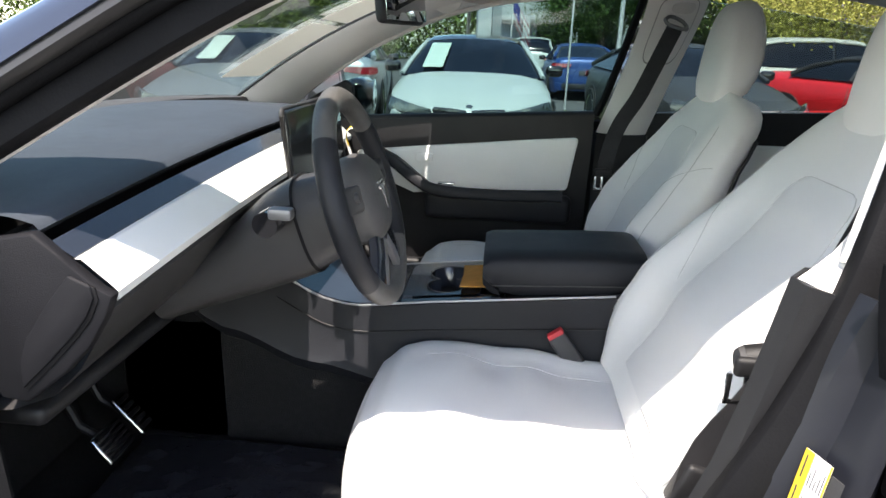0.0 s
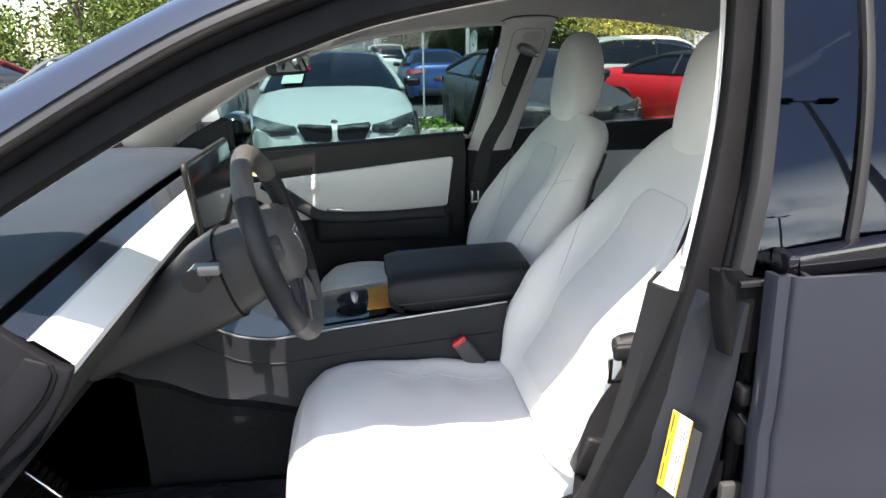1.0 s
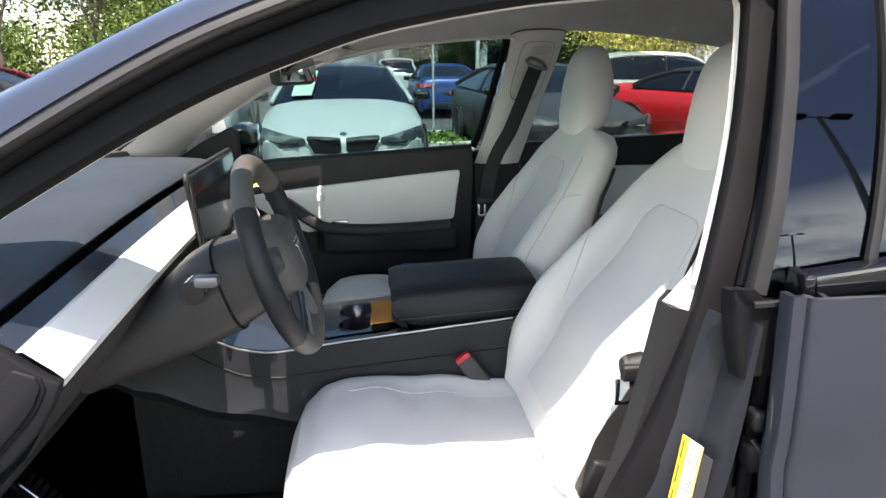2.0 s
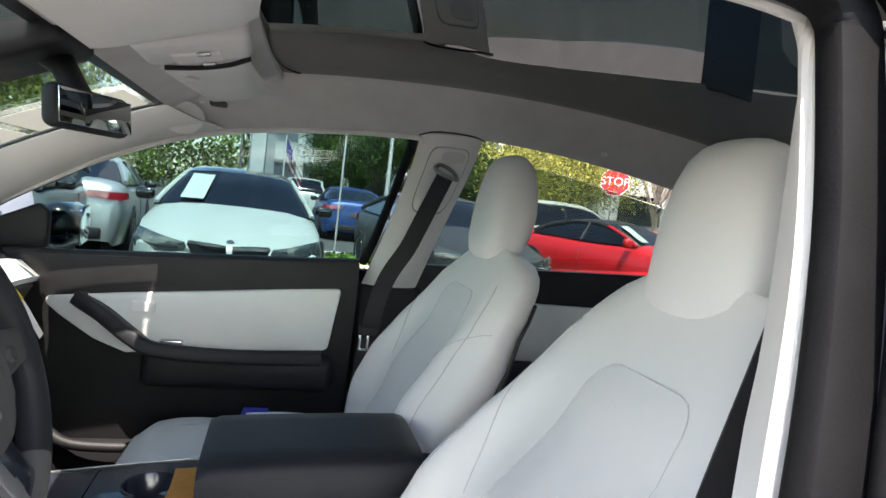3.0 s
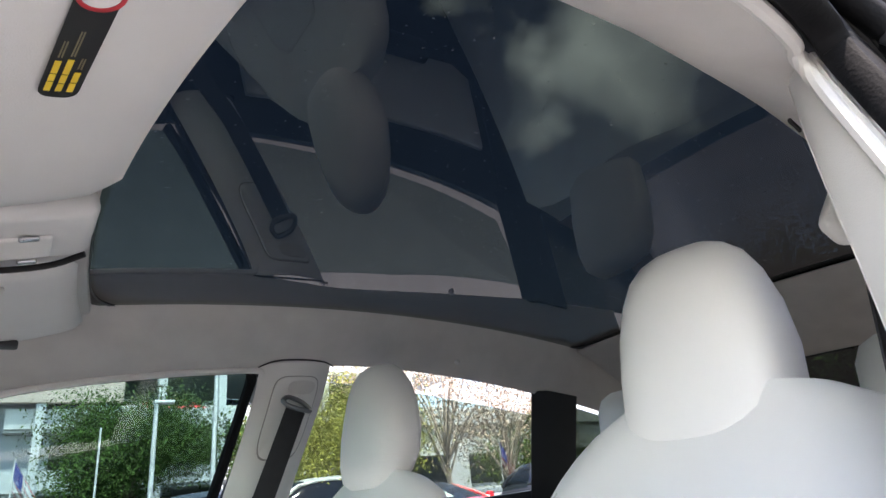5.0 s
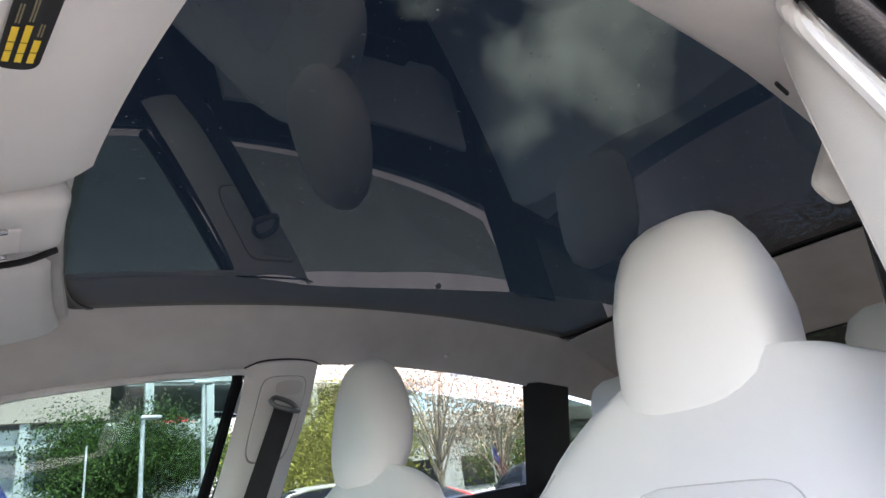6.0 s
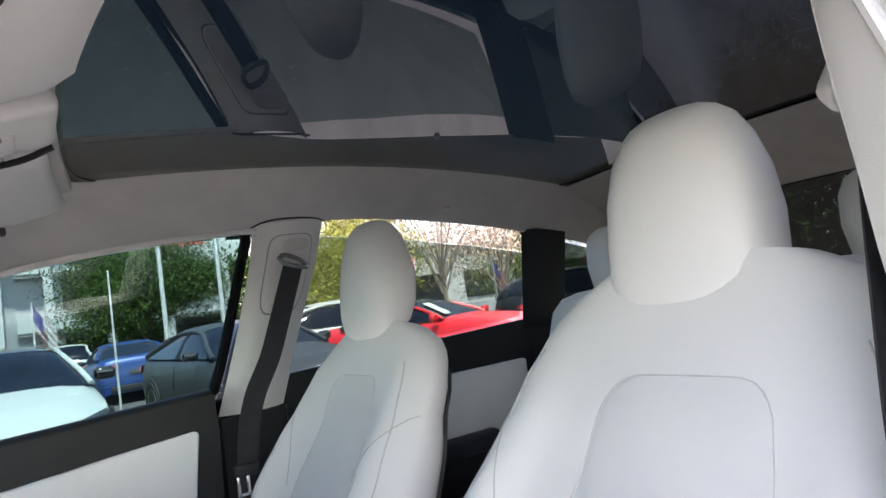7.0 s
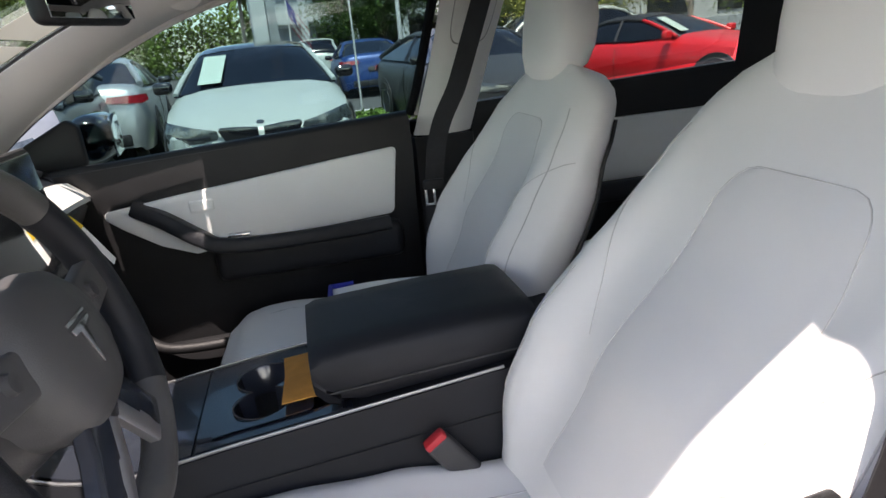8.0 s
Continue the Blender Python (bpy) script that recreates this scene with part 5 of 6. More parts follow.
# rear bench
bench = thing("rear_bench", "white leatherette rear bench seat with head restraints", "bench seat")
part("bench_back", grid([[(2.52 + 0.22 * t - 0.05 * (1 - (y / 0.66) ** 6) + 0.015 * math.cos(y * 14), y, 0.62 + 0.58 * t * (1 - 0.10 * (abs(y) / 0.66) ** 10)) for y in [-0.66 + 0.066 * j for j in range(21)]] + [(2.52 + 0.22 * t + 0.12, 0.66, 0.62 + 0.52 * t), (2.52 + 0.22 * t + 0.12, -0.66, 0.62 + 0.52 * t)] for t in (0, 0.3, 0.6, 0.85, 0.95, 1.0)], cu=True, caps=True), M_WHITE, bench, "white rear backrest")
part("bench_cushion", rbox(0.56, 1.32, 0.22, 0.07, 5, (2.36, 0, 0.60)), M_WHITE, bench)
for y in (-0.36, 0.335):
    hb = []
    for z, a, b in ((1.185, 0.10, 0.04), (1.20, 0.12, 0.05), (1.26, 0.13, 0.055), (1.32, 0.126, 0.052), (1.352, 0.11, 0.045), (1.368, 0.08, 0.03), (1.372, 0.03, 0.012)):
        hb.append([(2.73 + b * math.copysign(abs(math.cos(q)) ** 0.7, math.cos(q)), y + a * math.copysign(abs(math.sin(q)) ** 0.7, math.sin(q)), z) for q in [2 * math.pi * j / 28 for j in range(28)]])
    part("head_restraint", grid(hb, cu=True, caps=True), M_WHITE, bench)

# seat belts
def belt(s):
    b = thing("seat_belt", "black webbing seat belt hanging from the centre pillar", "seat belt", "seat belts")
    top = Vector((1.873, s * 0.600, 1.362)) if s > 0 else Vector((1.915, -0.628, 1.40))
    mid = Vector((1.725, s * 0.610, 0.985)) if s > 0 else Vector((1.735, -0.690, 1.060))
    low = Vector((1.700, s * 0.640, 0.50)) if s > 0 else Vector((1.70, -0.715, 0.50))
    way = [top, top.lerp(mid, 0.5) + Vector((0.0, -s * 0.006, 0)), mid, low] if s > 0 else [top, Vector((1.872, -0.632, 1.25)), Vector((1.850, -0.635, 1.18)), Vector((1.815, -0.642, 1.08)), Vector((1.766, -0.660, 0.96)), Vector((1.722, -0.668, 0.88)), Vector((1.672, -0.655, 0.76)), Vector((1.66, -0.665, 0.55))]
    part("webbing", tube(spline(way, 28), 0, 8, flat=(0.0245 if s > 0 else 0.022, 0.0012), up=(0.05 if s > 0 else 0.25, s, 0.25)), M_BELT, b, "black woven webbing")
    if s > 0:
        part("loop", tube(spline([top + Vector((-0.032, s * 0.002, 0.018)), top + Vector((-0.022, -s * 0.010, 0.004)), top + Vector((0.022, -s * 0.010, -0.008)), top + Vector((0.033, s * 0.002, -0.004)), top + Vector((0.020, s * 0.012, 0.014)), top + Vector((-0.014, s * 0.012, 0.027)), top + Vector((-0.032, s * 0.002, 0.018))], 28), 0.0055, 8), M_STEEL, b, "grey steel belt guide loop")
    tg = part("belt_tongue", rbox(0.055, 0.014, 0.026, 0.006, 3, (1.712 if s > 0 else 1.720, s * (0.598 if s > 0 else 0.670), 0.925)), M_BLACK, b, "black belt tongue")
    part("tongue_plate", merge(rbox(0.007, 0.004, 0.042, 0.0015, 2, (1.690, s * (0.596 if s > 0 else 0.668), 0.893)), rbox(0.007, 0.004, 0.042, 0.0015, 2, (1.711, s * (0.596 if s > 0 else 0.668), 0.893)), rbox(0.028, 0.004, 0.007, 0.0015, 2, (1.70, s * (0.596 if s > 0 else 0.668), 0.875))), M_CHROME, tg, "steel tongue plate")
    return b


belt(1)
belt(-1)
bst = part("belt_stop", tube([(1.735, -0.655, 0.932), (1.712, -0.652, 0.926)], 0.019, 14), M_BLACK, car, "black belt guide by the driver seat")
part("guide_cap", lathe([(0.0, 0.008), (0.014, 0.007), (0.018, 0.0)], 16, 'X'), M_GREYPL, bst, m=pose(1.708, -0.652, 0.926, 0, 0, 180))
part("belt_anchor", rbox(0.035, 0.030, 0.07, 0.008, 3, (1.668, -0.652, 0.735), pose(0, 0, 0, 0, 20, 0)), M_BLACK, car, "black belt anchor bracket")

# ---- overhead: visors, console, mirror ----
def visor(y0, y1, x0, x1, zf, zb, label, slant=0.0):
    v = thing("sun_visor", label, "sun visor", "sun visors")
    rows = []
    ya, yb = (y0, y1)
    xf0 = x0
    for j in range(21):
        t = j / 20
        y = ya + (yb - ya) * t
        x0 = xf0 + slant * t
        k = 0.05 * (max(0.0, (abs(2 * t - 1) - 0.80) / 0.20) ** 2.2)
        row = []
        for i in range(13):
            u = i / 12
            x = x0 + (x1 + 0.20 * y * y - k - x0) * u
            z = zf + (zb - zf) * u
            th = 0.012 * (1 - abs(2 * u - 1) ** 6) ** 0.5 * (1 - abs(2 * t - 1) ** 10) ** 0.5
            row.append((x, y, z - th))
        row += [(x0 + (x1 + 0.20 * y * y - k - x0) * u, y, zf + (zb - zf) * u + 0.006) for u in (1, 0.5, 0)]
        rows.append(row)
    part("visor_board", grid(rows, cu=True, caps=True), M_VISOR, v, "off-white vinyl visor board")
    return v


vis = visor(-0.60, -0.070, 1.175, 1.392, 1.440, 1.512, "off-white driver sun visor folded up with a warning label")
visp = visor(0.092, 0.455, 1.235, 1.372, 1.452, 1.488, "off-white passenger sun visor folded up", 0.05)
part("hinge_pin", tube([(1.262, 0.445, 1.452), (1.258, 0.485, 1.452)], 0.006, 10), M_VISOR, visp)
part("clip_tab", rbox(0.022, 0.012, 0.006, 0.002, 2, (1.285, 0.125, 1.447)), M_TRIM, visp)
VC, VS_ = math.cos(radians(16.4)), math.sin(radians(16.4))
VL = Matrix(((VC, 0, VS_, 1.330), (0, -1, 0, -0.395), (VS_, 0, -VC, 1.4695), (0, 0, 0, 1))) @ pose(0, 0, 0, 0, 0, -8) @ pose(0, 0.0125, 0)
lab = part("warning_label", prism(arc(0.004, 0.070, 0.010, 0, 90, 4) + arc(-0.004, 0.070, 0.010, 90, 180, 4) + arc(-0.004, -0.0615, 0.010, 180, 270, 4) + arc(0.004, -0.0615, 0.010, 270, 360, 4), 0.0008), M_LABELBLACK, vis, "black label with yellow printing", smooth=False, m=VL)
for i, (rows_y, fine) in enumerate((((0.012, 0.009, 0.016), 0.020), ((0.010, 0.011, 0.019), 0.030), ((0.012, 0.014), 0.014))):
    y = -0.062
    for ln in rows_y:
        part("print_line", prism([(0, 0), (0.0043, 0), (0.0043, ln), (0, ln)], 0.0004), M_YELLOW, lab, smooth=False, m=pose(-0.0105 + 0.0078 * i, y, 0.0008))
        y += ln + 0.0014
    for k in range(2):
        part("print_line", prism([(0, 0), (0.0010, 0), (0.0010, fine), (0, fine)], 0.0004), M_DULLINK, lab, smooth=False, m=pose(-0.0098 + 0.0078 * i + 0.0020 * k, y + 0.003, 0.0008))
part("label_sign", lathe([(0.0, 0.0012), (0.0145, 0.0012), (0.015, 0.0)], 28), M_PAPER, lab, "round white pictogram", m=pose(0.0, 0.056, 0.0006))
part("label_ring", lathe([(0.0125, 0.0), (0.0125, 0.001), (0.0155, 0.001), (0.0155, 0.0)], 28, caps=False), M_RED, lab, m=pose(0.0, 0.056, 0.0018))

oc = part("overhead_console", rbox(0.17, 0.15, 0.04, 0.016, 4), M_VISOR, car, "off-white overhead light console", m=pose(1.298, 0.0, 1.488, 0, -14, 0))
part("light_lens", rbox(0.075, 0.07, 0.012, 0.005, 3, (0.0, 0.02, -0.018)), M_TRIM, oc)
for y in (-0.02, 0.06):
    part("touch_light", rbox(0.022, 0.010, 0.006, 0.003, 2, (0.012, y, -0.025)), M_CHROME, oc)
part("header_slot", tube(spline([(1.245, 0.078, 1.452), (1.30, 0.084, 1.462), (1.345, 0.082, 1.474), (1.378, 0.062, 1.486)], 14), 0, 8, flat=(0.0025, 0.004)), M_BLACK, car, "dark gap beside the overhead console")
part("visor_clip", rbox(0.036, 0.030, 0.012, 0.004, 2, (1.300, 0.425, 1.444)), M_GREYPL, car, "small grey sensor window")
part("tweeter_cover", lathe([(0.0, 0.008), (0.042, 0.007), (0.049, 0.0)], 28), M_TRIM, car, "round grey cover", m=Matrix.Translation((1.207, 0.590, 1.416)) @ Vector((0.15, -0.75, -0.65)).to_track_quat("Z", "Y").to_matrix().to_4x4())
part("coat_hook", lathe([(0.0, 0.012), (0.006, 0.010), (0.007, 0.0)], 14, 'Y'), M_VISOR, car, m=pose(2.308, 0.560, 1.475, 0, 0, 180))
part("coat_hook_cover", rbox(0.06, 0.03, 0.075, 0.014, 4, (2.185, -0.535, 1.470)), M_VISOR, car)

rvm = thing("rear_view_mirror", "black frameless rear-view mirror on the windscreen", "mirror")
RM = pose(1.172, -0.045, 1.355, 0, 0, 0) @ pose(0, 0, 0, 0, -6, -24)
part("mirror_housing", rbox(0.030, 0.156, 0.060, 0.014, 4), M_BLACK, rvm, m=RM)
part("mirror_glass", rbox(0.002, 0.146, 0.048, 0.0008, 2), M_MIRROR, rvm, "mirror glass", m=RM @ pose(0.0145, 0, 0))
part("mirror_stem", tube([(1.158, -0.040, 1.372), (1.125, -0.01, 1.42), (1.06, 0.0, 1.455)], 0.019, 12), M_BLACK, rvm)
part("camera_housing", rbox(0.16, 0.16, 0.075, 0.022, 4, (1.065, -0.005, 1.447), pose(0, 0, 0, 0, -24, 0)), M_BLACK, rvm)

# papers on the windscreen and on the passenger seat
def on_screen(v0, v1, t0, t1, off):
    rows = []
    for i in range(9):
        row = []
        for j in range(9):
            p = Vector(windscreen_pt(v0 + (v1 - v0) * i / 8, t0 + (t1 - t0) * j / 8))
            row.append(p + Vector((0.7, 0, -0.7)) * off)
        rows.append(row)
    return solid(grid(rows), 0.0006)


for nm, a in (("window_sheet", (0.70, 0.93, 0.22, 0.60)), ("window_sheet", (0.70, 0.93, 0.63, 0.95))):
    sh = part(nm, on_screen(*a, 0.012), M_SHEET, None)
    tagged(sh, "white price sheet fixed inside the windscreen", "paper sheet", "windscreen sheets")
doc = part("folder", solid(grid([[(1.42 + 0.043 * i, 0.17 + 0.05 * j, 0.745 + 0.004 * math.sin(i * 0.8) + 0.002 * j) for j in range(6)] for i in range(6)]), 0.010), M_PAPER, None)
tagged(doc, "white document folder with blue edge on the seat", "folder")
part("folder_edge", tube([(1.47, 0.424, 0.760), (1.418, 0.424, 0.760), (1.414, 0.37, 0.758), (1.416, 0.17, 0.751)], 0.0065, 6), M_BLUEINK, doc)


# ---- outside ----
M_ASPHALT = mat("asphalt", (0.062, 0.061, 0.060), 0.9, var=0.18, scale=6, bump=0.7, bscale=60)
M_GRASS = mat("grass", (0.10, 0.19, 0.03), 0.8, var=0.5, scale=9, island=0.35)
M_SOIL = mat("turf_base", (0.07, 0.11, 0.03), 0.95, var=0.5, scale=6, bump=0.6, bscale=40)
M_CONCRETE = mat("concrete", (0.45, 0.44, 0.42), 0.85, var=0.2, scale=1.5, bump=0.3, bscale=30)
M_WALLWHITE = mat("white_render", (0.40, 0.42, 0.42), 0.85, var=0.10, scale=0.6, bump=0.1, bscale=12)
M_WALLGREY = mat("grey_render", (0.26, 0.29, 0.31), 0.85, var=0.12, scale=0.5)
M_WALLTAN = mat("tan_render", (0.36, 0.29, 0.25), 0.85, var=0.1, scale=0.7)
M_DECKSHADE = mat("shaded_deck_wall", (0.10, 0.10, 0.10), 0.9, var=0.3, scale=0.8)
M_BARK = mat("bark", (0.16, 0.12, 0.09), 0.95, var=0.4, scale=9, bump=0.8, bscale=30)
M_PALEBARK = mat("pale_bark", (0.34, 0.28, 0.23), 0.95, var=0.3, scale=9, bump=0.6, bscale=30)
M_LEAF = mat("leaf_dark", (0.042, 0.080, 0.018), 0.8, spec=0.15, var=0.4, scale=1.2, island=0.5)
M_LEAF2 = mat("leaf_olive", (0.085, 0.125, 0.028), 0.8, spec=0.15, var=0.4, scale=1.2, island=0.5)
M_LEAF3 = mat("leaf_yellow", (0.20, 0.205, 0.045), 0.8, spec=0.15, var=0.4, scale=1.2, island=0.45)
M_TWIG = mat("twig_bud", (0.40, 0.30, 0.22), 0.8, var=0.4, scale=2, island=0.4)
M_POLE = mat("galvanised_pole", (0.50, 0.50, 0.49), 0.55, metal=0.3, var=0.15, scale=3)
M_BEHINDGLASS = mat("sheet_behind_glass", (0.34, 0.42, 0.38), 0.6, var=0.04, scale=5)
M_TYRE = mat("tyre", (0.02, 0.02, 0.021), 0.8, var=0.3, scale=12)
M_ALLOY = mat("alloy", (0.45, 0.45, 0.46), 0.3, metal=1.0, var=0.1)
M_CARGLASS = mat("car_glass", (0.006, 0.009, 0.015), 0.08, var=0.2, scale=3, spec=0.16)
M_LAMPGLASS = mat("headlamp_lens", (0.045, 0.055, 0.06), 0.10, var=0.5, scale=30, coat=1.0)
M_TAIL = mat("tail_lens", (0.30, 0.012, 0.02), 0.12, var=0.3, scale=25, coat=1.0)
M_SIGNRED = mat("sign_red", (0.50, 0.012, 0.02), 0.5, var=0.08)
M_SIGNWHITE = mat("sign_white", (0.78, 0.78, 0.76), 0.5, var=0.04)
M_FLAGRED = mat("flag_red", (0.42, 0.03, 0.05), 0.8, var=0.1)
M_FLAGBLUE = mat("flag_blue", (0.03, 0.04, 0.17), 0.8, var=0.1)


def paint(name, c, metal=0.3, coat=0.18, spec=0.5, rough=0.38):
    return mat(name, c, rough, metal=metal, var=0.04, scale=3, coat=coat, spec=spec)


P_WHITE = paint("paint_white", (0.33, 0.36, 0.345), 0.0)
P_BLUE = paint("paint_blue", (0.004, 0.036, 0.15), 0.3)
P_SILVER = paint("paint_silver", (0.42, 0.44, 0.45), 0.6)
P_GREY = paint("paint_grey", (0.030, 0.034, 0.038), 0.2, 0.05, 0.3, 0.45)
P_MIDGREY = paint("paint_mid_grey", (0.16, 0.17, 0.175), 0.4)
P_DARK = paint("paint_dark", (0.020, 0.023, 0.030), 0.2, 0.05, 0.3, 0.45)
P_RED = paint("paint_red", (0.56, 0.012, 0.018), 0.1)
P_MAROON = paint("paint_maroon", (0.20, 0.02, 0.025), 0.2)

ground = part("ground", grid([[(x, y, 0) for x in (-400, -60, -20, -5, 5, 20, 60, 400)] for y in (-400, -60, -20, -5, 5, 20, 60, 400)]), M_ASPHALT, None, smooth=False)
tagged(ground, "sunlit grey asphalt of a car dealer's lot", "ground", kind="structure")

BODY = {
    # fraction along the length, deck height, half-width factor
    "sedan": dict(L=4.70, W=1.83, H=1.45, deck=[(0, 0.72), (0.012, 0.845), (0.05, 0.900), (0.15, 0.965), (0.28, 1.02), (0.33, 1.03), (0.5, 1.02), (0.8, 1.04), (0.90, 1.06), (0.97, 1.04), (0.99, 0.95), (1.0, 0.6)],
                  roof=[(0.27, 1.00), (0.33, 1.13), (0.42, 1.36), (0.48, 1.43), (0.56, 1.45), (0.66, 1.44), (0.74, 1.36), (0.83, 1.18), (0.90, 1.055)]),
    "coupe": dict(L=4.70, W=1.87, H=1.43, deck=[(0, 0.54), (0.012, 0.635), (0.05, 0.705), (0.10, 0.785), (0.18, 0.875), (0.28, 0.95), (0.33, 0.98), (0.5, 1.0), (0.8, 1.03), (0.90, 1.05), (0.97, 1.03), (0.99, 0.95), (1.0, 0.6)],
                  roof=[(0.27, 0.95), (0.33, 1.09), (0.42, 1.33), (0.48, 1.41), (0.56, 1.43), (0.66, 1.42), (0.74, 1.34), (0.83, 1.17), (0.90, 1.055)]),
    "suv": dict(L=4.65, W=1.87, H=1.68, deck=[(0, 0.55), (0.012, 0.80), (0.05, 0.92), (0.15, 1.0), (0.26, 1.07), (0.32, 1.09), (0.5, 1.09), (0.9, 1.12), (0.97, 1.12), (0.99, 1.0), (1.0, 0.6)],
                roof=[(0.24, 1.06), (0.31, 1.26), (0.40, 1.56), (0.46, 1.65), (0.58, 1.68), (0.78, 1.66), (0.88, 1.58), (0.93, 1.40), (0.975, 1.12)]),
    "convertible": dict(L=4.6, W=1.9, H=1.36, deck=[(0, 0.50), (0.012, 0.66), (0.05, 0.76), (0.15, 0.88), (0.32, 0.97), (0.36, 0.99), (0.5, 0.97), (0.8, 1.0), (0.90, 1.02), (0.97, 1.0), (0.99, 0.9), (1.0, 0.6)],
                        roof=[(0.33, 0.98), (0.40, 1.16), (0.47, 1.31), (0.54, 1.36), (0.64, 1.34), (0.74, 1.20), (0.80, 1.02)]),
}


def parked_car(style, body_paint, label, at, rz, group="parked cars", roof_paint=None, sheet=True, face=None):
    """A parked car; its nose is at local y = 0, it reaches back along +y."""
    B = BODY[style]
    L, W, H = B["L"], B["W"] / 2, B["H"]
    c = thing("parked_car", label, "car", group, at=at, rz=rz)

    def plan(f):
        return W * smooth_tab([(0, 0.72), (0.02, 0.84), (0.07, 0.93), (0.18, 0.985), (0.5, 1.0), (0.85, 0.98), (0.95, 0.93), (0.985, 0.86), (1.0, 0.76)], f)

    fs = sorted(set([0, 0.006, 0.012, 0.025, 0.04, 0.06, 0.09, 0.13, 0.18, 0.24, 0.29, 0.33, 0.4, 0.5, 0.6, 0.7, 0.8, 0.86, 0.9, 0.94, 0.97, 0.985, 0.993, 1.0]))
    rows = []
    for f in fs:
        w, z = plan(f), lerp(B["deck"], f)
        low = 0.20 + 0.06 * (1 if f < 0.01 or f > 0.99 else 0)
        half = [(0.0, z + 0.035), (0.35, z + 0.032), (0.62, z + 0.022), (0.82, z - 0.004), (0.90, z - 0.045), (0.965, z * 0.72 + 0.16), (1.0, 0.62), (0.995, 0.48), (0.965, 0.32), (0.93, low)]
        row = [(w * a, f * L, min(zz, z + 0.04)) for a, zz in half]
        rows.append([(-x, y, zz) for x, y, zz in reversed(row[1:])] + row)
    body = part("body", grid(rows, caps=True), body_paint, c, "painted body shell")
    # glasshouse
    rf = B["roof"]
    gs = [rf[0][0] + (rf[-1][0] - rf[0][0]) * i / 22 for i in range(23)]
    rows = []
    for f in gs:
        zr, zb = lerp(rf, f), lerp(B["deck"], f) - 0.02
        k = max(0.0, min(1.0, (zr - zb) / 0.42))
        wb = plan(f) * 0.915
        wr = wb * (1 - 0.27 * k)
        row = [(0, f * L, zr), (wr * 0.5, f * L, zr - 0.008 * k), (wr * 0.85, f * L, zr - 0.03 * k), (wr, f * L, zr - 0.085 * k), ((wr + wb) / 2 + 0.01, f * L, zr * 0.45 + zb * 0.55), (wb, f * L, zb)]
        rows.append([(-x, y, z) for x, y, z in reversed(row[1:])] + row)
    part("glasshouse", grid(rows, caps=True), M_CARGLASS, c, "dark reflecting car windows")
    i0 = max(i for i, f in enumerate(gs) if lerp(rf, f) < H - 0.075 and f < 0.55) + 1
    i1 = min(i for i, f in enumerate(gs) if lerp(rf, f) < H - 0.06 and f > 0.6)
    rt = [[(x * 1.012, y, z + 0.006) for x, y, z in r[2:9]] for r in rows[i0:i1 + 1]]
    part("roof", solid(grid(rt), 0.012), roof_paint or body_paint, c, "roof panel")
    for sg in (-1, 1):
        j = 8 if sg > 0 else 2
        part("windscreen_pillar", tube([Vector(r[j]) * 1.0 + Vector((sg * 0.004, 0, 0.004)) for r in rows[:i0 + 1]], 0.030, 8), body_paint, c)
        part("rear_pillar", tube([Vector(r[j]) + Vector((sg * 0.004, 0, 0.0)) for r in rows[i1:]], 0.045, 8), roof_paint or body_paint, c)
        part("roof_side", tube([Vector(r[j]) + Vector((sg * 0.004, 0, 0.002)) for r in rows[i0:i1 + 1]], 0.028, 8), (roof_paint or body_paint) if style == "convertible" else body_paint, c)
        ym = L * 0.55
        kk = min(range(len(gs)), key=lambda q: abs(gs[q] - 0.56))
        part("door_pillar", tube([Vector(rows[kk][j]) + Vector((sg * 0.006, 0, 0)), Vector(rows[kk][10 if sg > 0 else 0]) + Vector((sg * 0.006, 0, 0))], 0.03, 6), M_GLOSSBLACK, c)
        mr = part("door_mirror", rbox(0.20, 0.11, 0.13, 0.045, 4, (sg * (W + 0.06), L * 0.345, 1.02 if style != "suv" else 1.14)), M_GLOSSBLACK if style in ("sedan", "coupe") else body_paint, c, "door mirror")
        part("door_seam", tube([(sg * W * 0.985, L * 0.56, 0.35), (sg * (W + 0.002), L * 0.56, 0.62), (sg * W * 0.965, L * 0.56, lerp(B["deck"], 0.56) * 0.72 + 0.16)], 0.006, 6), M_GLOSSBLACK, c)
        for yy in (L * 0.185, L * 0.80):
            wh = part("wheel", lathe([(0.215, -0.10), (0.31, -0.115), (0.335, -0.09), (0.335, 0.09), (0.31, 0.115), (0.215, 0.10)], 28, 'X'), M_TYRE, c, "black tyre", m=pose(sg * (W - 0.105), yy, 0.335))
            part("rim", lathe([(0.0, 0.02), (0.05, 0.03), (0.06, 0.015), (0.19, 0.02), (0.215, 0.06), (0.22, 0.0)], 24, 'X'), M_ALLOY, wh, "alloy rim", m=pose(sg * 0.05, 0, 0) @ (pose(0, 0, 0) if sg > 0 else pose(0, 0, 0, 0, 0, 180)))
            for k in range(5):
                part("rim_gap", rbox(0.012, 0.065, 0.10, 0.01, 2, (0.085, 0, 0.125)), M_TYRE, wh, m=(pose(0, 0, 0) if sg > 0 else pose(0, 0, 0, 0, 0, 180)) @ pose(0, 0, 0, 72 * k, 0, 0))
            part("wheel_arch", lathe([(0.33, 0.0), (0.38, 0.0), (0.385, 0.012), (0.33, 0.012)], 28, 'X'), M_BLACK, c, m=pose(sg * (W - 0.006), yy, 0.345))
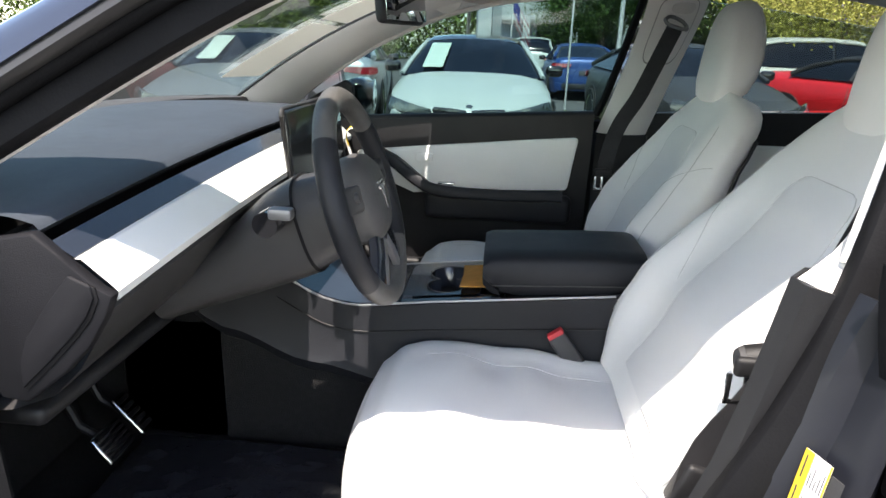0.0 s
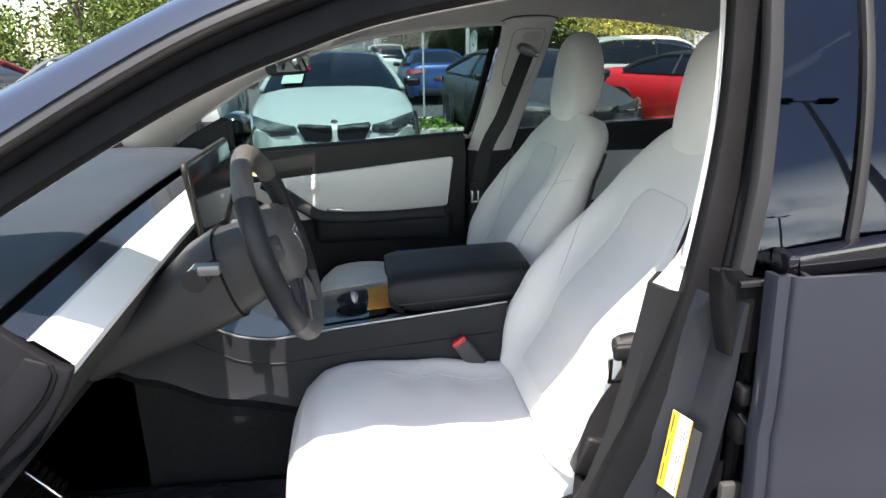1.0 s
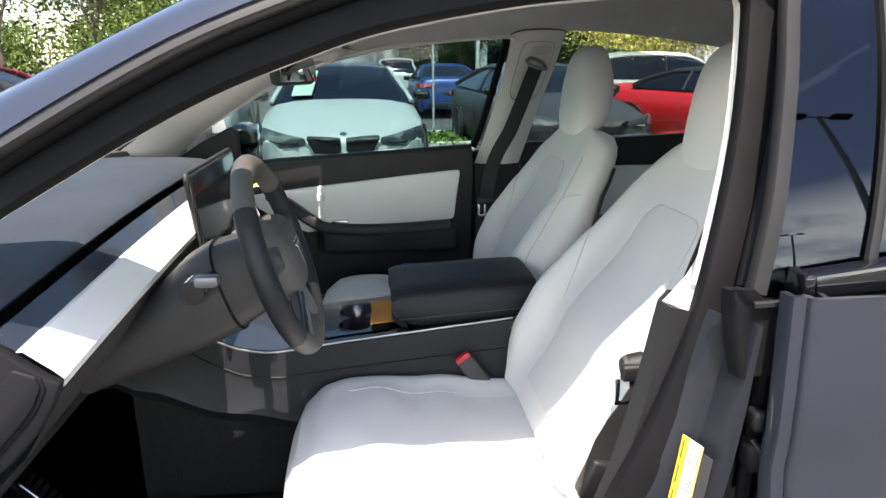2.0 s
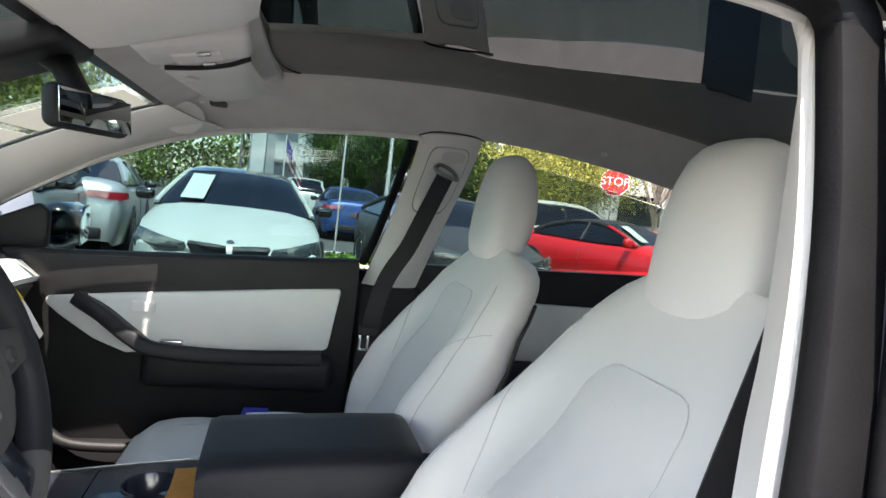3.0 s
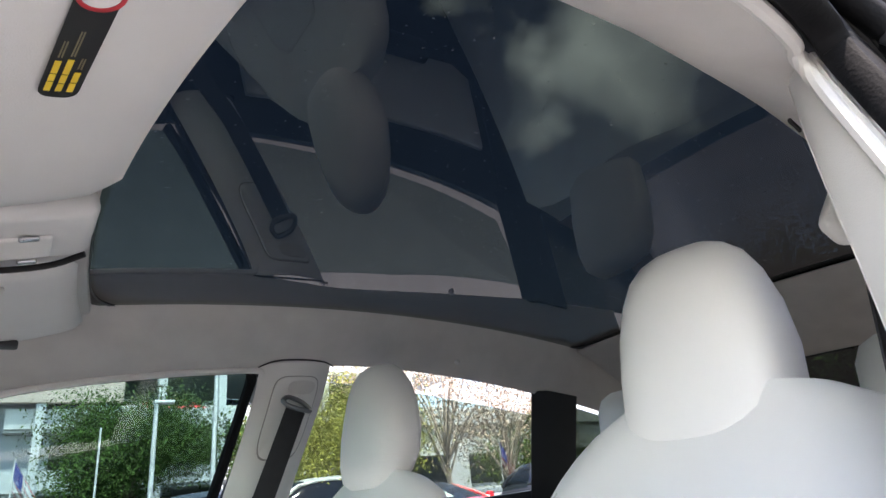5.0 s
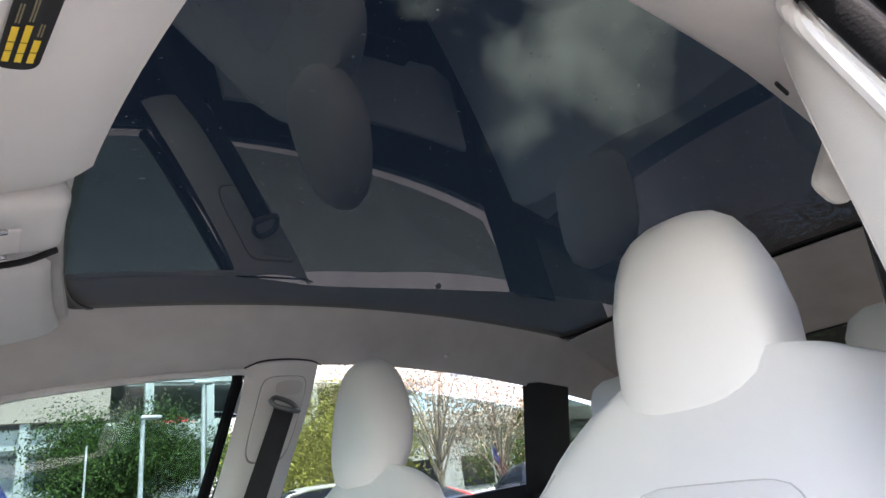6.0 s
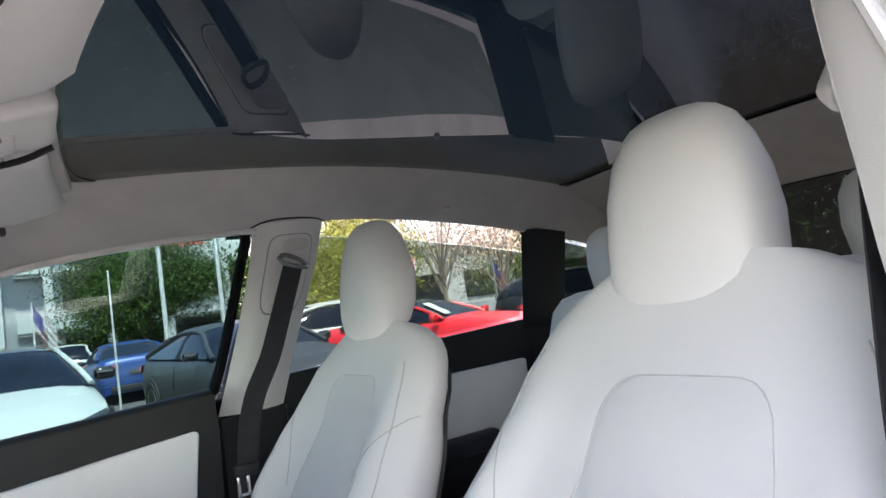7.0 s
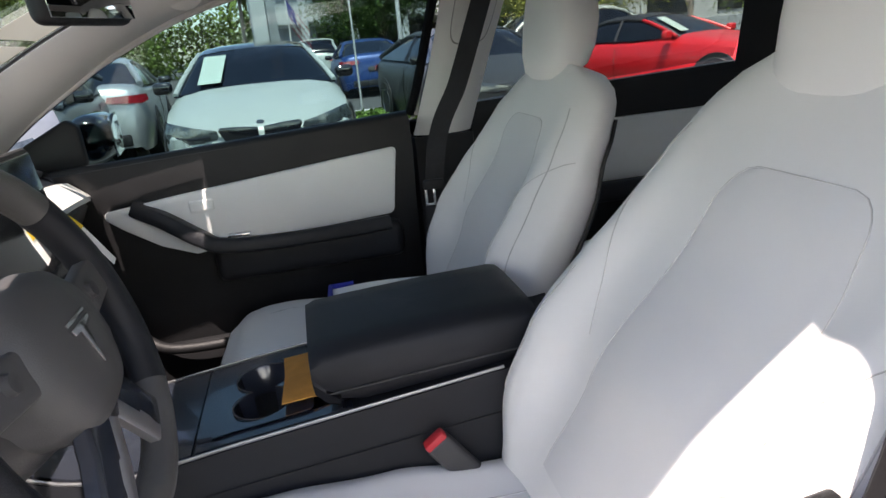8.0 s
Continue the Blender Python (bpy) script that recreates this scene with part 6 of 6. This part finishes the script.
        zt = lerp(B["deck"], 0.05) + (0.035 if style == "coupe" else 0.0)
        # headlamp
        hl = [[(sg * W * u, L * f, z) for u, f, z in ((0.42, -0.002, zt - 0.072), (0.55, 0.003, zt - 0.048), (0.70, 0.013, zt - 0.012), (0.88, 0.055, zt + 0.022))],
              [(sg * W * u, L * f, z) for u, f, z in ((0.40, -0.003, zt - 0.115), (0.55, 0.0, zt - 0.12), (0.72, 0.008, zt - 0.115), (0.92, 0.05, zt - 0.075))],
              [(sg * W * u, L * f, z) for u, f, z in ((0.42, 0.0, zt - 0.150), (0.55, 0.002, zt - 0.170), (0.72, 0.010, zt - 0.190), (0.91, 0.052, zt - 0.165))]]
        hp = part("headlamp", solid(grid(hl), 0.03), M_LAMPGLASS, c, "clear headlamp")
        part("light_strip", tube([(sg * W * 0.48, -L * 0.004, zt - 0.125), (sg * W * 0.62, -L * 0.001, zt - 0.135), (sg * W * 0.80, L * 0.022, zt - 0.115)], 0.012, 6), M_GLOSSBLACK, hp)
        part("tail_lamp", solid(grid([[(sg * W * 0.45, L * 1.002, 0.93), (sg * W * 0.7, L * 0.999, 0.93), (sg * W * 0.88, L * 0.975, 0.93), (sg * W * 0.945, L * 0.94, 0.93)],
                                      [(sg * W * 0.42, L * 1.004, 0.86), (sg * W * 0.7, L * 1.002, 0.83), (sg * W * 0.90, L * 0.978, 0.82), (sg * W * 0.965, L * 0.94, 0.85)]]), 0.02), M_TAIL, c, "red tail lamp")
        # grille
        zt += 0.02 if style == "coupe" else 0.0
        gr = [(sg * x, z) for x, z in ((0.025, zt - 0.095), (0.20, zt - 0.078), (0.355, zt - 0.070), (0.375, zt - 0.10), (0.30, zt - 0.245), (0.07, zt - 0.265), (0.025, zt - 0.22))]
        gq = part("grille", prism(gr, 0.03, 0.008), M_GLOSSBLACK, c, "black kidney grille", m=pose(0, -0.002, 0) @ YAXIS)
        for k in range(7):
            part("grille_bar", rbox(0.010, 0.03, 0.10, 0.003, 1, (sg * (0.065 + 0.042 * k), -0.040, zt - 0.165)), M_CHROME, gq)
    part("badge", lathe([(0.0, 0.008), (0.034, 0.007), (0.040, 0.0)], 20), M_LAMPGLASS, c, "round dark badge", m=pose(0, 0.11, lerp(B["deck"], 0.0234) + 0.034, 25, 0, 0))
    part("front_bumper_inlet", rbox(1.0, 0.05, 0.10, 0.02, 2, (0, 0.0, 0.33)), M_BLACK, c)
    part("rear_bumper_panel", rbox(1.2, 0.06, 0.16, 0.03, 2, (0, L - 0.005, 0.36)), M_BLACK, c)
    part("rear_plate_area", rbox(0.36, 0.03, 0.12, 0.01, 2, (0, L + 0.005, 0.70)), M_GREYPL, c)
    if sheet:
        k0 = [i for i in range(i0 + 1)]
        a, b = rows[0], rows[i0]
        f0, f1 = Vector((-0.66 * W, a[5][1], a[5][2])), Vector((-0.54 * W, b[5][1], b[5][2]))
        sh = []
        for t in (0.12, 0.45, 0.80):
            p = f0.lerp(f1, t)
            q = p + Vector((0.24, 0, 0.006))
            n = Vector((0, -0.5, 0.8)).normalized() * 0.035
            sh.append([p + n, q + n])
        part("price_sheet", solid(grid(sh), 0.002), M_BEHINDGLASS, c, "white price sheet in the windscreen", smooth=False)
    return c


parked_car("coupe", P_WHITE, "white sports coupe with black roof parked nose-on", (1.05, 5.12, 0), 2, roof_paint=M_GLOSSBLACK)
parked_car("sedan", P_BLUE, "bright blue fastback sedan seen from behind", (3.45, 20.4, 0), 180, sheet=False)
parked_car("sedan", P_SILVER, "silver sedan seen from behind", (-1.95, 12.8, 0), 187, sheet=False)
parked_car("coupe", P_MIDGREY, "grey coupe parked nose-on beside the white one", (-1.73, 5.1, 0), 3)
parked_car("sedan", P_MAROON, "dark red sedan parked nose-on", (-4.05, 5.0, 0), 4)
parked_car("coupe", P_GREY, "dark grey sedan parked nose-on beside the white coupe", (4.27, 6.5, 0), 7, sheet=False)
parked_car("convertible", P_RED, "red convertible with black soft top", (8.6, 7.2, 0), 28, roof_paint=M_BLACK)
parked_car("suv", P_WHITE, "white crossover parked across the lane", (10.6, 13.2, 0), 88)
parked_car("suv", P_DARK, "black crossover parked beyond the convertible", (15.6, 10.5, 0), 82)
parked_car("suv", P_WHITE, "white crossover beyond the blue sedan", (2.5, 27.5, 0), 178, sheet=False)


def leaves(centres, n, spread, size, seed, droop=0.0):
    """Many small two-triangle leaves scattered about clump centres."""
    rg = np.random.RandomState(seed)
    cs = np.array(centres)
    k = rg.randint(0, len(cs), n)
    p = cs[k] + rg.normal(0, 1, (n, 3)) * np.array(spread)
    a = rg.normal(0, 1, (n, 3))
    a /= np.linalg.norm(a, axis=1)[:, None]
    b = np.cross(a, rg.normal(0, 1, (n, 3)))
    b /= np.linalg.norm(b, axis=1)[:, None]
    s = size * (0.6 + 0.8 * rg.rand(n, 1))
    q = np.stack([p - a * s, p + b * s * 0.45, p + a * s, p - b * s * 0.45], axis=1).reshape(-1, 3)
    q[:, 2] = np.maximum(q[:, 2], 0.02)
    me = bpy.data.meshes.new("crown")
    me.from_pydata(q.tolist(), [], [(4 * i, 4 * i + 1, 4 * i + 2, 4 * i + 3) for i in range(n)])
    return me


def tree(at, h, radius, leaf_mat, n, size, seed, label, bark=None, trunk_h=0.35, limbs=9, spread=0.32, name="tree"):
    rg = random.Random(seed)
    t = thing(name, label, "tree" if name == "tree" else "shrub", at=at)
    bm = bmesh.new()
    ends = []
    th = h * trunk_h
    trunk = spline([(0, 0, -0.1), (0.05, 0.03, th * 0.5), (0, -0.04, th), (0.1, 0.05, h * 0.75)], 12)
    bms = [tube(trunk, 0.035 * h * 0.55, 9, taper=0.35)]
    for i in range(limbs):
        a = 2 * math.pi * i / limbs + rg.uniform(-0.4, 0.4)
        z0 = th * rg.uniform(0.75, 1.25)
        e = Vector((math.cos(a) * radius * rg.uniform(0.45, 0.95), math.sin(a) * radius * rg.uniform(0.45, 0.95), h * rg.uniform(0.55, 0.97)))
        mid = Vector((e.x * 0.4, e.y * 0.4, z0 + (e.z - z0) * 0.6))
        bms.append(tube(spline([(0, 0, z0), mid, e], 8), 0.012 * h * 0.5, 6, taper=0.25))
        ends += [e, mid * 0.45 + e * 0.55]
        for k in range(3):
            f = e + Vector((rg.uniform(-1, 1), rg.uniform(-1, 1), rg.uniform(-0.6, 0.6))) * radius * 0.35
            bms.append(tube([mid.lerp(e, 0.7), mid.lerp(f, 0.75), f], 0.005 * h * 0.5, 5, taper=0.3))
            ends.append(f)
    bm.free()
    part("trunk", merge(*bms), bark or M_BARK, t, "branching trunk")
    me = leaves([tuple(e) for e in ends], n, (radius * spread,) * 2 + (radius * spread * 0.8,), size, seed)
    me.materials.append(leaf_mat)
    cr = new("crown", me)
    cr.parent = t
    cr["kind"] = "stuff"
    return t


def palm(at, h, seed, label="tall green fan palm"):
    rg = random.Random(seed)
    t = thing("palm_tree", label, "palm tree", at=at)
    part("trunk", tube([(0, 0, -0.1), (0.05, 0, h * 0.5), (0.1, 0.05, h)], 0.14, 10, taper=0.7), M_PALEBARK, t)
    bms = []
    for i in range(26):
        a = rg.uniform(0, 2 * math.pi)
        el = rg.uniform(-0.5, 1.2)
        L = rg.uniform(1.2, 1.8)
        pts = []
        for k in range(7):
            u = k / 6
            r = L * u
            pts.append((0.1 + math.cos(a) * r * math.cos(el * 0.8), 0.05 + math.sin(a) * r * math.cos(el * 0.8), h + r * math.sin(el) - 0.55 * u * u * L))
        w = 0.16
        s = Vector((-math.sin(a), math.cos(a), 0))
        rows = [[Vector(p) - s * w * math.sin(math.pi * min(1, 0.12 + k / 6.5)) - Vector((0, 0, 0.06)), Vector(p), Vector(p) + s * w * math.sin(math.pi * min(1, 0.12 + k / 6.5)) - Vector((0, 0, 0.06))] for k, p in enumerate(pts)]
        bms.append(grid(rows))
    f = part("fronds", merge(*bms), M_LEAF2, t, "drooping fronds")
    f["kind"] = "stuff"
    return t


# grass strip with kerb between the two rows
strip = part("grass_strip", grid([[(x, y, 0.10 + 0.02 * noise.noise(Vector((x, y, 0)))) for x in np.linspace(-14, 16, 40).tolist()] for y in (9.3, 9.6, 10.2, 10.8, 11.1)]), M_SOIL, None)
tagged(strip, "mown green grass strip between parking rows", "lawn", kind="structure")
gm = leaves([(x, y, 0.13) for x in np.linspace(-5, 8, 60) for y in (9.5, 10.0, 10.6)], 9000, (0.14, 0.25, 0.02), 0.05, 6)
gm.materials.append(M_GRASS)
tagged(new("grass", gm), "short sunlit green grass blades", "grass", kind="stuff")
for y in (9.22, 11.18):
    tagged(part("kerb", rbox(30, 0.15, 0.15, 0.02, 2, (1, y, 0.065)), M_CONCRETE, None), "pale concrete kerb along the grass", "kerb", "kerbs", "structure")

# parking garage
garage = thing("parking_garage", "white open parking garage with several decks", "building", at=(0, 36, 0))
for k, z in enumerate((2.7, 5.55, 8.65, 11.6)):
    part("deck", rbox(26, 16, 0.35, 0.03, 1, (14.0, 8, z)), M_WALLWHITE, garage, "concrete deck")
    part("parapet", rbox(26, 0.25, 0.95, 0.02, 1, (14.0, -0.05, z + 0.45)), M_WALLWHITE, garage, "white parapet")
for x in (2.4, 5.0, 7.8, 10.9, 14, 17, 20, 23, 26.5):
    part("column", rbox(0.42, 0.5, 12.2, 0.03, 1, (x, -0.2, 6.1)), M_WALLWHITE, garage, "white column")
# Back wall coloured dark to stand for the shade deep inside the decks.
part("back_wall", rbox(26, 0.3, 12, 0.02, 1, (14, 16, 6)), M_DECKSHADE, garage)
part("stair_tower", rbox(3.4, 5, 16, 0.05, 1, (1.3, 3.0, 8)), M_WALLGREY, garage, "pale grey stair tower")
part("tower_fin", rbox(0.8, 0.5, 16, 0.03, 1, (0.1, 0.3, 8)), M_WALLWHITE, garage)
part("upper_wall", rbox(5.5, 0.4, 2.6, 0.03, 1, (3.2, -0.35, 8.0)), M_WALLTAN, garage, "tan wall panel")
for x, p_, z in ((4.0, P_BLUE, 5.73), (6.4, P_SILVER, 5.73), (9.3, P_RED, 5.73), (12.4, P_WHITE, 5.73), (9.4, P_RED, 8.83)):
    parked_car("sedan", p_, "sedan parked on the garage deck", (x + 1.9, 37.4, z), 90, group="cars on the garage deck", sheet=False)

# low white building, right, with dark band
lowb = thing("low_building", "white flat-roofed showroom building with grey base", "building", at=(27, 30, 0))
part("wall", rbox(26, 12, 4.6, 0.05, 1, (4, 6, 2.3)), M_WALLWHITE, lowb, "white wall")
part("fascia", rbox(26.6, 12.6, 0.9, 0.05, 1, (4, 6, 5.0)), M_WALLWHITE, lowb)
part("base_band", rbox(26.1, 12.1, 1.1, 0.02, 1, (4, 6, 0.55)), M_WALLGREY, lowb)
for i in range(6):
    w = part("window", rbox(2.6, 0.1, 1.6, 0.02, 1, (-6.5 + 4.0 * i, -0.03, 2.2)), M_CARGLASS, lowb, "dark window")
# trees
tree((5.3, 27.0, 0), 4.9, 2.5, M_LEAF, 64000, 0.055, 11, "broad green live oak in the lot", limbs=16, spread=0.26)
tree((-4.2, 18.5, 0), 3.3, 1.5, M_LEAF2, 14000, 0.060, 13, "olive green tree behind parked cars")
tree((-6.6, 19.0, 0), 6.2, 2.4, M_LEAF2, 16000, 0.065, 14, "olive green tree behind parked cars")
tree((-9.8, 20.0, 0), 7.5, 3.2, M_LEAF, 10000, 0.10, 15, "dark green oak with drooping limbs")
tree((-8.0, 25.0, 0), 6.0, 3.0, M_LEAF3, 8000, 0.10, 16, "yellow-green tree at the lot edge")
tree((10.6, 27.0, 0), 4.4, 1.6, M_LEAF, 8000, 0.09, 17, "green oak before the garage")
tree((12.6, 16.2, 0), 6.4, 3.0, M_TWIG, 9000, 0.050, 18, "bare-limbed tree with pinkish buds", bark=M_PALEBARK, limbs=16, trunk_h=0.28)
tree((16.4, 18.0, 0), 5.6, 2.4, M_TWIG, 7000, 0.050, 19, "bare-limbed tree with pinkish buds", bark=M_PALEBARK, limbs=14, trunk_h=0.28)
tree((8.6, 14.5, 0), 3.6, 1.6, M_LEAF3, 20000, 0.036, 20, "tall yellow-green shrub beside the lane", trunk_h=0.2, name="shrub")
tree((11.0, 19.5, 0), 4.6, 2.0, M_LEAF3, 16000, 0.05, 21, "yellow-green tree behind the lane", trunk_h=0.25)
tree((20.5, 21.5, 0), 3.6, 2.3, M_LEAF2, 8000, 0.06, 22, "rounded olive shrub by the white building", trunk_h=0.15, name="shrub")
palm((27.5, 28.5, 0), 5.2, 31, "fan palm by the white building")
palm((-1.2, 42.0, 0), 5.0, 32, "tall palm beside the garage tower")
palm((-14.0, 24.0, 0), 5.5, 33)
for i, (x, y) in enumerate(((24, 1.0), (25, 6.0), (27, 10.5), (23, -4.0), (30, 14.0))):
    tree((x, y, 0), 7.0 + (i % 3), 3.6, M_LEAF, 15000, 0.075, 40 + i, "dark green tree behind the car", trunk_h=0.22)
for i in range(9):
    tree((-40 + 15 * i, -68 - 5 * (i % 2), 0), 7.0 + (i * 7) % 3, 6.5, M_LEAF, 4200, 0.30, 60 + i, "distant green tree across the road", trunk_h=0.2, limbs=8)
far = leaves([(x, 58 + 3 * math.sin(x), z) for x in np.linspace(-45, 3, 50) for z in (0.8, 2.0, 3.2, 4.2)], 22000, (0.8, 1.0, 0.6), 0.22, 77)
far.materials.append(M_LEAF2)
tagged(new("far_trees", far), "line of distant green trees", "trees", kind="stuff")

back = leaves([(24 + 2 * math.sin(y * 1.7), y, z) for y in np.linspace(-14, 14, 40) for z in (0.8, 2.2, 3.6, 5.0, 6.2)], 90000, (0.9, 0.7, 0.7), 0.16, 78)
back.materials.append(M_LEAF)
tagged(new("hedge_trees", back), "dense green trees behind the lot", "trees", kind="stuff")


# poles, flags, stop sign
def flag_pole(at, h, label, flag=True):
    f = thing("flag_pole" if flag else "light_pole", label, "flag pole" if flag else "light pole", at=at)
    part("pole", tube([(0, 0, -0.05), (0, 0, h)], 0.105 if not flag else 0.028, 10, taper=0.8), M_POLE, f)
    if flag:
        for i in range(7):
            rows = [[(0.02 + 0.10 * u + 0.05 * k, 0.04 * math.sin(u * 2.2 + i * 0.3), h - 0.08 - 0.105 * (i + k) - 0.17 * u) for k in (0, 1)] for u in range(6)]
            part("stripe", solid(grid(rows), 0.003), M_FLAGRED if i % 2 == 0 else M_SIGNWHITE, f)
        rows = [[(0.015 + 0.10 * u, 0.04 * math.sin(u * 2.2) - 0.012, h - 0.07 - 0.40 * k - 0.17 * u) for k in (0, 1)] for u in range(3)]
        part("canton", solid(grid(rows), 0.003), M_FLAGBLUE, f)
    else:
        part("arm", tube([(-0.55, 0, h), (0.55, 0, h)], 0.035, 8), M_POLE, f)
        for x in (-0.7, 0.7):
            part("lamp_head", rbox(0.62, 0.30, 0.11, 0.03, 2, (x, 0, h + 0.03)), M_GREYPL, f, "grey flat lamp head")
    return f


flag_pole((1.50, 18.3, 0), 2.75, "thin pole with a striped flag")
flag_pole((9.1, 15.2, 0), 2.5, "thin pole with a striped flag")
flag_pole((14.9, 16.5, 0), 2.6, "thin pole with a striped flag")
for x, y, h in ((5.15, 21.6, 4.6), (7.0, 21.6, 5.7), (2.65, 12.1, 2.7)):
    f = thing("pole", "pale galvanised steel pole in the lot", "pole", "lot poles", at=(x, y, 0))
    part("shaft", tube([(0, 0, -0.05), (0, 0, h)], 0.085 if h > 4 else 0.022, 10, taper=0.75), M_POLE, f)
    if h > 4:
        part("lamp_head", rbox(0.62, 0.30, 0.12, 0.04, 2, (0.22 if h < 5 else 0.0, 0, h)), M_POLE, f, "pale flat lamp head")
for x, y, h in ((8.3, -7.5, 7.5), (17.8, -24.7, 7.5), (-6.0, -15.0, 7.0)):
    flag_pole((x, y, 0), h, "grey twin-head car park light", flag=False)

stop = thing("stop_sign", "red octagonal stop sign on a post", "road sign", at=(9.574, 13.475, 0))
part("post", tube([(0, 0.03, 0), (0, 0.03, 2.7)], 0.03, 8), M_POLE, stop)
oct8 = [(0.38 * math.cos(radians(22.5 + 45 * i)), 0.38 * math.sin(radians(22.5 + 45 * i))) for i in range(8)]
SM = pose(0, 0, 2.36) @ pose(0, 0, 0, 0, 0, -32) @ YAXIS
part("border", prism(oct8, 0.006), M_SIGNWHITE, stop, smooth=False, m=SM)
part("face", prism([(x * 0.93, y * 0.93) for x, y in oct8], 0.004), M_SIGNRED, stop, smooth=False, m=SM @ pose(0, 0, 0.005))
txt = bpy.data.curves.new("stop_text", "FONT")
txt.body, txt.size, txt.align_x, txt.align_y, txt.extrude = "STOP", 0.30, 'CENTER', 'CENTER', 0.002
to = new("stop_text", txt)
to.data.materials.append(M_SIGNWHITE)
_dg = bpy.context.evaluated_depsgraph_get()
_me = bpy.data.meshes.new_from_object(to.evaluated_get(_dg))
bpy.data.objects.remove(to)
tw = new("lettering", _me)
tw.parent = stop
tw.matrix_basis = SM @ pose(0, 0, 0.012)
